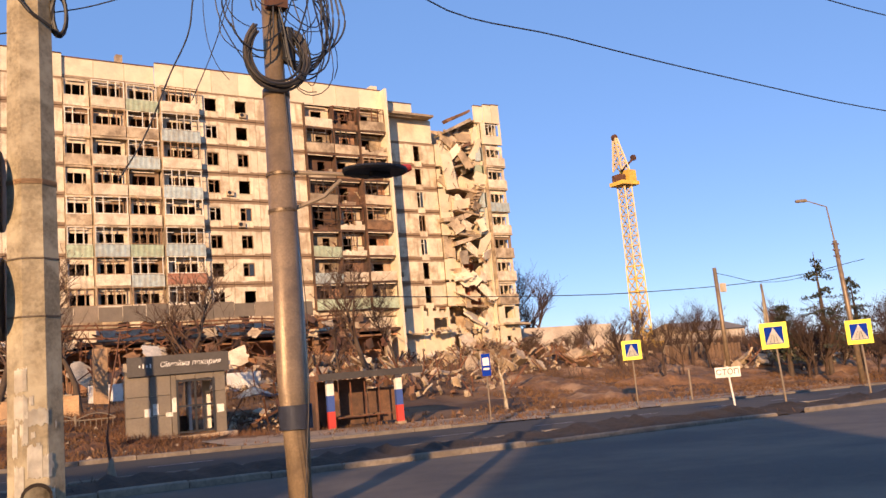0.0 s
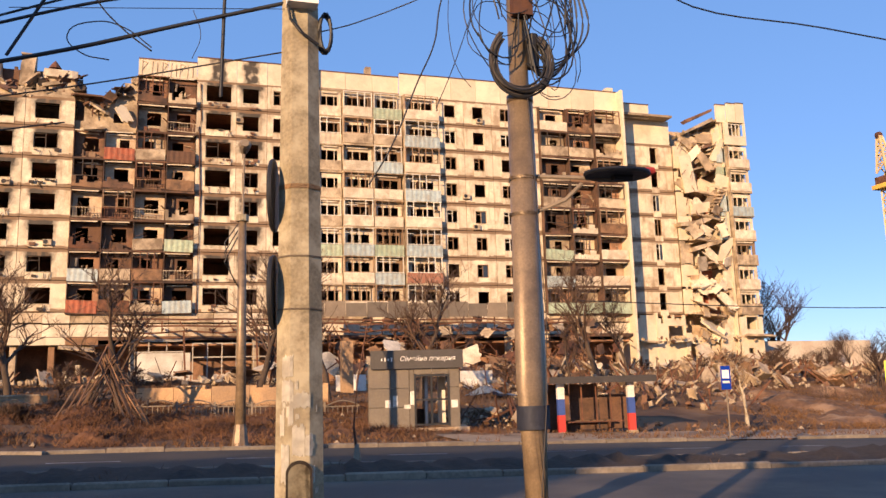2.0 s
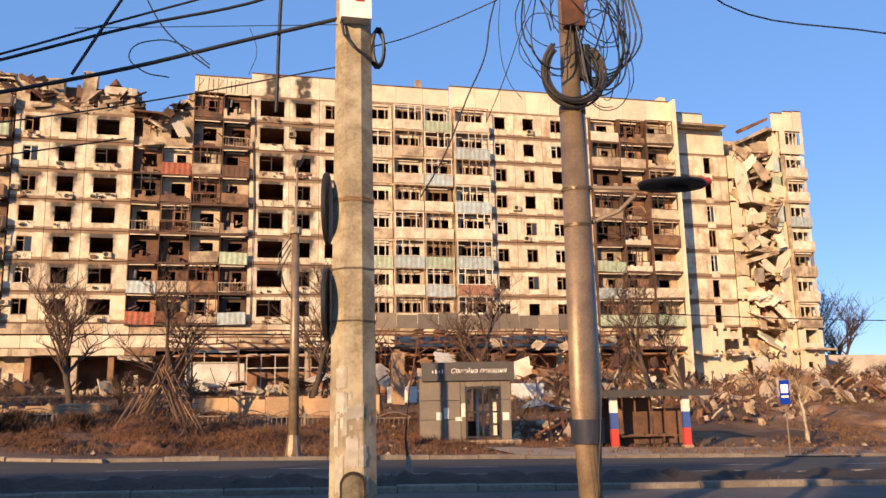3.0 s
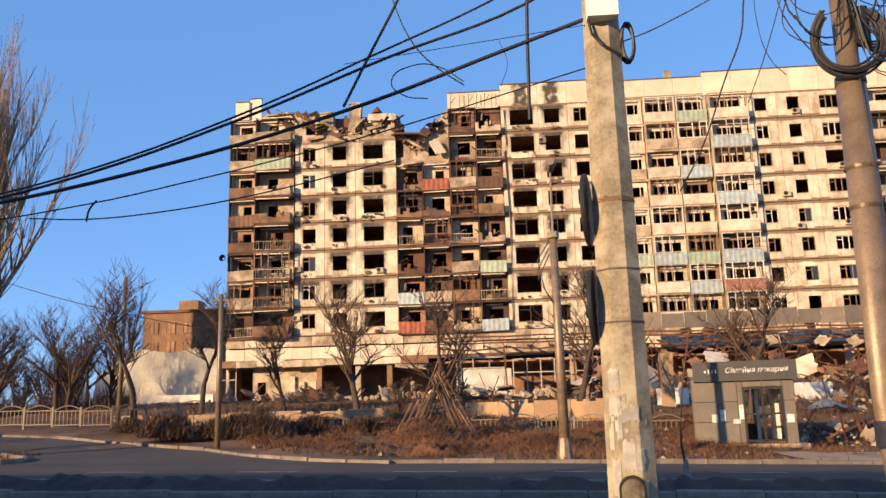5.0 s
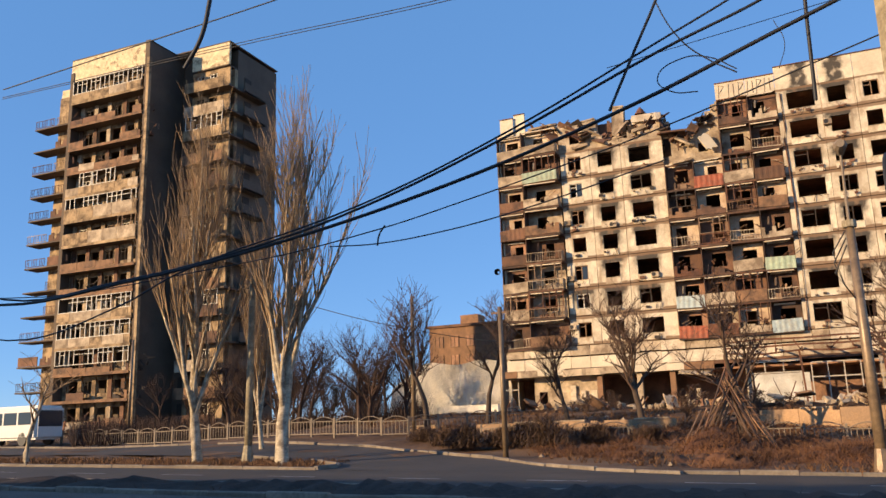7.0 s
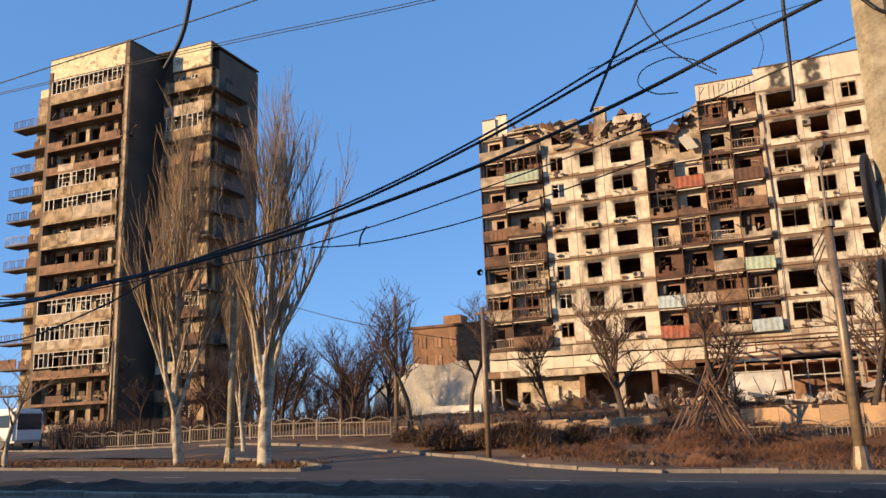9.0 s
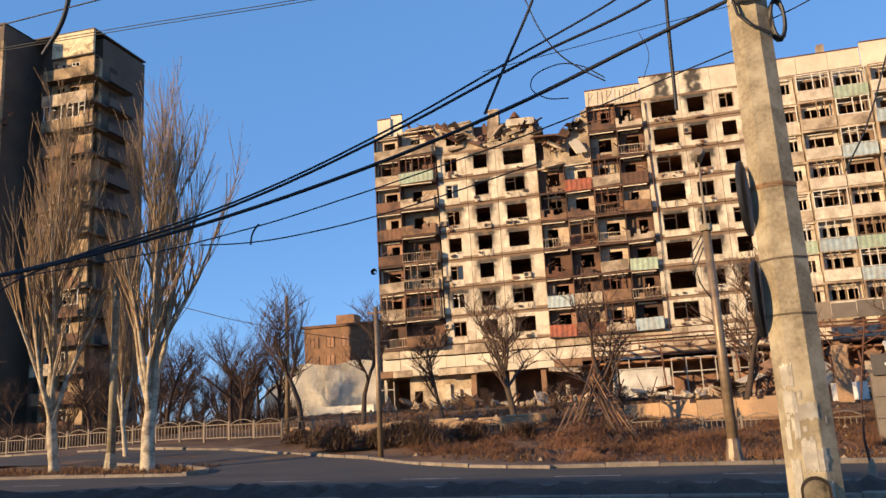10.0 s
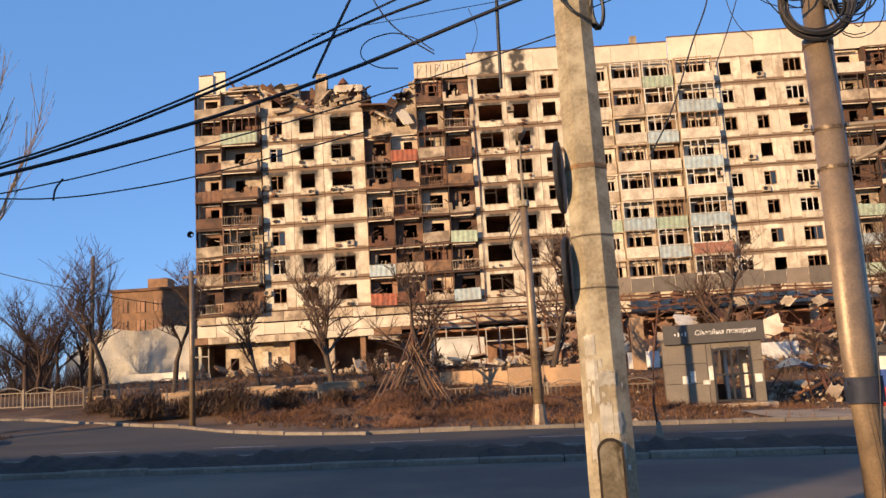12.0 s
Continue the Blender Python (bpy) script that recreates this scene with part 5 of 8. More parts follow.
BROAD = [tree_meshes(k, M_BARK, M_TWIG, height=6.5, spread=1.0, levels=3, upright=0.7, trunk_r=0.15, bare=0.28, kids=(12, 8, 5), bend=0.22) for k in (1, 2, 3)]
SLIM = tree_meshes(9, M_BARK, M_TWIG, height=9, spread=0.5, levels=3, upright=1.1, trunk_r=0.15, bare=0.25, kids=(15, 7, 4), bend=0.14)
POP = [tree_meshes(20 + k, M_POPLAR, M_POPTWIG, height=14.5, spread=0.36, levels=3, upright=1.35, trunk_r=0.27, bare=0.19, kids=(25, 11, 5), bend=0.12, pale=2) for k in range(2)]
SHRUB = tree_meshes(40, M_TWIG, M_TWIG, height=2.2, spread=1.3, levels=3, upright=0.5, trunk_r=0.05, bare=0.02, kids=(16, 7, 4), bend=0.25)
FARTREE = [tree_meshes(50 + k, M_FAR, M_FAR, height=8, spread=0.9, levels=3, upright=0.75, trunk_r=0.2, bare=0.2, kids=(13, 7, 4), bend=0.22) for k in range(2)]
WHITET = tree_meshes(60, M_POPLAR, M_POPTWIG, height=5.0, spread=1.0, levels=2, upright=0.6, trunk_r=0.13, bare=0.4, kids=(9, 6), bend=0.25)

for k, (x, y, s, turn, sort) in enumerate(((-8.4, 46.5, 0.95, 0, 0), (-13.4, 49.6, 0.7, 80, 1), (-18.2, 48.6, 0.85, 200, 2), (-19.5, 42.8, 0.9, 40, 2), (-3.0, 41.5, 0.85, 120, 0),
                                           (3.3, 43.5, 0.95, 300, 1), (6.9, 41.8, 0.85, 15, 2), (12.2, 44.0, 0.95, 250, 0), (28.8, 55.0, 1.1, 60, 1), (34.0, 60.0, 0.8, 0, 2), (24.0, 50.0, 0.55, 99, 0))):
    tree(BROAD[sort], x, y, "leafless street tree with spreading brown twigs", s * 1.5, turn, group="bare trees before the block")
tree(SLIM, -21.3, 44.4, "tall slim leafless tree beside a utility pole", 0.62, 30)
tree(POP[0], -19.1, 28.0, "leafless columnar poplar with pale peeling bark", 0.74, 100, group="poplars on the island", wide=1.45)
tree(POP[1], -23.1, 27.9, "leafless columnar poplar with pale peeling bark", 0.7, 50, group="poplars on the island", wide=1.25)
tree(POP[0], -25.4, 35.5, "leafless columnar poplar with pale peeling bark", 0.5, 200, group="poplars on the island")
tree(WHITET, -31.3, 26.7, "small leaning pale-barked bare tree on the island", 1.1, 60, 14)
tree(WHITET, 24.8, 33.2, "small bare pale-barked tree beside the bus stop", 0.85, 200, 4)
rt = random.Random(21)
for k in range(22):
    a = radians(rt.uniform(25.5, 41))
    r = rt.uniform(56, 84)
    tree(FARTREE[k % 2], -r * math.sin(a), r * math.cos(a), "leafless tree behind the park fence", rt.uniform(0.6, 0.95), rt.uniform(0, 360), group="far trees behind the fence")
for k in range(26):
    a = radians(rt.uniform(27, 44))
    r = rt.uniform(70, 130)
    tree(FARTREE[k % 2], -r * math.sin(a), r * math.cos(a), "distant leafless tree behind the fence", rt.uniform(0.75, 1.15), rt.uniform(0, 360), group="far trees behind the fence")
for k in range(34):
    a = radians(rt.uniform(41, 66))
    r = rt.uniform(72, 125)
    tree(FARTREE[k % 2], r * math.sin(a), r * math.cos(a), "leafless brown tree beyond the waste ground", rt.uniform(0.45, 0.85), rt.uniform(0, 360), group="far trees beyond the waste ground")
for k in range(4):
    tree(FARTREE[k % 2], -92 - 9 * k, 70 + 3 * k, "distant leafless tree beside the tower", 0.9, 80 * k, group="far trees behind the fence")
for x, y, s in ((70.0, 92.0, 1.75), (72.5, 93.5, 1.9), (75.0, 92.5, 1.75), (71.5, 96.0, 1.8), (77.0, 95.0, 1.4)):
    tree(FARTREE[0], x, y, "large bare tree behind the end of the block", s, x * 40, group="trees behind the block")
for k in range(18):
    a = radians(rt.uniform(43, 64))
    r = rt.uniform(58, 74)
    tree(FARTREE[k % 2], r * math.sin(a), r * math.cos(a), "thin reddish leafless tree on the waste ground", rt.uniform(0.45, 0.75), rt.uniform(0, 360), group="thin trees by the crane")
for k in range(16):
    x = rt.uniform(42, 62)
    y = rt.uniform(56, 76)
    tree(SHRUB, x, y, "tangled leafless shrub among the rubble", rt.uniform(0.8, 1.8), rt.uniform(0, 360), group="shrubs among the rubble", name="bare_shrub")
for k in range(20):
    x = rt.uniform(-14, 40)
    y = rt.uniform(48, 70)
    tree(SHRUB, x, y, "tangled leafless shrub before the shops", rt.uniform(0.6, 1.4), rt.uniform(0, 360), group="shrubs before the shops", name="bare_shrub")


# two conifers
def conifer(x, y, h, seed, label):
    r = random.Random(seed)
    t = thing("conifer", label, "tree", pose(x, y, gz(x, y)))
    bm = bmesh.new()
    tube(bm, [(0, 0, -0.1), (0.1, 0, h * 0.5), (0, 0, h)], [0.2, 0.13, 0.02], 7)
    part("trunk", bm, M_BARK, t)
    bm = bmesh.new()
    for k in range(60):
        z = h * r.uniform(0.22, 0.98)
        a = r.uniform(0, 6.283)
        ln = (h - z) * 0.28 * r.uniform(0.5, 1.4) + 0.35
        e = Vector((math.cos(a) * ln, math.sin(a) * ln, z - 0.12 * ln))
        tube(bm, [(0, 0, z), e], [0.03, 0.01], 3, False)
        for j in range(26):
            u = r.uniform(0.25, 1.0)
            c = Vector((0, 0, z)).lerp(e, u) + Vector((r.uniform(-0.16, 0.16), r.uniform(-0.16, 0.16), r.uniform(-0.14, 0.1)))
            d = Vector((r.uniform(-1, 1), r.uniform(-1, 1), r.uniform(-0.6, 0.6))).normalized()
            sd = d.cross(Vector((0, 0, 1))).normalized()
            bm.faces.new([bm.verts.new(q) for q in (c - d * 0.16, c + sd * 0.06, c + d * 0.18, c - sd * 0.05)])
    part("crown", bm, M_PINE, t)


conifer(52.5, 33.5, 8.6, 1, "dark ragged conifer with gaps in its crown")
conifer(57.2, 34.0, 7.0, 2, "dark pointed conifer on the waste ground")
conifer(50.0, 34.8, 5.0, 3, "low dark conifer among bare bushes")


# ---- the tower block ----
tower = thing("tower_block", "scorched sixteen-storey concrete tower with long ochre balconies", "apartment building")
rw = random.Random(5)
TZ, TS, TB = 44.6, 2.8, 1.2


def tw(name, material, boxes, label=""):
    bm = bmesh.new()
    for b in boxes:
        box(bm, *b)
    return part(name, bm, material, tower, label)


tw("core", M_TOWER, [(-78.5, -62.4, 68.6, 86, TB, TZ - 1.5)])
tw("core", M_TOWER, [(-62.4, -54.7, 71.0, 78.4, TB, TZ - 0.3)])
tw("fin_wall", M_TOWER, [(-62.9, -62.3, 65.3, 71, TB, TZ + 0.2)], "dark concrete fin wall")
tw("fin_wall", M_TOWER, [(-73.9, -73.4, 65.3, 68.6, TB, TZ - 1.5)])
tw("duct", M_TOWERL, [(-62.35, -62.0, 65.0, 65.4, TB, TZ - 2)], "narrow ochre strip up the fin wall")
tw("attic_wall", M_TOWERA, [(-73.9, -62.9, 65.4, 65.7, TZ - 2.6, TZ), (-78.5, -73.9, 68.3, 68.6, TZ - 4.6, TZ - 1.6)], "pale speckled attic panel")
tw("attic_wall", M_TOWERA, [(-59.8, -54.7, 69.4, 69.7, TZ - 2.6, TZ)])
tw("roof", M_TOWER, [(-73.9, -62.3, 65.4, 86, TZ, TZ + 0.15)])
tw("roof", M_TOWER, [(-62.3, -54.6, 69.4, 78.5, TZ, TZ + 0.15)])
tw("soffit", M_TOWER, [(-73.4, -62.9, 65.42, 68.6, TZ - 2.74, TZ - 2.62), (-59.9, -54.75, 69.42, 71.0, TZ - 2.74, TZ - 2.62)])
FLOORS = [TZ - 2.6 - TS * (j + 1) for j in range(14, -1, -1)]


def pierced(name, x0, x1, openings, y0, y1, material, label=""):
    """A wall up the whole tower with an empty window in every storey for each opening."""
    xs = [x0] + [v for o in openings for v in o] + [x1]
    zs = [TB] + [v for z in FLOORS for v in (z + 0.8, z + 2.15)] + [TZ - 2.7]
    part(name, lattice_mesh(name, xs, zs, lambda i, j: i % 2 == 0 or j % 2 == 0, y0, y1, material), None, tower, label)


pierced("loggia_back_wall", -59.9, -54.75, ((-59.3, -58.3), (-57.6, -56.5)), 69.7, 69.9, M_TOWERL)
pierced("loggia_back_wall", -73.4, -62.9, ((-72.5, -71.2), (-70.4, -69.2), (-68.4, -67.1), (-66.2, -65.1), (-64.4, -63.3)), 66.5, 66.7, M_TOWERL, "sooty ochre wall at the back of the loggias")
pierced("corner_wall", -78.5, -73.95, ((-76.4, -75.0),), 68.1, 68.3, M_TOWERL)
for j in range(15):
    z = TZ - 2.6 - TS * (j + 1)
    burnt = j in (1, 2, 3, 7, 8, 11, 12, 13, 14)
    pm = M_PBROWN if burnt else M_TOWERL
    bal = tw("balcony", M_TOWER, [(-73.4, -62.9, 65.2, 68.6, z - 0.18, z)])
    bm = bmesh.new()
    box(bm, -73.4, -62.9, 65.12, 65.2, z - 0.2, z + 0.1)
    part("edge_beam", bm, pm, bal)
    xx = -73.35
    while xx < -63.2:
        e = min(xx + rw.uniform(1.6, 3.4), -62.95)
        bm = bmesh.new()
        box(bm, 0.02, e - xx - 0.02, 0, 0.09, 0.1, (1.0 if j not in (5, 6) else 1.4) * (rw.uniform(0.6, 1) if burnt else 1))
        if not (burnt and rw.random() < 0.15):
            part("parapet", bm, rw.choice((M_PBROWN, M_BURNT, M_PBROWN, M_DIRTY)) if burnt else rw.choice((M_TOWERL, M_DIRTY, M_TOWERL)), bal, at=pose(xx, 65.1, z, rw.uniform(-3, 3) if burnt else 0, rw.uniform(-1.5, 1.5) if burnt else 0, 0))
        if burnt and rw.random() < 0.5:
            tagged(part("scrap", clutter_mesh(rw.randrange(8), rw.choice((M_DARKF, M_BURNT))), None, bal, at=pose(xx + 1.2, 65.2, z)), kind="stuff")
        elif not burnt and rw.random() < 0.3 and j not in (0, 5, 9, 10, 11):
            part("glazing_frame", glazing_mesh(round(max(1.2, e - xx - 0.1), 1), rw.choice((M_FRAME, M_FRAMEB)), j), None, bal, at=pose((xx + e) / 2, 65.13, z + 1.0))
        xx = e
    for xx in (-72.5, -70.4, -68.4, -66.2, -64.4):
        if rw.random() < (0.25 if burnt else 0.75):
            part("window", frame_mesh(1.15, 1.35, 2, M_DARKF if burnt else rw.choice((M_FRAME, M_FRAMEB)), 0.0), None, bal, at=pose(xx + 0.62, 66.56, z + 1.475))
        bm = bmesh.new()
        box(bm, xx - 0.62, xx - 0.1, 66.36, 66.48, z, z + 2.6)
        part("pier", bm, rw.choice((M_BURNT, M_DIRTY, M_TOWERL, M_BURNT)) if burnt else rw.choice((M_DIRTY, M_TOWERL)), bal)
    if j in (0, 5, 9, 10, 11):
        part("glazing_frame", glazing_mesh(10.2, M_FRAME, j), None, bal, at=pose(-68.15, 65.12, z + 1.0))
    # balconies at the far left corner
    b2 = tw("balcony", M_TOWER, [(-80.6, -73.9, 66.6, 68.4, z - 1.55, z - 1.4)])
    if rw.random() < 0.75:
        part("parapet", parapet_mesh(3.0, rw.choice(("solid", "rails", "rails")), rw.choice((M_DIRTY, M_BURNT, M_DARKF))), None, b2, at=pose(-79.0, 66.6, z - 1.4))
    part("parapet", parapet_mesh(3.2, rw.choice(("solid", "rails", "low", "rails")), rw.choice((M_TOWERL, M_BURNT, M_BURNT))), None, b2, at=pose(-75.6, 66.65, z - 1.4))
    # right-hand stack, wrapping the corner
    b3 = tw("balcony", M_TOWER, [(-59.9, -54.0, 68.6, 71.0, z - 0.18, z), (-54.7, -53.7, 71.0, 75.0, z - 0.18, z)])
    bm = bmesh.new()
    box(bm, -60.0, -54.7, 68.5, 68.6, z - 0.2, z + 1.0)
    part("parapet", bm, (M_TOWERL, M_DIRTY, M_TOWERL, M_PBROWN, M_BURNT)[j % 5] if j < 10 else (M_PBROWN, M_BURNT, M_DIRTY)[j % 3], b3)
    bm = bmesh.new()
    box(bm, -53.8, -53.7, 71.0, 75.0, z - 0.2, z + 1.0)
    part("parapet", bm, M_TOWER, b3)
    bm = bmesh.new()
    box(bm, -56.6, -54.7, 70.5, 71.0, z, z + 2.6)
    part("side_panel", bm, M_TOWERL, b3)
    if j in (2, 6, 9):
        part("glazing_frame", glazing_mesh(5.0, M_FRAME, j + 2), None, b3, at=pose(-57.3, 68.55, z + 1.0))
    for xx in (-58.8, -57.05):
        if rw.random() < 0.6:
            part("window", frame_mesh(1.0, 1.35, 2, rw.choice((M_FRAME, M_DARKF)), 0.0), None, b3, at=pose(xx, 69.75, z + 1.475))
    if rw.random() < 0.7:
        tagged(part("scrap", clutter_mesh(rw.randrange(8), rw.choice((M_DARKF, M_BURNT, M_DIRTY))), None, b3, at=pose(-57.4, 68.7, z)), kind="stuff")
    tw("window", M_DARKF, [(-61.6, -60.8, 70.92, 71.0, z + 0.9, z + 2.3)])
    tw("window", M_DARKF, [(-54.72, -54.64, 72.2, 73.4, z + 0.7, z + 2.2)])

# brown brick house behind the sheet wall
house = thing("brick_house", "brown brick house of several storeys behind the block", "building")
bm = bmesh.new()
box(bm, -54, -40, 120, 132, 2, 17.3)
part("wall", bm, M_BRICKB, house)
bm = bmesh.new()
box(bm, -54.3, -39.7, 119.7, 132.3, 17.3, 17.7)
part("roof", bm, M_BURNT, house)
bm = bmesh.new()
box(bm, -49.0, -46.0, 121, 124, 17.7, 19.2)
part("roof_house", bm, M_BRICKB, house)
for j in range(3):
    for k in range(5):
        xx = -53 + k * 2.6
        bm = bmesh.new()
        box(bm, xx, xx + 1.4, 119.93, 120, 14.2 - 2.9 * j, 15.9 - 2.9 * j)
        w_ = part("window", bm, M_INNER, house)
        part("window_frame", frame_mesh(1.4, 1.7, 2, M_FRAMEB, 0.0), None, w_, at=pose(xx + 0.7, 119.86, 15.05 - 2.9 * j))

# pale sheet wall with folds
bm = bmesh.new()
cols = []
for k in range(45):
    x = -33.4 + k * 0.23
    top = 7.1 - 0.15 * math.sin(k * 0.3) - 1.9 * max(0, 1 - k / 14) ** 1.5
    base = gz(x, 66) - 0.2
    cols.append([bm.verts.new((x - 0.5 * (1 - j / 7) * max(0, 1 - k / 10), 66 + 0.05 * math.sin(k * 0.7 + j * 0.9) + 0.12 * math.sin(k * 0.3 - j * 1.1) - 0.5 * (1 - j / 7) ** 2 * max(0, 1 - k / 20), base + (top - base) * j / 7)) for j in range(8)])
for a, b in zip(cols, cols[1:]):
    for j in range(7):
        bm.faces.new((a[j], b[j], b[j + 1], a[j + 1]))
bmesh.ops.solidify(bm, geom=bm.faces[:], thickness=0.08)
tagged(part("sheet_wall", bm, M_TENT), "pale creased sheet wall at the end of the shops", "wall")
low = part("low_wall", (lambda b: (box(b, -27.5, -22.6, 63.0, 63.3, 0.5, 3.4), b)[1])(bmesh.new()), M_TENT)
tagged(low, "low pale wall beside the shop forecourt", "wall")


# ---- park fence of arched panels ----
def fence_meshes():
    bm = bmesh.new()
    box(bm, -0.05, 0.05, -0.05, 0.05, -0.2, 1.05)
    post = mesh_of("post", bm, M_FENCE)
    bm = bmesh.new()
    tube(bm, [(-0.8 + 1.6 * k / 8, 0, 0.85 + 0.24 * math.sin(math.pi * k / 8)) for k in range(9)], 0.025, 5)
    arch = mesh_of("arch", bm, M_FENCE)
    bm = bmesh.new()
    beam(bm, (-0.8, 0, 0.82), (0.8, 0, 0.82), 0.05)
    rail = mesh_of("rail", bm, M_FENCE)
    bm = bmesh.new()
    beam(bm, (0, 0, 0.1), (0, 0, 0.82), 0.03)
    return post, arch, rail, mesh_of("bar", bm, M_FENCE)


def fence(pts, label, group="park fence panels", sunk=0.0):
    post, arch, rail, bar = cached("fence", fence_meshes)
    pts = resample(pts, max(1, round(sum(math.dist(a, b) for a, b in zip(pts, pts[1:])) / 1.7)))
    for a, b in zip(pts, pts[1:]):
        x, y = (a[0] + b[0]) / 2, (a[1] + b[1]) / 2
        f = thing("fence_panel", label, "fence", pose(x, y, gz(x, y) - sunk, 0, 0, math.degrees(math.atan2(b[1] - a[1], b[0] - a[0]))), group)
        part("post", post, None, f, at=pose(-0.85, 0, 0))
        part("arch", arch, None, f)
        part("rail", rail, None, f)
        part("rail", rail, None, f, at=pose(0, 0, -0.7))
        for k in range(7):
            part("bar", bar, None, f, at=pose(-0.69 + 0.23 * k, 0, 0))


fence([(-60, 47), (-33.1, 43.2), (-20.6, 41.6), (-15, 46)], "faded metal fence panel with an arched top")
fence([(-16, 41.9), (-6.6, 41.4)], "low faded metal fence panel before the shops", "low fence before the shops", 0.45)
fence([(-2.0, 40.6), (8.0, 39.6)], "low faded metal fence panel before the shops", "low fence before the shops", 0.45)


def terrace(a, b, lo, hi, pieces, label):
    """A low rendered terrace wall from a to b in lengths with uneven, chipped tops."""
    t = thing("terrace_wall", label, "wall")
    r = random.Random(round(a[0] * 10))
    run = math.degrees(math.atan2(b[1] - a[1], b[0] - a[0]))
    long_ = math.dist(a, b) / pieces
    for k in range(pieces):
        u = (k + 0.5) / pieces
        x, y = a[0] + (b[0] - a[0]) * u, a[1] + (b[1] - a[1]) * u
        xs = span(-long_ / 2 + 0.01, long_ / 2 - 0.01, 6)
        tops = [r.choice((2, 3, 3, 3)) for _ in xs]
        part("wall_length", lattice_mesh("wall_length", xs, (lo - 0.6, lo + 0.5 * (hi - lo), hi - 0.12, hi), lambda i, j: j < tops[i], 0, 0.25, M_ORANGE), None, t, at=pose(x, y, 0, 0, 0, run))
        if r.random() < 0.6:
            bm = bmesh.new()
            box(bm, -long_ / 2 + 0.1, long_ / 2 - 0.3, -0.05, 0.3, hi - 0.02 + 0.02, hi + 0.07)
            part("coping", bm, M_CONC, t, at=pose(x, y, 0, 0, 0, run))


terrace((-2.4, 46.0), (6.8, 41.6), 0.9, 2.0, 5, "low ochre rendered terrace wall with chipped coping")
terrace((-21.5, 44.2), (-6.2, 43.2), 1.0, 1.75, 7, "low ochre rendered forecourt wall with a chipped top")

# white bus at the tower's foot
bus = thing("bus", "white bus parked at the foot of the tower", "bus", pose(-52.6, 44.0, gz(-52.6, 44.0), 0, 0, -4))
bm = bmesh.new()
box(bm, -5.0, 3.4, -1.15, 1.15, 0.4, 2.75)
bmesh.ops.bevel(bm, geom=bm.edges[:], offset=0.18, segments=3, affect="EDGES")
part("body", bm, M_VAN, bus)
for k in range(5):
    bm = bmesh.new()
    box(bm, -4.7 + k * 1.55, -3.35 + k * 1.55, -1.17, -1.14, 1.45, 2.3)
    part("window", bm, M_GLASS, bus)
bm = bmesh.new()
box(bm, 3.38, 3.42, -0.95, 0.95, 1.3, 2.4)
part("windscreen", bm, M_GLASS, bus)
for x in (-3.4, 2.0):
    for y in (-1.02, 1.02):
        bm = bmesh.new()
        tube(bm, [(x, y - 0.13, 0.45), (x, y + 0.13, 0.45)], [0.45, 0.45], 16)
        part("wheel", bm, M_BLACK, bus)


# ---- kiosk ----
kiosk = thing("kiosk", "grey clad bakery kiosk with a dark sign board and smashed door", "kiosk", pose(8.72, 32.35, gz(8.9, 32.3) - 0.05, 0, 0, -11))


def kp(name, material, boxes, label="", parent=None):
    bm = bmesh.new()
    for b in boxes:
        box(bm, *b)
    return part(name, bm, material, parent or kiosk, label)


kp("plinth", M_CONC, [(-1.95, 2.15, -0.35, 2.6, -0.3, 0.2)], "cracked concrete plinth")
# front cladding panels round the doorway
for x0, x1, z0, z1 in ((-1.8, -0.95, 0.2, 1.0), (-1.8, -0.95, 1.02, 1.75), (-1.8, -0.95, 1.77, 2.6), (-0.93, -0.2, 0.2, 1.0), (-0.93, -0.2, 1.02, 1.75), (-0.93, -0.2, 1.77, 2.6), (-0.18, 0.0, 0.2, 2.6),
                       (1.42, 1.82, 0.2, 1.0), (1.42, 1.82, 1.02, 1.75), (1.42, 1.82, 1.77, 2.6), (0.02, 0.7, 2.3, 2.6), (0.72, 1.4, 2.3, 2.6)):
    kp("cladding_panel", M_KIOSK, [(x0, x1, 0.0, 0.09, z0, z1)])
kp("side_wall", M_KIOSK, [(-1.8, -1.71, 0.1, 2.4, 0.2, 2.6)])
kp("side_wall", M_KIOSK, [(1.73, 1.82, 0.1, 2.4, 0.2, 2.6)])
kp("rear_wall", M_TENT, [(-1.7, 0.05, 2.3, 2.4, 0.2, 2.6)], "pale rear wall with a broken opening")
kp("roof", M_KSIGN, [(-1.8, 1.82, 0.0, 2.4, 2.6, 2.72)])
kp("sign_board", M_KSIGN, [(-1.72, 1.98, -0.16, -0.02, 2.52, 3.25)])
df = kp("door_frame", M_DISC, [(0.0, 0.08, -0.03, 0.06, 0.25, 2.28), (1.34, 1.42, -0.03, 0.06, 0.25, 2.28), (0.08, 1.34, -0.03, 0.06, 2.2, 2.28)], "dark metal door frame")
for z in (0.28, 1.25):
    kp("cross_bar", M_DISC, [(0.08, 1.34, -0.01, 0.05, z, z + 0.07)], "", df)
kp("cross_bar", M_DISC, [(0.66, 0.74, -0.01, 0.05, 0.3, 2.2)], "", df)
kp("counter", M_BURNT, [(-0.2, 0.7, 1.6, 1.9, 0.2, 0.9)])
kp("shelf_unit", M_WHITE, [(0.5, 0.62, 0.9, 2.2, 0.2, 2.3), (1.15, 1.45, 1.9, 2.2, 0.3, 2.2)], "pale broken shelving")
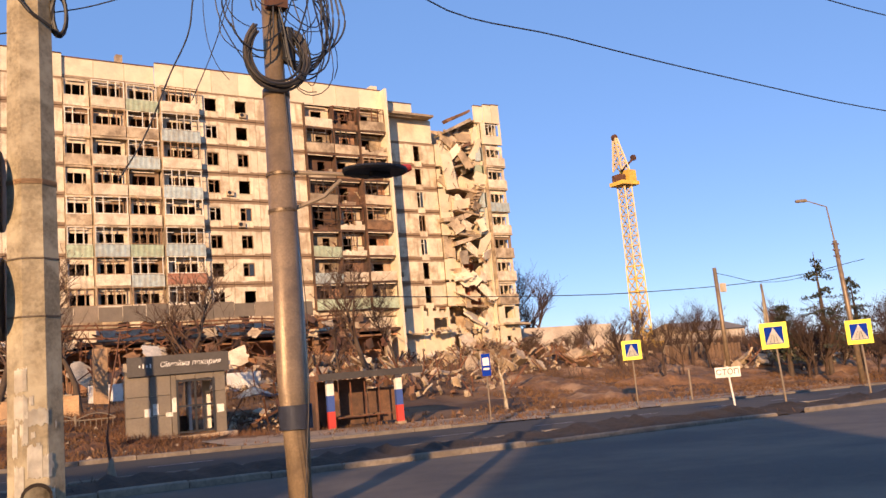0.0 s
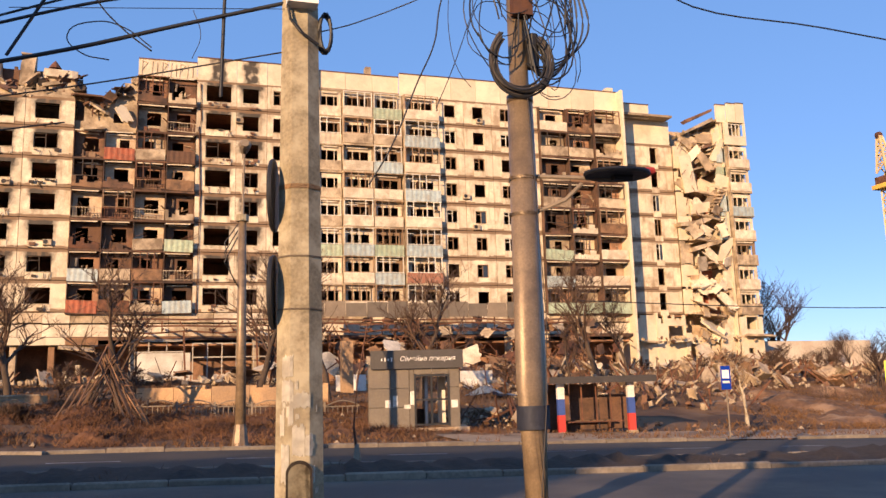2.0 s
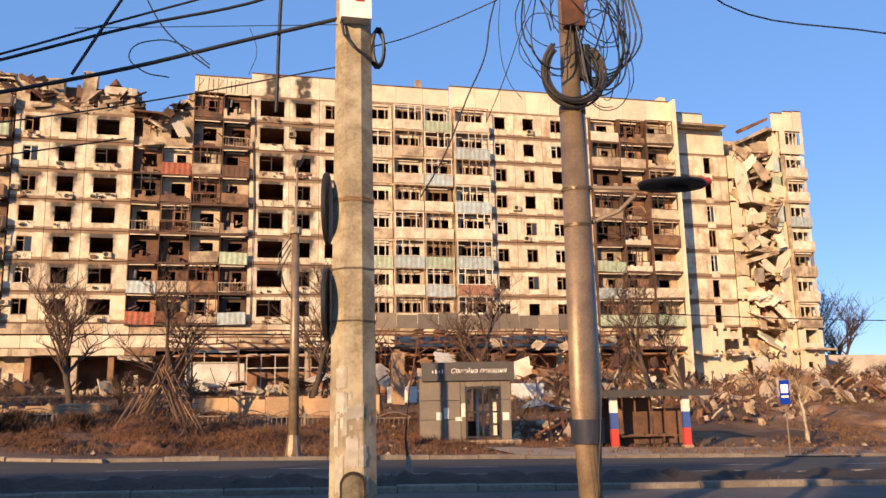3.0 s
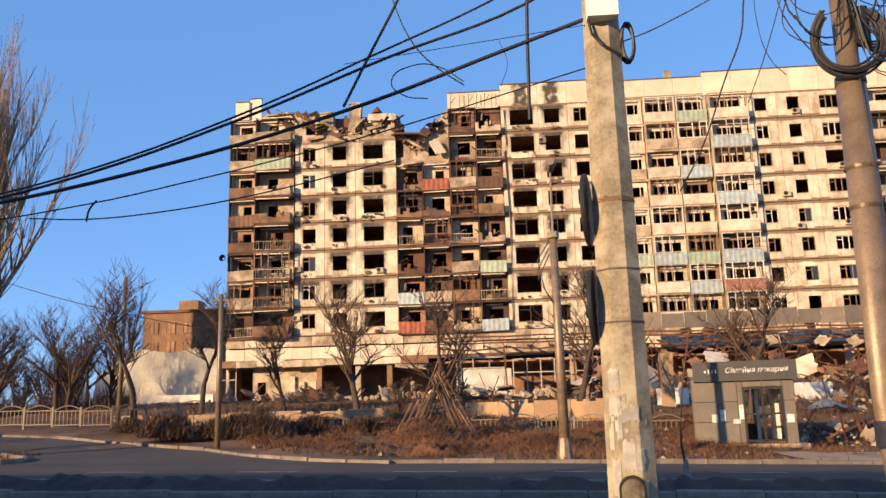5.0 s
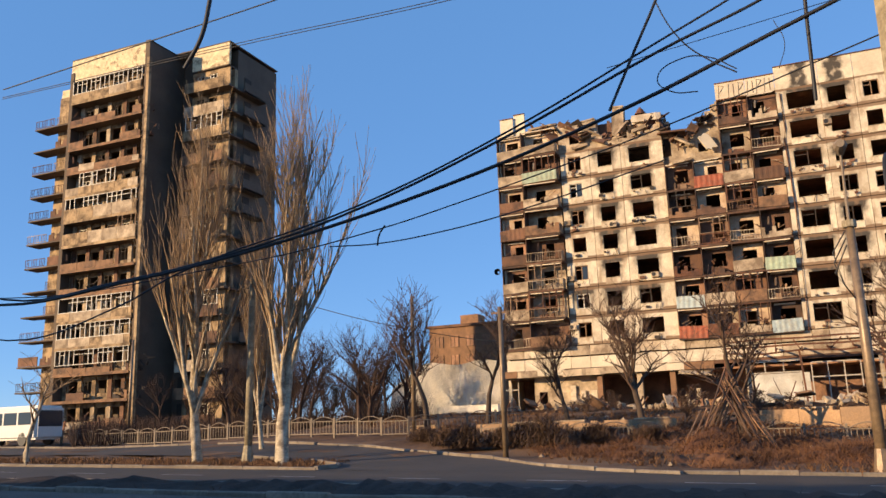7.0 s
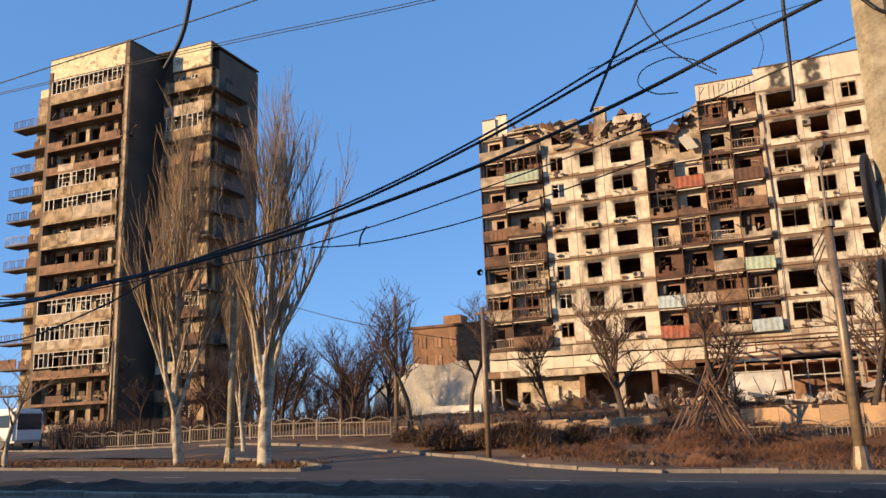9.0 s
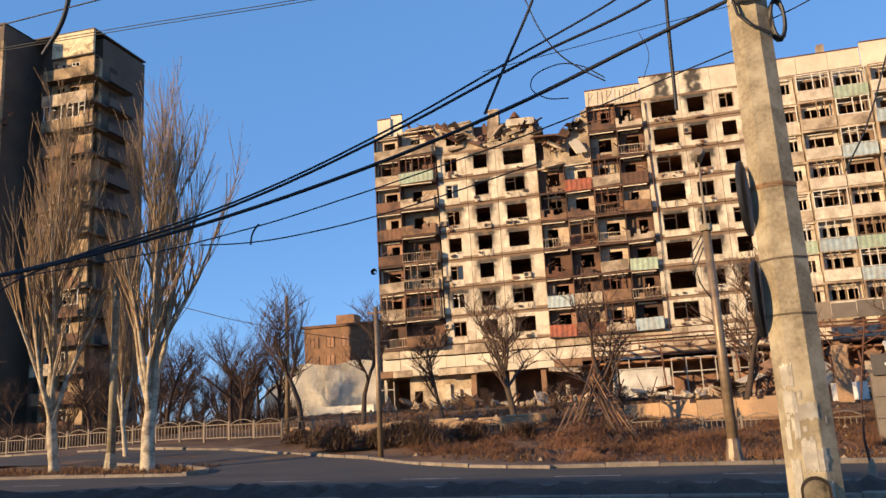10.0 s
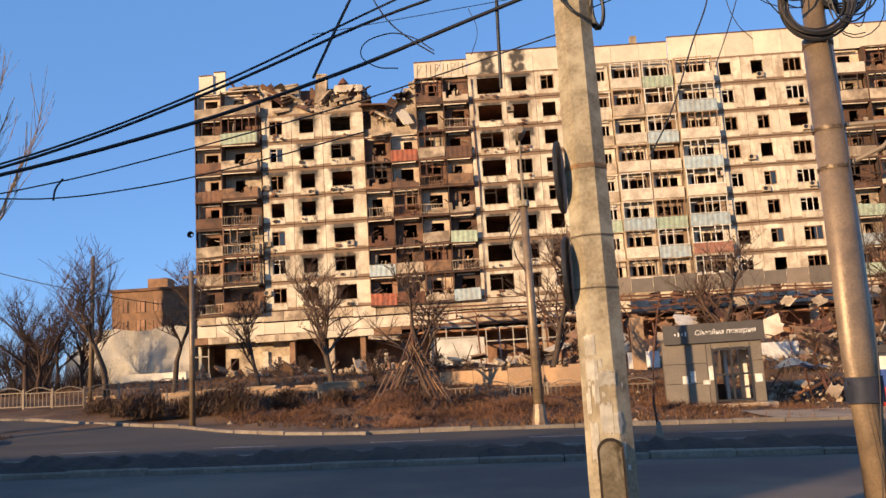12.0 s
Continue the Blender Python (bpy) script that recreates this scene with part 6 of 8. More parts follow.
for x, z, w, h in ((-1.15, 1.0, 0.22, 0.3), (-0.85, 1.05, 0.2, 0.42), (-0.4, 0.95, 0.26, 0.16), (0.0 - 0.16, 1.1, 0.24, 0.5), (1.48, 0.95, 0.26, 0.3), (-0.12, 1.5, 0.16, 0.14)):
    kp("notice", M_PAPER, [(x, x + w, -0.012, -0.004, z, z + h)], "torn white paper notice")


def lettering(name, text, size, material, parent, at, label=""):
    cu = bpy.data.curves.new(name, "FONT")
    cu.body, cu.size, cu.extrude, cu.align_x, cu.align_y = text, size, 0.006, "CENTER", "CENTER"
    cu.shear = 0.25 if size < 0.5 and name == "sign_lettering" else 0.0
    cu.materials.append(material)
    ob = new(name, cu)
    ob.parent = parent
    ob.matrix_basis = at
    if label:
        ob["label"] = label
    return ob


lettering("sign_lettering", "Сімейна пекарня", 0.27, M_WHITE, kiosk, pose(0.55, -0.175, 2.9, 90, 0, 0), "white lettering on the sign board")
for k in range(4):
    kp("sign_mark", M_WHITE, [(-1.3 + 0.13 * k, -1.25 + 0.13 * k, -0.175, -0.165, 2.84 - 0.03 * (k % 2), 2.93 + 0.04 * (k % 2))], "illegible white marks on the sign board")

# ---- bus shelter ----
shelter = thing("bus_shelter", "burnt-out bus shelter with white, blue and red painted posts", "bus shelter", pose(15.6, 30.2, gz(15.6, 30.2), 0, 0, -8))


def sp(name, material, boxes, label="", parent=None):
    bm = bmesh.new()
    for b in boxes:
        box(bm, *b)
    return part(name, bm, material, parent or shelter, label)


for x in (-1.45, 1.45):
    p = sp("post", M_WHITE, [(x - 0.14, x + 0.14, -0.1, 0.1, 1.38, 2.02)], "post painted white over blue over red")
    sp("blue_band", M_FLAGB, [(x - 0.14, x + 0.14, -0.1, 0.1, 0.76, 1.38)], "", p)
    sp("red_band", M_FLAGR, [(x - 0.14, x + 0.14, -0.1, 0.1, 0.1, 0.76)], "", p)
    sp("foot", M_CONC, [(x - 0.2, x + 0.2, -0.13, 0.13, -0.1, 0.1)], "", p)
sp("roof", M_BURNT, [(-2.0, 2.35, -0.5, 1.7, 2.02, 2.2)], "charred flat roof")
sp("roof_edge", M_KSIGN, [(-2.02, 2.37, -0.56, -0.5, 1.98, 2.24)])
sp("rear_panel", M_BURNT, [(-1.9, -0.65, 1.45, 1.5, 0.1, 1.95)])
sp("rear_panel", M_BURNT, [(-0.6, 0.6, 1.45, 1.5, 0.1, 1.95)])
sp("rear_panel", M_BURNT, [(0.65, 1.9, 1.45, 1.5, 0.1, 1.5)])
sp("side_panel", M_BURNT, [(-2.0, -1.9, 0.2, 1.5, 0.0, 2.0)])
sp("bench_seat", M_PLANK, [(-1.1, 1.1, 0.9, 1.25, 0.45, 0.5)])
for x in (-0.9, 0.9):
    sp("bench_leg", M_RUST, [(x - 0.03, x + 0.03, 1.0, 1.2, 0.0, 0.45)])
for x in (-0.6, 0.0, 0.6):
    sp("frame_bar", M_RUST, [(x - 0.025, x + 0.025, -0.05, 0.0, 0.45, 2.02)])
sp("rail", M_RUST, [(-1.2, 1.2, -0.06, -0.02, 0.45, 0.5)])


# ---- signs ----
def post_of(t, h, r=0.035, material=M_FENCE, lean=(0, 0)):
    bm = bmesh.new()
    tube(bm, [(0, 0, -0.2), (lean[0], lean[1], h)], [r, r], 8)
    part("post", bm, material, t)


def crossing_sign(x, y, h, turn, lean=(0, 0)):
    t = thing("crossing_sign", "yellow-edged blue pedestrian crossing sign with a white triangle", "road sign", pose(x, y, gz(x, y), 0, 0, turn), "crossing signs")
    post_of(t, h, lean=lean)
    bm = bmesh.new()
    box(bm, -0.43, 0.43, -0.075, -0.05, h - 0.87, h)
    bmesh.ops.translate(bm, verts=bm.verts, vec=(lean[0], lean[1], 0))
    p = part("board", bm, M_YELLOW, t, "yellow sign board")
    bm = bmesh.new()
    box(bm, -0.29, 0.29, -0.082, -0.076, h - 0.72, h - 0.14)
    bmesh.ops.translate(bm, verts=bm.verts, vec=(lean[0], lean[1], 0))
    part("blue_field", bm, M_SIGNB, p)
    bm = bmesh.new()
    vs = [bm.verts.new((a + lean[0], -0.088 + lean[1], b)) for a, b in ((-0.28, h - 0.7), (0.28, h - 0.7), (0, h - 0.16))]
    bm.faces.new(vs)
    bmesh.ops.solidify(bm, geom=bm.faces[:], thickness=0.004)
    part("triangle", bm, M_WHITE, p, "white triangle")
    for k in range(3):
        bm = bmesh.new()
        beam(bm, (-0.15 + 0.13 * k + lean[0], -0.1 + lean[1], h - 0.68), (-0.05 + 0.05 * k + lean[0], -0.1 + lean[1], h - 0.40 - 0.04 * (k == 1)), 0.045, 0.01)
        part("bar", bm, M_DISC, p)


crossing_sign(28.1, 27.6, 2.95, -43)
crossing_sign(24.7, 17.5, 2.85, -52, (-0.1, 0))
crossing_sign(29.2, 17.2, 2.85, -58, (-0.08, 0))
stop = thing("stop_line_sign", "white rectangular stop-line sign on a thin leaning post", "road sign", pose(22.0, 17.4, gz(22, 17.4), 0, 0, -50))
post_of(stop, 1.5, 0.03, M_WHITE, (-0.12, 0))
bm = bmesh.new()
box(bm, -0.5, 0.26, -0.06, -0.035, 1.16, 1.48)
brd = part("board", bm, M_WHITE, stop)
lettering("lettering", "СТОП", 0.25, M_DISC, brd, pose(-0.12, -0.068, 1.32, 90, 0, 0))
busst = thing("bus_stop_sign", "small blue and white bus stop sign on a thin post", "road sign", pose(18.9, 26.3, gz(18.9, 26.3), 0, 0, -35))
post_of(busst, 2.6, 0.03)
bm = bmesh.new()
box(bm, -0.17, 0.17, -0.06, -0.04, 1.75, 2.6)
p = part("board", bm, M_SIGNB, busst)
bm = bmesh.new()
box(bm, -0.12, 0.12, -0.066, -0.06, 2.15, 2.45)
part("white_field", bm, M_WHITE, p)
bm = bmesh.new()
box(bm, -0.12, 0.12, -0.066, -0.06, 1.98, 2.06)
part("white_bar", bm, M_WHITE, p)
short = thing("short_post", "short grey marker post at the kerb", "post", pose(31.5, 27.4, gz(31.5, 27.4)))
post_of(short, 1.5, 0.05)
thin = thing("bent_stake", "thin bent metal stake leaning on the median", "post", pose(3.4, 17.2, gz(3.4, 17.2)))
bm = bmesh.new()
tube(bm, [(0.05, 0, -0.1), (-0.06, 0, 0.9), (0.02, 0, 1.8), (0.25, 0, 3.0)], [0.04, 0.025, 0.02, 0.015], 6)
part("rod", bm, M_RUST, thin)
bm = bmesh.new()
tube(bm, [(0, 0, -0.05), (0, 0, 0.55)], [0.13, 0.04], 8)
part("foot", bm, M_FENCE, thin)


# ---- street poles ----
def round_pole(name, label, x, y, h, r0, r1, material, lean=(0.0, 0.0), foot=False, cap=True, z=None):
    t = thing(name, label, "pole", pose(x, y, gz(x, y) if z is None else z))
    bm = bmesh.new()
    tube(bm, [(0, 0, -0.2), (lean[0] * 0.5, lean[1] * 0.5, h * 0.5), (lean[0], lean[1], h)], [r0, (r0 + r1) / 2, r1], 12)
    part("shaft", bm, material, t, smooth=True)
    if foot:
        bm = bmesh.new()
        tube(bm, [(0, 0, -0.1), (0, 0, 0.12), (0, 0, 0.7)], [r0 * 1.8, r0 * 1.5, r0 * 1.03], 9)
        part("foot", bm, material, t, "flared foot")
    return t


lamp = round_pole("street_lamp", "concrete street lamp pole with a thin steel top and round head", 1.6, 25.8, 6.95, 0.165, 0.115, M_POLES, (-0.02, 0), True)
bm = bmesh.new()
tube(bm, [(-0.02, 0, 6.9), (-0.01, 0, 8.0), (0.0, -0.1, 9.1)], [0.05, 0.04, 0.035], 7)
part("extension", bm, M_FENCE, lamp)
bm = bmesh.new()
tube(bm, [(0, -0.02, 9.05), (0, -0.32, 9.22), (0, -0.55, 9.22)], [0.1, 0.2, 0.12], 10)
part("lamp_head", bm, M_FENCE, lamp)
for k in range(3):
    bm = bmesh.new()
    tube(bm, [(-0.16, -0.05, 6.75 - 0.2 * k), (-0.55, -0.1, 6.15 - 0.3 * k), (-0.35, -0.1, 5.2), (-0.13, -0.1, 4.8)], 0.02, 5)
    part("cable_loop", bm, M_BLACK, lamp)
bm = bmesh.new()
tube(bm, [(-0.02, 0, 6.85), (-0.02, 0, 7.05)], [0.19, 0.19], 12)
part("collar", bm, M_POLEC, lamp)

util = round_pole("utility_pole", "brown utility pole with a small crossarm at the kerb", -11.5, 32.6, 6.1, 0.12, 0.09, M_POLES, (0.03, 0))
bm = bmesh.new()
beam(bm, (-0.35, 0, 5.85), (0.35, 0, 5.85), 0.08)
part("crossarm", bm, M_PLANK, util)
conc = round_pole("street_lamp", "weathered concrete pole between the poplars", -21.3, 28.8, 8.6, 0.17, 0.12, M_POLEC, (0.1, 0), True)
bm = bmesh.new()
tube(bm, [(0.1, 0, 8.5), (0.1, 0, 9.4), (-0.4, -0.6, 10.3)], [0.05, 0.04, 0.03], 6)
part("arm", bm, M_FENCE, conc)
round_pole("utility_pole", "thin brown utility pole by the fence", -20.5, 43.0, 7.8, 0.13, 0.1, M_POLES, (0.05, 0))
round_pole("utility_pole", "thin pole before the tower", -50.0, 52.0, 8.0, 0.14, 0.1, M_POLES, (0.1, 0))
pr = round_pole("street_lamp", "leaning concrete lamp pole with a thin arm", 45.2, 27.0, 8.2, 0.17, 0.12, M_POLES, (-0.45, 0.1))
bm = bmesh.new()
tube(bm, [(-0.44, 0.1, 8.1), (-0.55, 0.2, 10.2), (-1.5, 0.9, 10.7)], [0.045, 0.04, 0.03], 6)
part("arm", bm, M_FENCE, pr)
bm = bmesh.new()
tube(bm, [(-1.4, 0.85, 10.68), (-1.9, 1.2, 10.68)], [0.1, 0.09], 8)
part("lamp_head", bm, M_FENCE, pr)
for k in range(3):
    bm = bmesh.new()
    beam(bm, (-0.75, 0.1, 8.0 - 0.35 * k), (-0.1, 0.1, 8.0 - 0.35 * k), 0.07)
    part("crossarm", bm, M_RUST, pr)
pw = round_pole("utility_pole", "thick pale utility pole with a small box", 47.0, 37.4, 7.6, 0.17, 0.13, M_POLES, (-0.1, 0))
bm = bmesh.new()
box(bm, 0.15, 0.5, -0.3, -0.05, 5.9, 6.5)
part("junction_box", bm, M_PCREAM, pw)
rp = round_pole("utility_pole", "thin leaning utility pole on the waste ground", 56.5, 40.5, 6.6, 0.12, 0.09, M_POLES, (-0.5, 0))
bm = bmesh.new()
tube(bm, [(-0.9, 0, -0.1), (-0.45, 0, 6.0)], [0.1, 0.08], 8)
part("strut", bm, M_POLEC, rp)

# near concrete pole: faceted, tapering, with pasted notices
near = thing("concrete_pole", "faceted weathered concrete pole pasted with torn notices", "pole", pose(0.83, 6.35, 0))
bm = bmesh.new()
tube(bm, [(0, 0, -0.2), (0, 0, 2.0), (0, 0, 4.7), (0, 0, 9.0)], [0.200, 0.180, 0.152, 0.11], 8)
for v in bm.verts:
    v.co = Matrix.Rotation(radians(15), 3, "Z") @ v.co
bmesh.ops.bevel(bm, geom=[e for e in bm.edges if abs((e.verts[0].co - e.verts[1].co).normalized().z) > 0.9], offset=0.012, segments=2, affect="EDGES")
part("shaft", bm, M_POLEC, near)


def facet(a, z):
    """The distance of the concrete pole's eight-sided face from its axis."""
    outer = float(np.interp(z, (-0.2, 2.0, 4.7, 9.0), (0.200, 0.180, 0.152, 0.11)))
    return outer * math.cos(radians(22.5)) / math.cos(radians((math.degrees(a) - 15) % 45 - 22.5)) + 0.006


def wrap(parent, name, material, ang, wide, z0, z1, radius, label="", ragged=0, cx=0.0):
    """A thin curved patch pasted on a round or faceted shaft."""
    r = random.Random(int(z0 * 1000) + int(ang))
    bm = bmesh.new()
    n = 12 if wide < 200 else 72
    lo, hi = [], []
    for k in range(n + 1):
        a = radians(ang + wide * (k / n - 0.5))
        for row, z in ((lo, z0), (hi, z1)):
            row.append(bm.verts.new((cx + (radius or facet(a, z)) * math.cos(a), (radius or facet(a, z)) * math.sin(a), z + r.uniform(-ragged, ragged))))
    for k in range(n):
        bm.faces.new((lo[k], lo[k + 1], hi[k + 1], hi[k]))
    bmesh.ops.solidify(bm, geom=bm.faces[:], thickness=-0.003)
    return part(name, bm, material, parent, label)


FACE = -97
for ang, wide, z0, z1 in ((-128, 30, 1.62, 1.78), (-128, 32, 1.44, 1.6), (-96, 46, 1.4, 1.5), (-100, 28, 1.06, 1.27), (-132, 24, 0.88, 1.14), (-76, 18, 1.06, 1.2), (-70, 20, 0.86, 0.98), (-118, 12, 1.28, 1.42), (-142, 14, 1.2, 1.36)):
    wrap(near, "notice", M_PAPER, ang, wide, z0, z1, None, "torn paper notice", 0.014)
for k in range(16):
    rk = random.Random(k)
    wrap(near, "paper_scrap", M_PAPER, rk.uniform(-150, -50), rk.uniform(4, 11), (zz := rk.uniform(0.75, 1.6)), zz + rk.uniform(0.03, 0.09), None, "", 0.012)
wrap(near, "metal_band", M_ORANGE, 0, 360, 3.05, 3.085, None, "rusty band")
for z in (2.52, 2.12):
    wrap(near, "wire_tie", M_FENCE, 0, 360, z, z + 0.012, None, "thin wire tie")
for nm, m, w, lo, hi, y in (("hatch_rim", M_DARKF, 0.098, 0.32, 1.03, -0.186), ("hatch", M_POLEC, 0.08, 0.345, 1.005, -0.194)):
    bm = bmesh.new()
    ring = [(w * math.cos(a), (hi - w if math.sin(a) > 0 else lo + w) + w * math.sin(a)) for a in span(0.0, 6.0, 20)]
    bm.faces.new([bm.verts.new((px, y, pz)) for px, pz in ring])
    bmesh.ops.solidify(bm, geom=bm.faces[:], thickness=0.03)
    part(nm, bm, m, near, "rounded service hatch" if nm == "hatch" else "dark gap round the hatch", pose(0, 0, 0, 0, 0, -7.5))
bm = bmesh.new()
box(bm, -0.13, 0.11, -0.26, -0.13, 4.52, 4.98)
bx = part("meter_box", bm, M_WHITE, near, "white meter box with red marks")
for z, w, m in ((4.72, 0.07, M_FLAGR), (4.66, 0.05, M_FLAGR), (4.8, 0.03, M_DISC)):
    bm = bmesh.new()
    box(bm, -0.02, w, -0.268, -0.26, z, z + 0.02)
    part("mark", bm, m, bx)
for k in range(4):
    bm = bmesh.new()
    c = Vector((0.19, -0.06, 4.36))
    pts = [c + Vector((0.045 * math.cos(a) * (1 + 0.1 * k), 0.02 * k - 0.04, 0.16 * math.sin(a))) for a in span(0, 6.283, 14)]
    tube(bm, pts, 0.014, 6)
    part("cable_coil", bm, M_BLACK, near, "black cable coil")
bm = bmesh.new()
tube(bm, [(-0.12, -0.16, 4.55), (-0.1, -0.19, 4.4), (-0.02, -0.19, 4.3), (0.12, -0.16, 4.22)], 0.012, 6)
part("cable_coil", bm, M_BLACK, near)


def disc_sign(x, y, z, turn, r, label):
    t = thing("round_sign", label, "road sign", pose(x, y, z, 0, 0, turn), "round signs seen nearly edge-on")
    bm = bmesh.new()
    tube(bm, [(0, -0.012, 0), (0, 0.004, 0), (0, 0.02, 0)], [r, r * 1.01, r * 0.97], 36)
    part("disc", bm, M_DISC, t)
    bm = bmesh.new()
    box(bm, -0.03, 0.03, 0.02, 0.04, -0.12, 0.12)
    part("bracket", bm, M_DISC, t, "dark bracket on the back")
    return t


disc_sign(0.635, 6.40, 3.03, 77, 0.285, "round sign seen edge-on, dark back, clamped to the pole")
disc_sign(0.64, 6.40, 2.27, 77, 0.285, "round sign seen edge-on, dark back, clamped low on the pole")

# near steel pole with cable coils and a sideways sign
steel = thing("steel_pole", "brown painted steel pole hung with coils of black cable", "pole", pose(2.44, 5.7, 0))
bm = bmesh.new()
tube(bm, [(0, 0, -0.2), (0.0, 0, 1.5), (0.005, 0, 3.68)], [0.122, 0.115, 0.098], 20)
part("lower_shaft", bm, M_POLES, steel, smooth=True)
bm = bmesh.new()
tube(bm, [(0.005, 0, 3.68), (0.005, 0, 3.74), (0.005, 0, 3.75), (0.01, 0, 8.2)], [0.104, 0.102, 0.076, 0.066], 18)
part("upper_shaft", bm, M_POLES, steel, smooth=True)
# a shadow across the shaft, put on as a thin dark blue sleeve
wrap(steel, "wrapping", M_SHADOWBAND, 0, 360, 1.2, 1.37, 0.121, "shadow painted as a dark blue band")
for z in (2.78, 3.06):
    wrap(steel, "weld_ring", M_POLES, 0, 360, z, z + 0.025, 0.108)
bm = bmesh.new()
box(bm, -0.07, 0.09, -0.14, -0.06, 4.36, 4.7)
part("bracket_box", bm, M_RUST, steel, "rusty bracket box")
bm = bmesh.new()
tube(bm, [(0.1, -0.07, 3.95), (0.1, -0.07, 4.22)], [0.05, 0.05], 10)
part("insulator", bm, M_DISC, steel)
bm = bmesh.new()
tube(bm, [(0.1, 0.0, 3.1), (0.35, -0.1, 3.08), (0.66, -0.24, 3.04)], 0.017, 7)
part("sign_arm", bm, M_FENCE, steel)
bm = bmesh.new()
tube(bm, [(0.1, 0.0, 2.82), (0.3, -0.1, 2.9), (0.42, -0.16, 3.02)], 0.017, 7)
part("sign_arm", bm, M_FENCE, steel)


def rounded(pts, n=6):
    """Points along a smooth curve through the given ones."""
    p = [Vector(q) for q in pts]
    p = [2 * p[0] - p[1]] + p + [2 * p[-1] - p[-2]]
    out = []
    for a, b, c, d in zip(p, p[1:], p[2:], p[3:]):
        for k in range(n):
            u = k / n
            out.append(0.5 * (2 * b + (c - a) * u + (2 * a - 5 * b + 4 * c - d) * u * u + (3 * b - a - 3 * c + d) * u ** 3))
    return out + [p[-2]]


rk = random.Random(4)
# the heavy coil: many turns close together
for k in range(11):
    bm = bmesh.new()
    cx, cz, ra, rz2 = -0.02 + rk.uniform(-0.02, 0.02), 3.98 + rk.uniform(-0.02, 0.02), 0.225 + rk.uniform(-0.025, 0.03), 0.25 + rk.uniform(-0.03, 0.03)
    yy = -0.12 + rk.uniform(-0.03, 0.03)
    tube(bm, [(cx + ra * math.cos(a), yy + 0.02 * math.sin(a * 2), cz + rz2 * math.sin(a)) for a in span(-3.9, 0.85, 26)], 0.0105, 6)
    part("cable_coil", bm, M_CABLE if k % 3 else M_BLACK, steel, "heavy coil of black cable")
# looser loops round and above
for k in range(26):
    bm = bmesh.new()
    right = k % 3 != 0
    cx = rk.uniform(0.1, 0.3) if right else rk.uniform(-0.2, -0.05)
    cz, ra, rz2 = 4.35 + rk.uniform(-0.2, 0.35), rk.uniform(0.12, 0.28), rk.uniform(0.25, 0.55)
    st = rk.uniform(0, 6.28)
    yy = rk.uniform(-0.16, 0.1)
    tube(bm, [(cx + ra * math.cos(a) + 0.03 * math.sin(3 * a + k), yy + 0.05 * math.sin(a), cz + rz2 * math.sin(a)) for a in span(st, st + rk.uniform(3.6, 6.0), 22)], rk.choice((0.004, 0.005, 0.007)), 5)
    part("cable_loop", bm, M_BLACK, steel)
for k in range(5):
    bm = bmesh.new()
    x0 = 0.42 + 0.022 * k
    tube(bm, rounded([(x0 - 0.12, -0.1, 5.3), (x0 - 0.02, -0.1, 4.75), (x0 + 0.03 * k - 0.04, -0.1, 4.35), (x0 - 0.06, -0.1, 4.02 + 0.02 * k), (0.2, -0.1, 3.86 + 0.025 * k), (0.03, -0.1, 3.97)]), 0.008, 6)
    part("hanging_cable", bm, M_BLACK, steel)
bm = bmesh.new()
tube(bm, [(0.02, -0.115, 3.7), (0.09, -0.115, 2.0), (0.05, -0.12, 1.3), (-0.03, -0.12, 0.6)], 0.004, 5)
part("thin_wire", bm, M_CABLE, steel)
sd = thing("round_sign", "round sign turned flat, seen edge-on beside the steel pole", "road sign", pose(3.07, 5.38, 3.06, 4, 1, 0), "round signs seen nearly edge-on")
bm = bmesh.new()
tube(bm, [(0, 0, -0.015), (0, 0, 0.0), (0, 0, 0.015)], [0.24, 0.25, 0.245], 36)
part("disc", bm, M_DISC, sd)
bm = bmesh.new()
tube(bm, [(0.2, -0.08, 0.014), (0.26, -0.1, 0.03)], [0.04, 0.025], 10)
part("reflector", bm, M_FLAGR, sd, "red edge of the sign")
bm = bmesh.new()
box(bm, -0.05, 0.1, -0.06, 0.0, -0.05, -0.016)
part("clamp", bm, M_DISC, sd)


# ---- wires ----
def wire(pts, r, label="black overhead cable sagging over the street", name="overhead_cable", material=None, n=6):
    """A cable through points, smoothed."""
    cu = bpy.data.curves.new(name, "CURVE")
    cu.dimensions, cu.bevel_depth, cu.bevel_resolution, cu.resolution_u = "3D", r, 1, n
    s = cu.splines.new("BEZIER")
    s.bezier_points.add(len(pts) - 1)
    for b, p in zip(s.bezier_points, pts):
        b.co = p
        b.handle_left_type = b.handle_right_type = "AUTO"
    cu.materials.append(material or M_BLACK)
    return tagged(new(name, cu), label, "cable", "overhead cables")


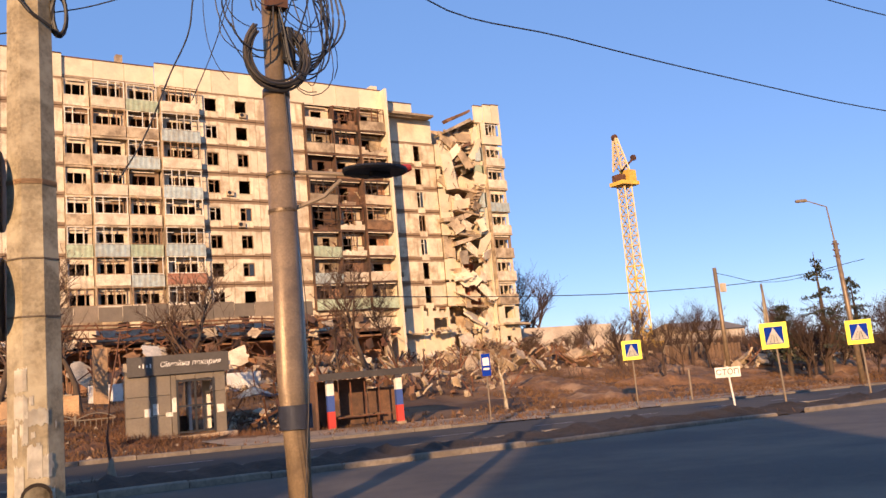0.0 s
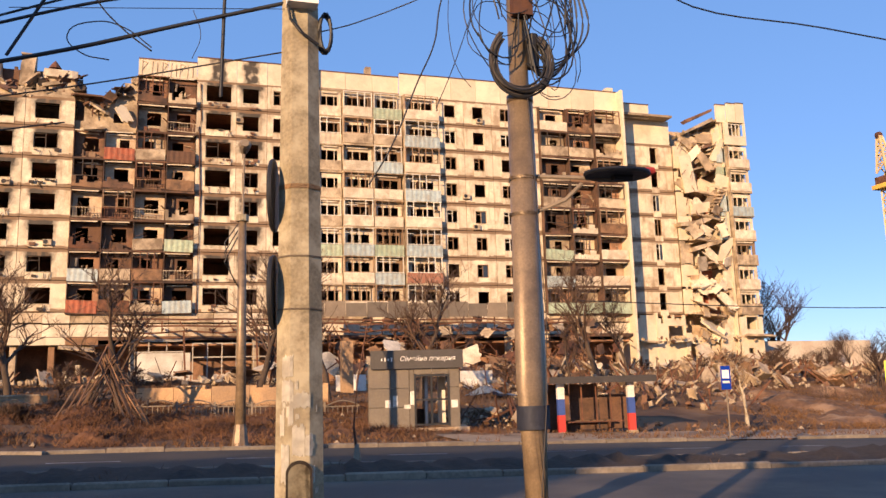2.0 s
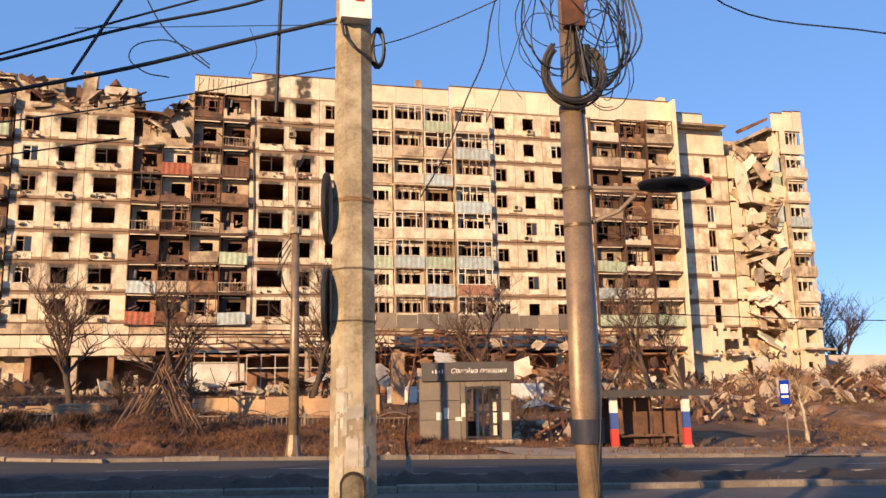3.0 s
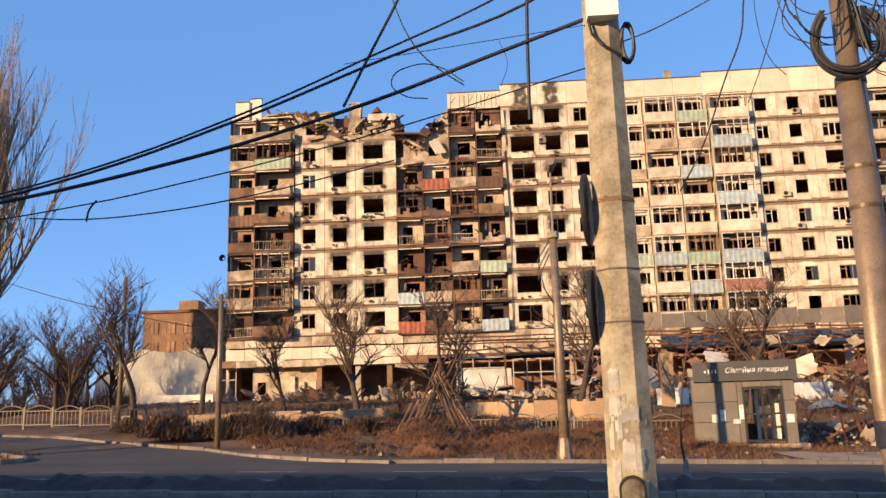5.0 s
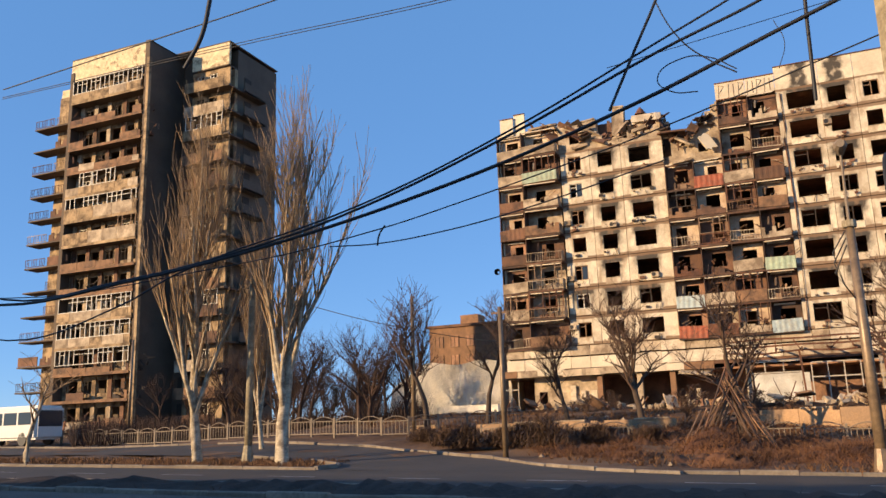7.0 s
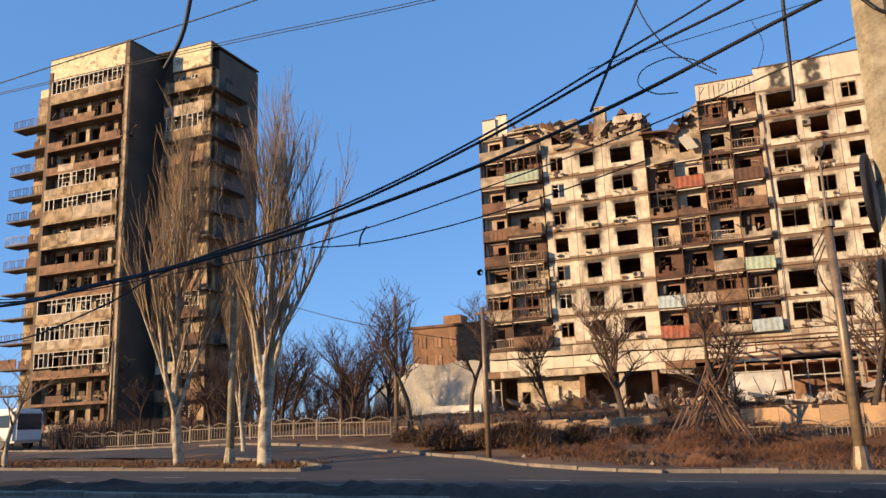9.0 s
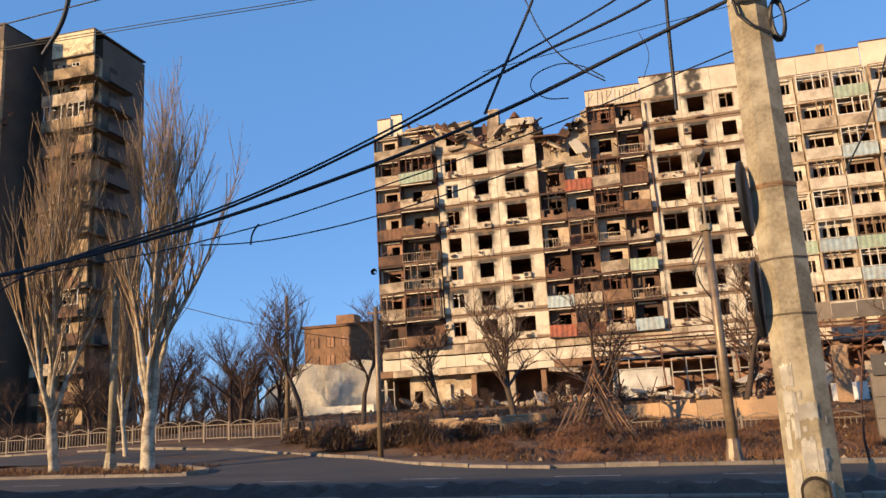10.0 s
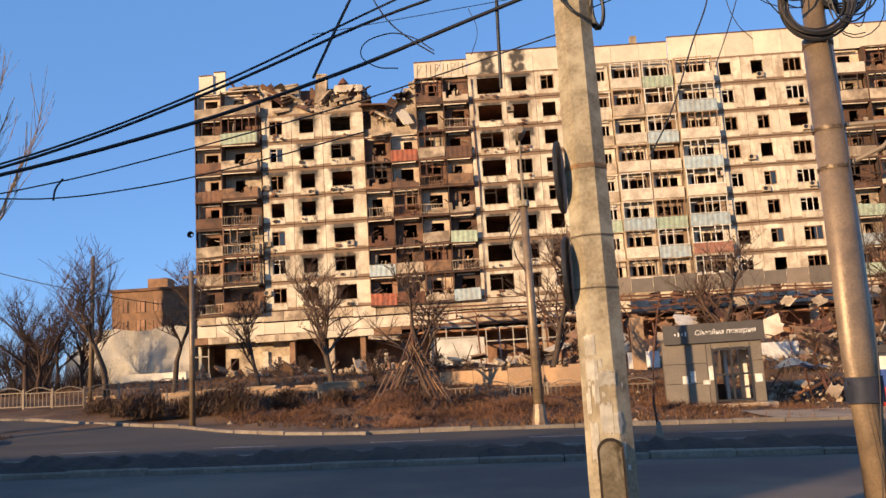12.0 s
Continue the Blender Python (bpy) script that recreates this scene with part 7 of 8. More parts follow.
YW = 6.4
wire([(0.8, 6.3, 4.63), (0.0, YW, 4.4), (-1.1, YW, 4.02), (-2.7, YW, 3.6), (-4.7, YW, 3.25), (-6.4, YW, 3.08), (-8.1, YW, 3.0), (-11, YW, 3.6), (-13.5, 6.1, 5.0)], 0.016)
wire([(0.78, 6.3, 5.1), (0.2, YW, 4.8), (-0.9, YW, 4.42), (-2.2, YW, 3.93), (-3.6, YW, 3.5), (-4.7, YW, 3.28), (-6.4, YW, 3.1), (-8.1, YW, 3.06), (-13.5, 6.1, 5.2)], 0.012)
wire([(0.78, 6.3, 5.25), (-0.1, YW, 4.84), (-0.9, YW, 4.5), (-2.2, YW, 3.97), (-3.6, YW, 3.53), (-5.7, YW, 3.1), (-6.4, YW, 2.85), (-8.0, YW, 2.6), (-13.5, 6.1, 4.4)], 0.009)
wire([(0.7, 6.35, 4.2), (-1.0, YW + 0.1, 3.8), (-2.0, YW + 0.1, 3.58), (-2.6, YW + 0.1, 3.46), (-3.5, YW + 0.1, 3.3), (-5, YW + 0.1, 3.15), (-9, YW + 0.1, 3.2), (-13.5, 6.1, 4.6)], 0.006)
wire([(-0.9, YW + 0.1, 3.55), (-2.2, YW + 0.1, 3.29), (-2.9, YW + 0.1, 3.2), (-3.5, YW + 0.1, 3.17), (-4.0, YW + 0.1, 3.2)], 0.006, "thin drooping broken cable")
wire([(-3.42, YW + 0.1, 3.33), (-3.48, YW + 0.1, 3.25), (-3.5, YW + 0.1, 3.15)], 0.008, "short cable tail hanging from the bundle")
wire([(-8.4, YW, 5.6), (-6.2, YW, 5.72), (-4.4, YW, 5.82), (2, YW, 6.4)], 0.007)
wire([(-8.4, YW, 5.48), (-4.8, YW, 5.4), (-2.6, YW, 5.33), (2, YW, 5.4)], 0.004)
wire([(-8.4, YW, 5.5), (-4.8, YW, 5.43), (-2.6, YW, 5.36), (2, YW, 5.45)], 0.004)
wire([(0.28, YW, 5.6), (0.24, YW, 4.7), (0.22, YW, 3.8)], 0.016, "thick cut cable end hanging down")
wire([(-5.3, YW, 6.6), (-5.4, YW, 6.0), (-5.5, YW, 5.6), (-5.7, YW, 5.3)], 0.024, "thick cut cable end hanging down")
wire([(-0.6, YW, 5.5), (-0.8, YW, 5.0), (-1.1, YW, 4.4), (-1.3, YW, 4.0)], 0.012, "slack cable crossing the bundle")
wire([(-1.0, YW, 5.4), (-0.9, YW, 5.0), (-0.7, YW, 4.5), (-0.5, YW, 4.28), (-0.3, YW, 4.13)], 0.006, "curled thin cable end hanging loose")
wire([(-0.3, YW, 4.16), (-0.5, YW, 4.3), (-0.7, YW, 4.33), (-0.9, YW, 4.2), (-0.8, YW, 4.07), (-0.6, YW, 4.03)], 0.005, "curled thin cable end hanging loose")
wire([(0.0, YW, 4.5), (0.06, YW, 4.3), (0.0, YW, 4.1)], 0.003, "curled thin cable end hanging loose")
wire([(0.9, 6.3, 4.35), (1.3, 6.3, 4.5), (2.4, 5.75, 4.9)], 0.005)
wire([(0.75, 6.3, 4.55), (-1.2, 5.9, 4.15)], 0.003)
wire([(2.5, 5.6, 7.0), (6.1, 9, 6.62), (8.6, 9, 6.44), (12.6, 9, 6.26), (17.6, 9, 6.16), (40, 9, 7)], 0.011)
wire([(8, 6, 6.2), (10.9, 6, 6.1), (14, 6, 6.2), (30, 6, 7)], 0.008)
wire([(4.1, 12, 8.6), (3.8, 12, 7.6), (3.7, 12, 7.0), (3.4, 12, 6.3), (2.95, 12, 5.2), (2.6, 12, 4.6)], 0.013, "slack cable hanging across the street")
wire([(4.7, 12, 8.5), (4.4, 12, 7.7), (4.0, 12, 6.6), (3.7, 12, 5.9)], 0.008, "slack cable hanging across the street")
wire([(4.0, 12, 8.2), (3.95, 12, 7.2), (4.1, 12, 6.55), (4.3, 12, 6.3)], 0.006, "slack cable hanging across the street")
wire([(20, 40, 6.0), (33.5, 40, 5.7), (43, 40, 5.75), (59.2, 40, 6.6), (70, 40, 8.0)], 0.03, "cable strung between far poles")
wire([(47, 37.4, 6.6), (57, 40, 6.2), (66, 40, 7.2)], 0.02, "cable strung between far poles")
wire([(-34, 45, 11.5), (-28.1, 45, 9.4), (-22.5, 45, 7.75), (-16, 45, 6.4), (-11.5, 32.6, 6.2)], 0.025, "cable strung between far poles")
# the next pole of the line, outside the view
round_pole("street_lamp", "tall steel street lamp pole along the pavement", -13.6, 6.0, 9.0, 0.17, 0.12, M_POLES)


# ---- crane ----
crane = thing("tower_crane", "tower crane with yellow lower mast and cab against the sky", "crane", pose(79.6, 76, gz(79.6, 76), 0, 0, 0))


def lattice(name, z0, z1, w0, w1, n, material, cx0=0.0, cx1=0.0):
    bm = bmesh.new()
    q = []
    for k in range(n + 1):
        u = k / n
        w, z, c = (w0 + (w1 - w0) * u) / 2, z0 + (z1 - z0) * u, cx0 + (cx1 - cx0) * u
        q.append([Vector((c - w, -w, z)), Vector((c + w, -w, z)), Vector((c + w, w, z)), Vector((c - w, w, z))])
    for a, b in zip(q, q[1:]):
        for i in range(4):
            beam(bm, a[i], b[i], 0.17)
            beam(bm, a[i], b[(i + 1) % 4], 0.12)
            beam(bm, b[i], b[(i + 1) % 4], 0.12)
    return part(name, bm, material, crane)


lattice("lower_mast", 0, 11.5, 1.7, 1.5, 7, M_CRANE)
lattice("mast", 11.5, 22.2, 1.4, 1.3, 8, M_CRANEW)
lattice("peak", 24.2, 28.6, 1.5, 0.4, 4, M_CRANEW, -0.2, -0.7)
for boxes, name, m in ((((-1.5, 1.6, -1.2, 1.2, 22.2, 22.7),), "slewing_ring", M_CRANE), (((0.2, 1.6, -0.8, 0.8, 22.7, 24.3),), "cab", M_CRANE), (((-1.4, -0.3, -0.7, 0.7, 22.7, 23.6),), "winch", M_RUST), (((-1.8, 1.8, -1.8, 1.8, -1, 1.6),), "base", M_CRANE)):
    bm = bmesh.new()
    for b in boxes:
        box(bm, *b)
    part(name, bm, m, crane)
bm = bmesh.new()
beam(bm, (-0.2, 0, 24.2), (2.4, 0, 26.2), 0.22)
tube(bm, [(2.3, -0.2, 26.2), (2.3, 0.2, 26.2)], [0.4, 0.4], 10)
part("strut", bm, M_RUST, crane)
bm = bmesh.new()
tube(bm, [(-0.75, -0.2, 28.7), (-0.75, 0.2, 28.7)], [0.45, 0.45], 10)
part("sheave", bm, M_RUST, crane)

# ---- right-hand waste ground ----
def wall_thing(name, label, material, boxes, cat="wall"):
    bm = bmesh.new()
    for b in boxes:
        box(bm, *b)
    return tagged(part(name, bm, material), label, cat)


wall_thing("yard_wall", "long pale rendered yard wall beside the ruin", M_WALLR, [(62.6, 80, 82, 82.4, -2, 6.1)])
wall_thing("yard_wall", "lower pink-grey wall behind the crane", M_WALLR, [(82.3, 100, 84, 84.4, -2, 4.6)])
wall_thing("site_fence", "grey sheet site fence round the crane", M_FENCE, [(60, 66, 55, 55.1, -0.5, 2.2)], "fence")
hs = thing("small_house", "small pale house half hidden by bare trees", "house")
bm = bmesh.new()
box(bm, 82, 92, 70, 78, -2, 3.9)
part("wall", bm, M_WALLR, hs)
bm = bmesh.new()
v = [bm.verts.new(p) for p in ((81.6, 69.6, 3.9), (92.4, 69.6, 3.9), (92.4, 78.4, 3.9), (81.6, 78.4, 3.9), (81.6, 74, 5.2), (92.4, 74, 5.2))]
for f in ((0, 1, 5, 4), (2, 3, 4, 5), (0, 4, 3), (1, 2, 5), (0, 3, 2, 1)):
    bm.faces.new([v[i] for i in f])
part("roof", bm, M_FENCE, hs)
for k in range(3):
    bm = bmesh.new()
    box(bm, 83.4 + 3 * k, 84.7 + 3 * k, 69.93, 70, 1.2, 2.8)
    part("window", bm, M_INNER, hs)
for k in range(22):
    x = 50.5 + k * 0.42
    bm = bmesh.new()
    box(bm, x, x + 0.3, 46.0, 46.06, gz(x, 46) - 0.1, gz(x, 46) + 1.6 + 0.1 * math.sin(k * 3))
    if k == 0:
        pf = thing("picket_fence", "brown weathered picket fence on the waste ground", "fence")
    part("picket", bm, M_PLANK, pf)

# ---- rubble ----
def heap(label, cx, cy, rx, ry, h, n, seed, smin=0.25, smax=1.0, slabs=8, group="rubble heaps"):
    r = random.Random(seed)
    t = thing("rubble_heap", label, "rubble", group=group)
    bm = bmesh.new()
    g = 16
    grid = []
    for j in range(g + 1):
        row = []
        for i in range(g + 1):
            u, w = i / g * 2 - 1, j / g * 2 - 1
            x, y = cx + u * rx, cy + w * ry
            d = max(0, 1 - (u * u + w * w))
            row.append(bm.verts.new((x, y, gz(x, y) - 0.3 + h * d * (0.75 + 0.5 * noise.noise((x * 0.5, y * 0.5, seed))))))
        grid.append(row)
    for j in range(g):
        for i in range(g):
            bm.faces.new((grid[j][i], grid[j][i + 1], grid[j + 1][i + 1], grid[j + 1][i]))
    part("mound", bm, M_DIRT, t)
    for k in range(n):
        a, q = r.uniform(0, 6.283), math.sqrt(r.random())
        x, y = cx + rx * q * math.cos(a), cy + ry * q * math.sin(a)
        s = r.uniform(smin, smax)
        ob = part("broken_piece", CHUNKS[r.randrange(9)], None, t, at=pose(x, y, gz(x, y) + h * max(0, 1 - q * q) * 0.8, r.uniform(0, 360), r.uniform(0, 360), r.uniform(0, 360)))
        ob.scale = (s * r.uniform(0.6, 1.5), s, s * r.uniform(0.5, 1))
    for k in range(slabs):
        a, q = r.uniform(0, 6.283), math.sqrt(r.random()) * 0.85
        x, y = cx + rx * q * math.cos(a), cy + ry * q * math.sin(a)
        part("broken_slab", slab_chunk(*(((1.5, 1.0, 0.14) if smax > 0.55 else (0.8, 0.5, 0.1))), r.choice((M_CONC, M_PBROWN, M_DIRTY, M_CONC)), r.randrange(12)), None, t, at=pose(x, y, gz(x, y) + h * max(0, 1 - q * q) * 0.8 + 0.3, r.uniform(-60, 60), r.uniform(-60, 60), r.uniform(0, 360)))
    bm = bmesh.new()
    for k in range(n // 3):
        a, q = r.uniform(0, 6.283), math.sqrt(r.random())
        x, y = cx + rx * q * math.cos(a), cy + ry * q * math.sin(a)
        p = Vector((x, y, gz(x, y) + h * max(0, 1 - q * q) * 0.8))
        beam(bm, p, p + Vector((r.uniform(-1.2, 1.2), r.uniform(-1, 1), r.uniform(0.1, 1.5))), r.choice((0.04, 0.06, 0.1)))
    tagged(part("bent_steel", bm, M_RUST, t, "bent rusty bars"), kind="stuff")
    return t


heap("high heap of broken concrete under the collapsed end", 54, 74.5, 9, 5, 2.8, 240, 1, 0.2, 0.8, 44)
heap("broken concrete and panels before the ruin", 46, 68, 10, 6, 1.1, 200, 2, 0.18, 0.6, 34)
heap("scattered slabs on the waste ground", 52, 58, 9, 6, 0.7, 110, 3, 0.18, 0.6, 18)
heap("debris before the shops beside the kiosk", 26, 60, 12, 8, 1.4, 180, 4, 0.15, 0.6, 24)
heap("debris heap behind the kiosk", 15, 56, 7, 6, 1.0, 100, 5, 0.15, 0.55, 12)
heap("wood and metal debris by the far road", 60, 41, 9, 3, 1.4, 60, 6, 0.3, 0.9, 12)
heap("rubble along the foot of the shop terrace", -2, 66, 12, 4, 1.0, 70, 7, 0.2, 0.7, 8)
heap("rubble on the shop forecourt", -17, 68, 9, 4, 1.0, 50, 8, 0.2, 0.7, 6)
heap("broken panels and brick rubble behind the bus shelter", 27, 45, 8, 5.5, 0.8, 130, 10, 0.12, 0.5, 26)
heap("broken slabs and twisted sheets on the trodden ground", 43, 52, 8, 5, 1.0, 120, 11, 0.15, 0.6, 30)
heap("rubble and wood scraps beyond the kiosk", 21, 49, 4, 3, 0.6, 70, 12, 0.1, 0.4, 14)
heap("pale rubble and plaster at the foot of the tower", -66, 62.5, 9, 2.6, 0.8, 110, 13, 0.15, 0.5, 14)
heap("small rubble beside the kiosk", 13.0, 34.5, 2.2, 1.6, 0.4, 40, 9, 0.1, 0.3, 2)

wall_thing("fallen_panel", "white fallen wall panel behind the kiosk", M_WHITE, [(9.0, 10.9, 52, 52.2, 0.6, 2.6)], "panel")
wall_thing("fallen_panel", "white fallen wall panel beside the tarpaulin", M_WHITE, [(17.2, 19.4, 52, 52.2, 0.6, 2.7)], "panel")
wall_thing("ochre_column", "short ochre masonry column among the wreckage", M_ORANGE, [(9.0, 9.7, 50, 50.6, 0.6, 4.6)], "column")
bm = bmesh.new()
g = [[bm.verts.new((15.4 + 0.26 * i, 44.6 + 0.25 * j, gz(16, 45) + 0.25 + 0.55 * math.exp(-((i - 4) ** 2 + (j - 3) ** 2) / 9) + 0.2 * noise.noise((i * 0.7, j * 0.7, 2)))) for i in range(12)] for j in range(8)]
for j in range(7):
    for i in range(11):
        bm.faces.new((g[j][i], g[j][i + 1], g[j + 1][i + 1], g[j + 1][i]))
bmesh.ops.solidify(bm, geom=bm.faces[:], thickness=0.04)
tagged(part("tarpaulin", bm, M_BLUETARP), "crumpled blue-grey tarpaulin on the debris", "tarpaulin")
# market frame behind the kiosk
stall = thing("wrecked_stall", "collapsed stall of rusty posts and torn roof sheets", "stall")
for k in range(16):
    x = 4 + k * 1.8
    bm = bmesh.new()
    beam(bm, (x, 62, gz(x, 62) - 0.1), (x + rs.uniform(-0.5, 0.5), 62 + rs.uniform(-0.5, 0.5), 4.4 + rs.uniform(-1.2, 0.8)), 0.12)
    part("post", bm, M_RUST if k % 3 else M_BRICKB, stall)
for k in range(18):
    part("torn_sheet", slab_chunk(2.2, 1.5, 0.03, rs.choice((M_PBROWN, M_DIRTY, M_RUST, M_PCREAM, M_BURNT)), k % 7), None, stall, "", pose(4 + k * 1.6, 62 + rs.uniform(-1, 1), rs.uniform(2.6, 4.8), rs.uniform(-30, 80), rs.uniform(-35, 35), rs.uniform(-30, 30)))
for k in range(24):
    bm = bmesh.new()
    x = rs.uniform(3, 32)
    z = rs.uniform(2, 4.8)
    beam(bm, (x, 62 + rs.uniform(-1, 1), z), (x + rs.uniform(-2.5, 2.5), 62 + rs.uniform(-1, 1), z + rs.uniform(-1.6, 0.6)), 0.08)
    part("bent_bar", bm, M_RUST, stall)

# ---- stacked lumber ----
tepee = thing("lumber_stack", "A-shaped stack of old boards and frames leaning together on the bank", "lumber")
rl = random.Random(8)
APEX = Vector((-3.1, 37.1, 3.75))


def lean_board(foot, head, w, h, material):
    bm = bmesh.new()
    beam(bm, foot, head, w, h)
    part("board", bm, material, tepee)


# parallel reddish planks on one side
for k in range(7):
    u = k / 6
    x, y = -5.0 + 1.25 * u, 35.6 + 0.9 * u
    lean_board((x, y, gz(x, y) - 0.05), (x + 0.85 + 0.2 * u, y + 0.55, gz(x, y) + 1.55 + 0.5 * u), 0.1, 0.05, M_BRICKB if k % 2 else M_PLANK)
# long boards of both legs, meeting at the top
for k in range(21):
    left = k % 3 == 0 or k > 17
    x = rl.uniform(-4.9, -3.9) if left else rl.uniform(-2.5, -0.7)
    y = rl.uniform(35.2, 37.8)
    over = rl.uniform(-0.5, 0.25)
    head = APEX + Vector(((-over if left else over) * 0.5 + (0.25 if left else -0.15) * rl.random(), rl.uniform(-0.5, 0.4), over - 0.25))
    lean_board((x, y, gz(x, y) - 0.05), head, rl.uniform(0.05, 0.11), rl.uniform(0.03, 0.06), rl.choice((M_PLANK, M_BURNT, M_PLANK, M_CHAR, M_BRICKB)))
# rungs between the boards of the right leg
for k in range(9):
    u = 0.15 + k * 0.085
    c = Vector((-1.2, 35.0, 0.35)).lerp(APEX, u)
    d = Vector((-2.0, 37.4, 0.5)).lerp(APEX, u)
    lean_board(c, d, 0.07, 0.04, rl.choice((M_PLANK, M_BURNT)))
# scrap wood heaped between the legs
for k in range(44):
    x, y = -2.75 + rl.gauss(0, 0.55), 37.2 + rl.uniform(-0.5, 0.6)
    z = gz(x, y) + rl.uniform(0.1, 1.9)
    lean_board((x, y, z), (x + rl.uniform(-0.7, 0.7), y + rl.uniform(-0.4, 0.4), max(gz(x, y), z + rl.uniform(-0.7, 0.7))), rl.uniform(0.03, 0.09), 0.035, rl.choice((M_PLANK, M_RUST, M_BURNT, M_DARKF)))

# ---- hedge clumps, dead grass, leaves and stones on the bank ----
def clump(x, y, r, h, label, n=3200):
    q = random.Random(int(x * 10))
    t = thing("dry_bush", label, "bush", pose(x, y, gz(x, y)), "dry bushes on the bank")
    bm = bmesh.new()
    for k in range(n):
        a, e, d = q.uniform(0, 6.283), q.uniform(0.02, 1.5), q.uniform(0.15, 1.0)
        c = Vector((r * d * math.cos(a) * math.cos(e), 0.8 * r * d * math.sin(a) * math.cos(e), h * d * math.sin(e)))
        v = Vector((q.uniform(-1, 1), q.uniform(-1, 1), q.uniform(-0.2, 1))).normalized() * q.uniform(0.2, 0.5)
        s = v.cross(Vector((0.3, 0.2, 1))).normalized() * 0.022
        bm.faces.new([bm.verts.new(p) for p in (c - s, c + s, c + v)])
    part("foliage", bm, M_TWIG, t)


for x, y, r, h in ((-14.6, 36.0, 1.1, 1.0), (-13.0, 36.6, 1.0, 0.8), (-10.9, 36.0, 1.7, 1.35), (-12.0, 36.6, 1.2, 1.0), (-16.0, 37.2, 1.0, 0.7), (-9.0, 37.8, 1.2, 0.8), (-6.8, 38.5, 1.0, 0.6), (-18.0, 39.0, 1.0, 0.6)):
    clump(x, y, r, h, "low dry brown bush on the bank")


def scatter(name, label, n, seed, area, make, material):
    q = random.Random(seed)
    v, f = [], []
    for _ in range(n):
        x, y = area(q)
        make(q, x, y, v, f)
    me = bpy.data.meshes.new(name)
    me.from_pydata(v, [], f)
    me.materials.append(material)
    return tagged(new(name, me), label, name.replace("_", " "), kind="stuff")


def tuft(q, x, y, v, f):
    z = gz(x, y)
    for _ in range(5):
        a = q.uniform(0, 6.283)
        w, h = 0.028, q.uniform(0.05, 0.24)
        b = len(v)
        dx, dy = math.cos(a), math.sin(a)
        v.extend(((x - w * dx, y - w * dy, z - 0.05), (x + w * dx, y + w * dy, z - 0.05), (x + q.uniform(-0.2, 0.2), y + q.uniform(-0.2, 0.2), z + h)))
        f.append((b, b + 1, b + 2))


def stone(q, x, y, v, f):
    z, s = gz(x, y), q.uniform(0.03, 0.14)
    b = len(v)
    for dx, dy, dz in ((-1, -0.6, 0), (0.8, -0.9, 0), (1, 0.7, 0.1), (-0.7, 1, 0), (0.1, 0, 1)):
        v.append((x + s * dx * q.uniform(0.6, 1.3), y + s * dy * q.uniform(0.6, 1.3), z - 0.02 + s * dz))
    f.extend(((b, b + 1, b + 4), (b + 1, b + 2, b + 4), (b + 2, b + 3, b + 4), (b + 3, b, b + 4)))


def bank_area(q):
    while True:
        x, y = q.uniform(-30, 60), q.uniform(25.2, 66)
        if noise.noise((x * 0.12, y * 0.12, 9)) + q.uniform(-0.3, 0.3) > -0.05 and (x > -3.5 or y > 25 + (-3.5 - x) * 0.95 + 1.5):
            return x, y


def isle_area(q):
    return q.uniform(-60, -17), q.uniform(25, 30)


scatter("dead_grass", "dead yellow-brown grass tufts on the bank", 16000, 1, bank_area, tuft, M_GRASS)


def mound(x, y):
    """Height of the weedy soil mounds over the bank."""
    edge = min(1, max(0, (y - (27.2 + max(0, -3.5 - x) * 0.95)) / 2.5)) * min(1, max(0, (47 - y) / 5)) * min(1, max(0, (x + 26) / 3)) * min(1, max(0, (12 - x) / 6))
    h = (max(0, noise.noise((x * 0.3, y * 0.33, 3)) + 0.1) * 1.3 + 0.55 * max(0, noise.noise((x * 1.1, y * 1.1, 8))) + 0.3 * noise.noise((x * 2.3, y * 2.3, 1)) + 0.16 * noise.noise((x * 5.1, y * 5.1, 6))) * (1.0 if x < -2 else 0.6)
    return 0.8 * edge * h - 0.12


def brush(q, x, y, v, f):
    z = gz(x, y)
    for _ in range(6):
        a = q.uniform(0, 6.283)
        w, h = 0.016, q.uniform(0.08, 0.32)
        b = len(v)
        dx, dy = math.cos(a), math.sin(a)
        z2 = z + mound(x, y)
        v.extend(((x - w * dx, y - w * dy, z2 - 0.08), (x + w * dx, y + w * dy, z2 - 0.08), (x + q.uniform(-0.4, 0.4), y + q.uniform(-0.4, 0.4), z2 + h)))
        f.append((b, b + 1, b + 2))


def brush_area(q):
    while True:
        x, y = q.uniform(-20, 12), q.uniform(28, 47)
        if noise.noise((x * 0.3, y * 0.33, 3)) + q.uniform(-0.25, 0.25) > (-0.02 if x < 0 else 0.12) and y > 25 + max(0, -3.5 - x) * 0.95 + 2.5:
            return x, y


v, f = [], []
NX, NY = 240, 100
for j in range(NY + 1):
    for i in range(NX + 1):
        x, y = -26 + 38 * i / NX, 26.6 + 20.4 * j / NY
        v.append((x, y, gz(x, y) + mound(x, y)))
for j in range(NY):
    f.extend((j * (NX + 1) + i, j * (NX + 1) + i + 1, (j + 1) * (NX + 1) + i + 1, (j + 1) * (NX + 1) + i) for i in range(NX))
me = bpy.data.meshes.new("soil_mounds")
me.from_pydata(v, [], f)
me.materials.append(mat("heaped brown soil", (0.085, 0.034, 0.014), rough=0.95, scale=0.9, fine=7, var=0.6, bump=1.0, stain=(0.22, 0.10, 0.04), amount=0.75, edge=(0.48, 0.6)))
me.polygons.foreach_set("use_smooth", [True] * len(me.polygons))
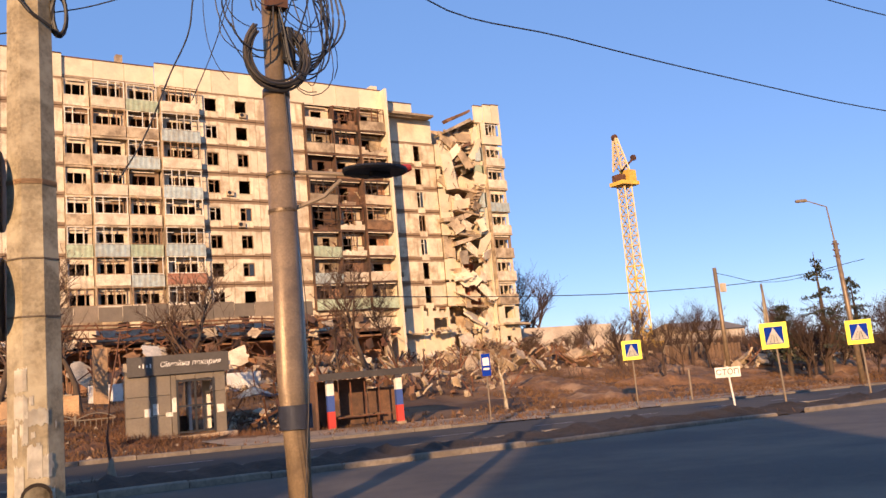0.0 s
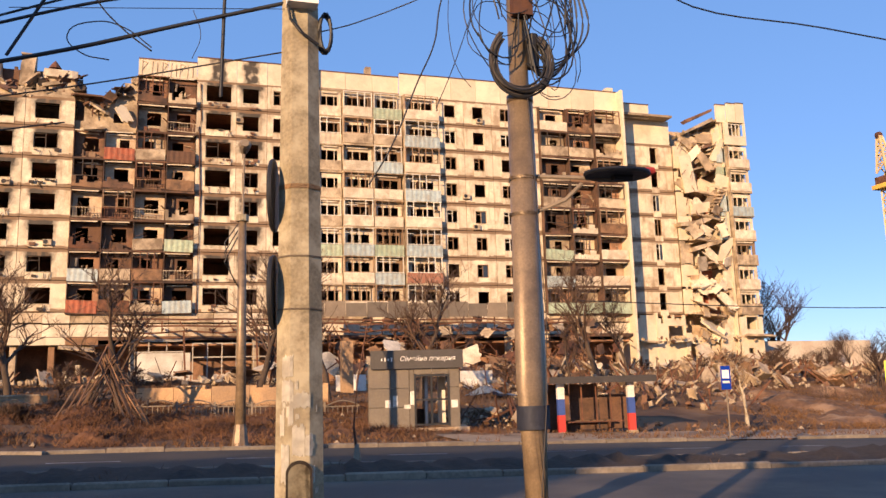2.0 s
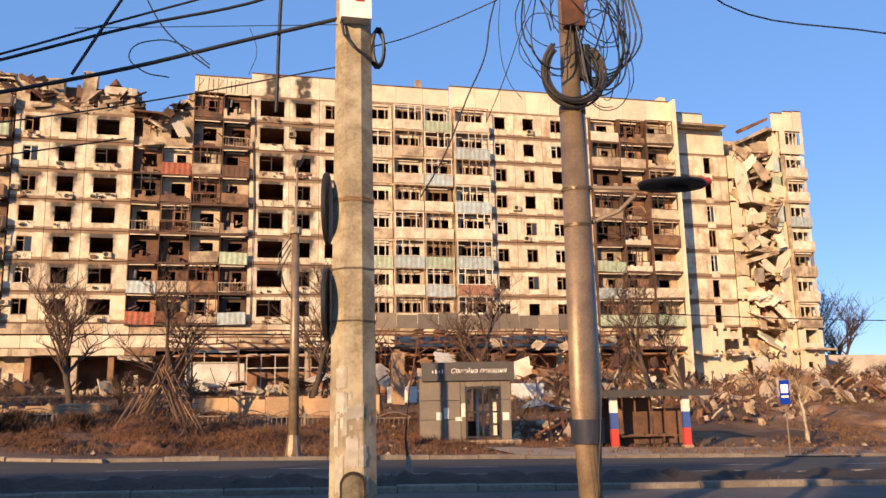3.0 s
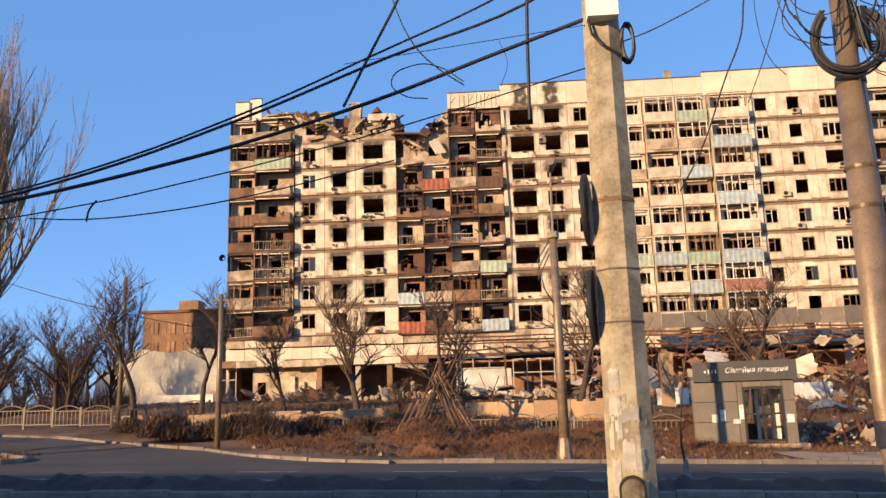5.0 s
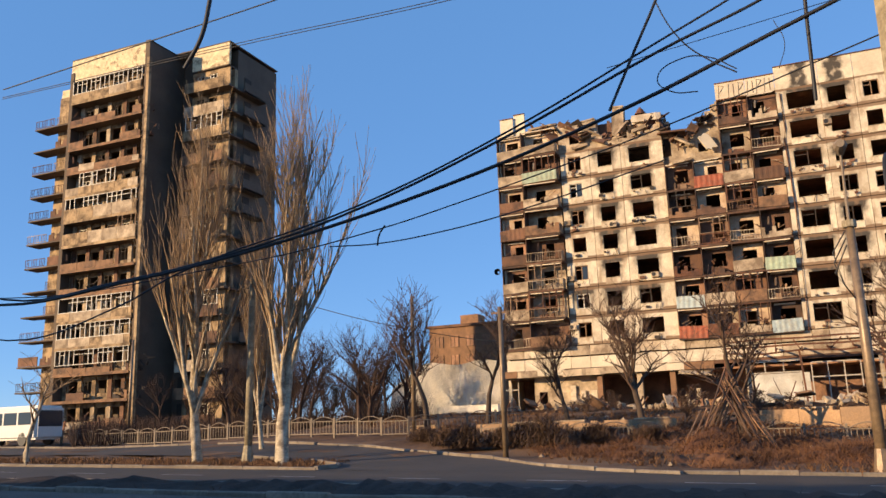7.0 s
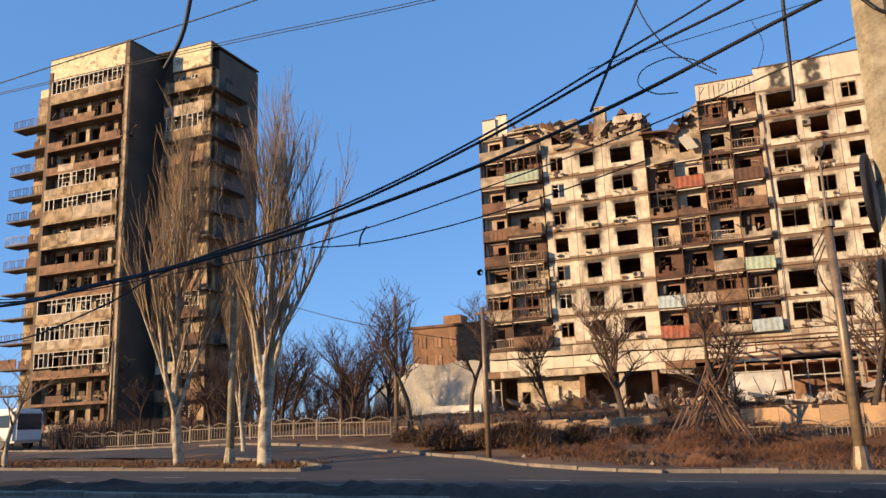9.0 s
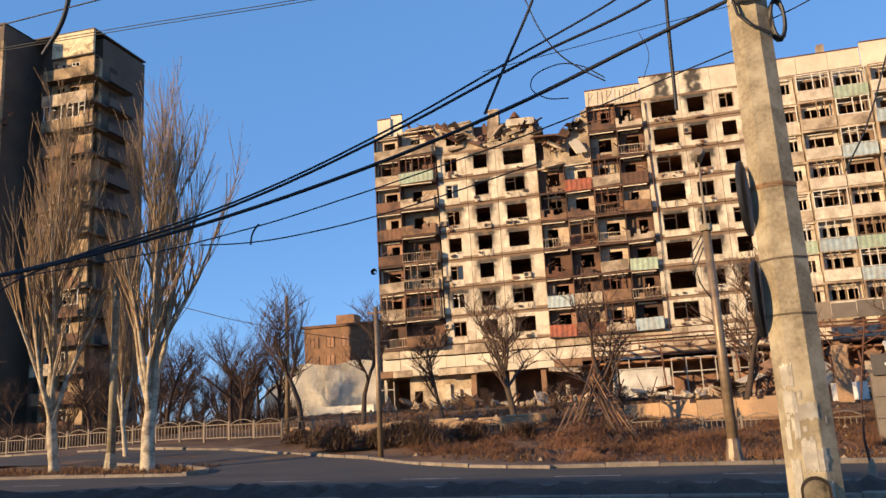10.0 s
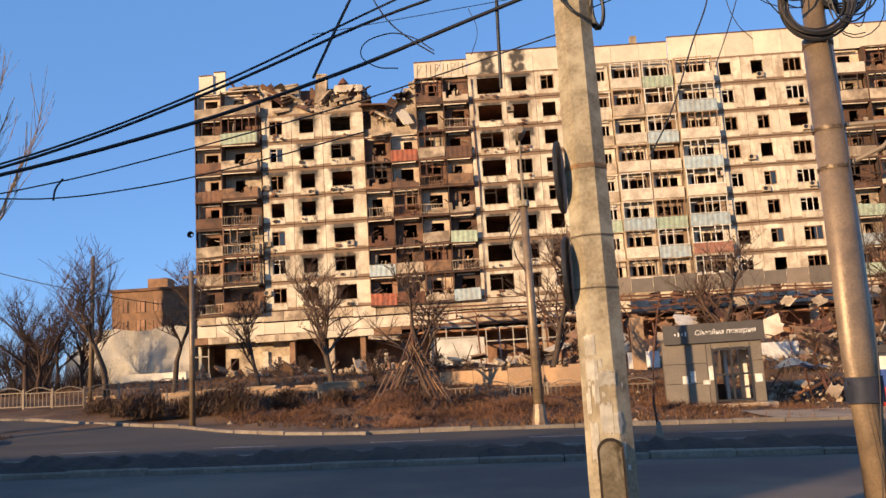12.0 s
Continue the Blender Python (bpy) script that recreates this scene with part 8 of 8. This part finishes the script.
tagged(new("soil_mounds", me), "low uneven mounds of brown soil and dead weeds", "soil", kind="structure")
v, f = [], []
NX, NY = 170, 90
for j in range(NY + 1):
    for i in range(NX + 1):
        x, y = 27 + 53 * i / NX, 31 + 27 * j / NY
        edge = min(1, (y - 31) / 2) * min(1, (58 - y) / 5) * min(1, (x - 27) / 4) * min(1, (80 - x) / 4)
        h = 0.12 + max(0, noise.noise((x * 0.22, y * 0.25, 13)) + 0.1) * 0.9 + 0.3 * noise.noise((x * 0.9, y * 0.9, 18)) + 0.16 * noise.noise((x * 2.6, y * 2.6, 11))
        v.append((x, y, gz(x, y) - 0.15 + edge * max(0.0, h)))
for j in range(NY):
    f.extend((j * (NX + 1) + i, j * (NX + 1) + i + 1, (j + 1) * (NX + 1) + i + 1, (j + 1) * (NX + 1) + i) for i in range(NX))
me = bpy.data.meshes.new("waste_soil")
me.from_pydata(v, [], f)
me.materials.append(mat("trodden brown soil", (0.19, 0.092, 0.04), rough=0.95, scale=0.5, fine=6, var=0.55, bump=1.0, stain=(0.42, 0.25, 0.13), amount=0.8, edge=(0.5, 0.62)))
me.polygons.foreach_set("use_smooth", [True] * len(me.polygons))
tagged(new("waste_soil", me), "uneven trodden brown soil of the waste ground", "soil", kind="structure")
scatter("waste_grass", "dead brown grass tufts on the waste ground", 9000, 12, lambda q: (q.uniform(28, 78), q.uniform(31, 56)), tuft, M_GRASS)
scatter("dry_brush", "tangled dry brown brush in patches on the bank", 9000, 6, brush_area, brush, mat("dry reddish brush", (0.165, 0.074, 0.032), rough=0.95, scale=0.5, var=0.55, stain=(0.09, 0.04, 0.018), amount=0.8, bump=0))
def scrub(q, x, y, v, f):
    z = gz(x, y)
    for _ in range(7):
        a, h = q.uniform(0, 6.283), q.uniform(0.5, 2.2)
        b = len(v)
        dx, dy = 0.03 * math.cos(a), 0.03 * math.sin(a)
        ex, ey = x + q.uniform(-0.9, 0.9), y + q.uniform(-0.6, 0.6)
        v.extend(((x - dx, y - dy, z - 0.1), (x + dx, y + dy, z - 0.1), (ex, ey, z + h)))
        f.append((b, b + 1, b + 2))


def polar(q, a0, a1, r0, r1):
    a, r = radians(q.uniform(a0, a1)), q.uniform(r0, r1)
    return r * math.sin(a), r * math.cos(a)


def low_scrub(q, x, y, v, f):
    z = gz(x, y)
    for _ in range(6):
        a, h = q.uniform(0, 6.283), q.uniform(0.2, 1.3)
        b = len(v)
        dx, dy = 0.016 * math.cos(a), 0.016 * math.sin(a)
        v.extend(((x - dx, y - dy, z - 0.1), (x + dx, y + dy, z - 0.1), (x + q.uniform(-0.7, 0.7), y + q.uniform(-0.4, 0.4), z + h)))
        f.append((b, b + 1, b + 2))


scatter("dry_scrub", "dry leafless brush among the rubble", 2600, 33, lambda q: (q.uniform(14, 56), q.uniform(42, 72)), low_scrub, M_TWIG)
scatter("far_scrub", "leafless brown scrub behind the park fence", 3600, 31, lambda q: polar(q, -47, -24.5, 62, 118), scrub, M_FAR)
scatter("waste_scrub", "leafless brown scrub beyond the waste ground", 1800, 32, lambda q: polar(q, 46, 66, 84, 118), scrub, M_FAR)
scatter("island_grass", "dead grass tufts under the poplars", 5000, 2, isle_area, tuft, M_GRASS)
scatter("median_weeds", "dark weeds and dirt along the median", 260, 3, lambda q: (q.uniform(-40, 40), q.uniform(15.4, 17.9)), tuft, M_TWIG)
scatter("loose_stones", "loose stones and brick bits on the bank", 800, 4, bank_area, stone, M_CONC)
scatter("roadside_stones", "small rubble scattered along the kerbs", 200, 5, lambda q: (q.uniform(5, 40), q.choice((q.uniform(15.3, 18), q.uniform(24.8, 27), q.uniform(30, 33)))), stone, M_BRICKB)
# low ridge of dark soil along the median
v, f = [], []
for i, x in enumerate(span(-60, 45, 520)):
    for j, (y, h) in enumerate(((15.2, 0.06), (15.8, 0.16), (16.6, 0.26), (17.4, 0.16), (18.0, 0.05))):
        v.append((x, y, gz(x, y) + h * max(0.1, 0.75 + 0.8 * noise.noise((x * 0.6, y, 4)) + 0.8 * noise.noise((x * 2.1, y * 2, 7)) + 0.5 * noise.noise((x * 4.7, y * 4, 9)))))
    if i:
        f.extend(((i - 1) * 5 + j, (i - 1) * 5 + j + 1, i * 5 + j + 1, i * 5 + j) for j in range(4))
me = bpy.data.meshes.new("median")
me.from_pydata(v, [], f)
me.materials.append(mat("dark damp soil", (0.034, 0.02, 0.012), rough=0.95, scale=1.5, fine=9, var=0.5, bump=0.8))
me.polygons.foreach_set("use_smooth", [True] * len(me.polygons))
tagged(new("median", me), "low ridge of dark soil between the carriageways", "median", kind="structure")

# plain blocks of the street behind the camera, whose shade lies on the road
for x0, x1, tall, lab in ((-21.2, -13.5, 11.4, "plain house across the street"), (-53.0, -26.4, 13.6, "plain long house across the street")):
    bm = bmesh.new()
    box(bm, x0, x1, -21, -20, -1, tall)
    tagged(part("street_wall", bm, M_PLAIN), lab, "wall", kind="structure")
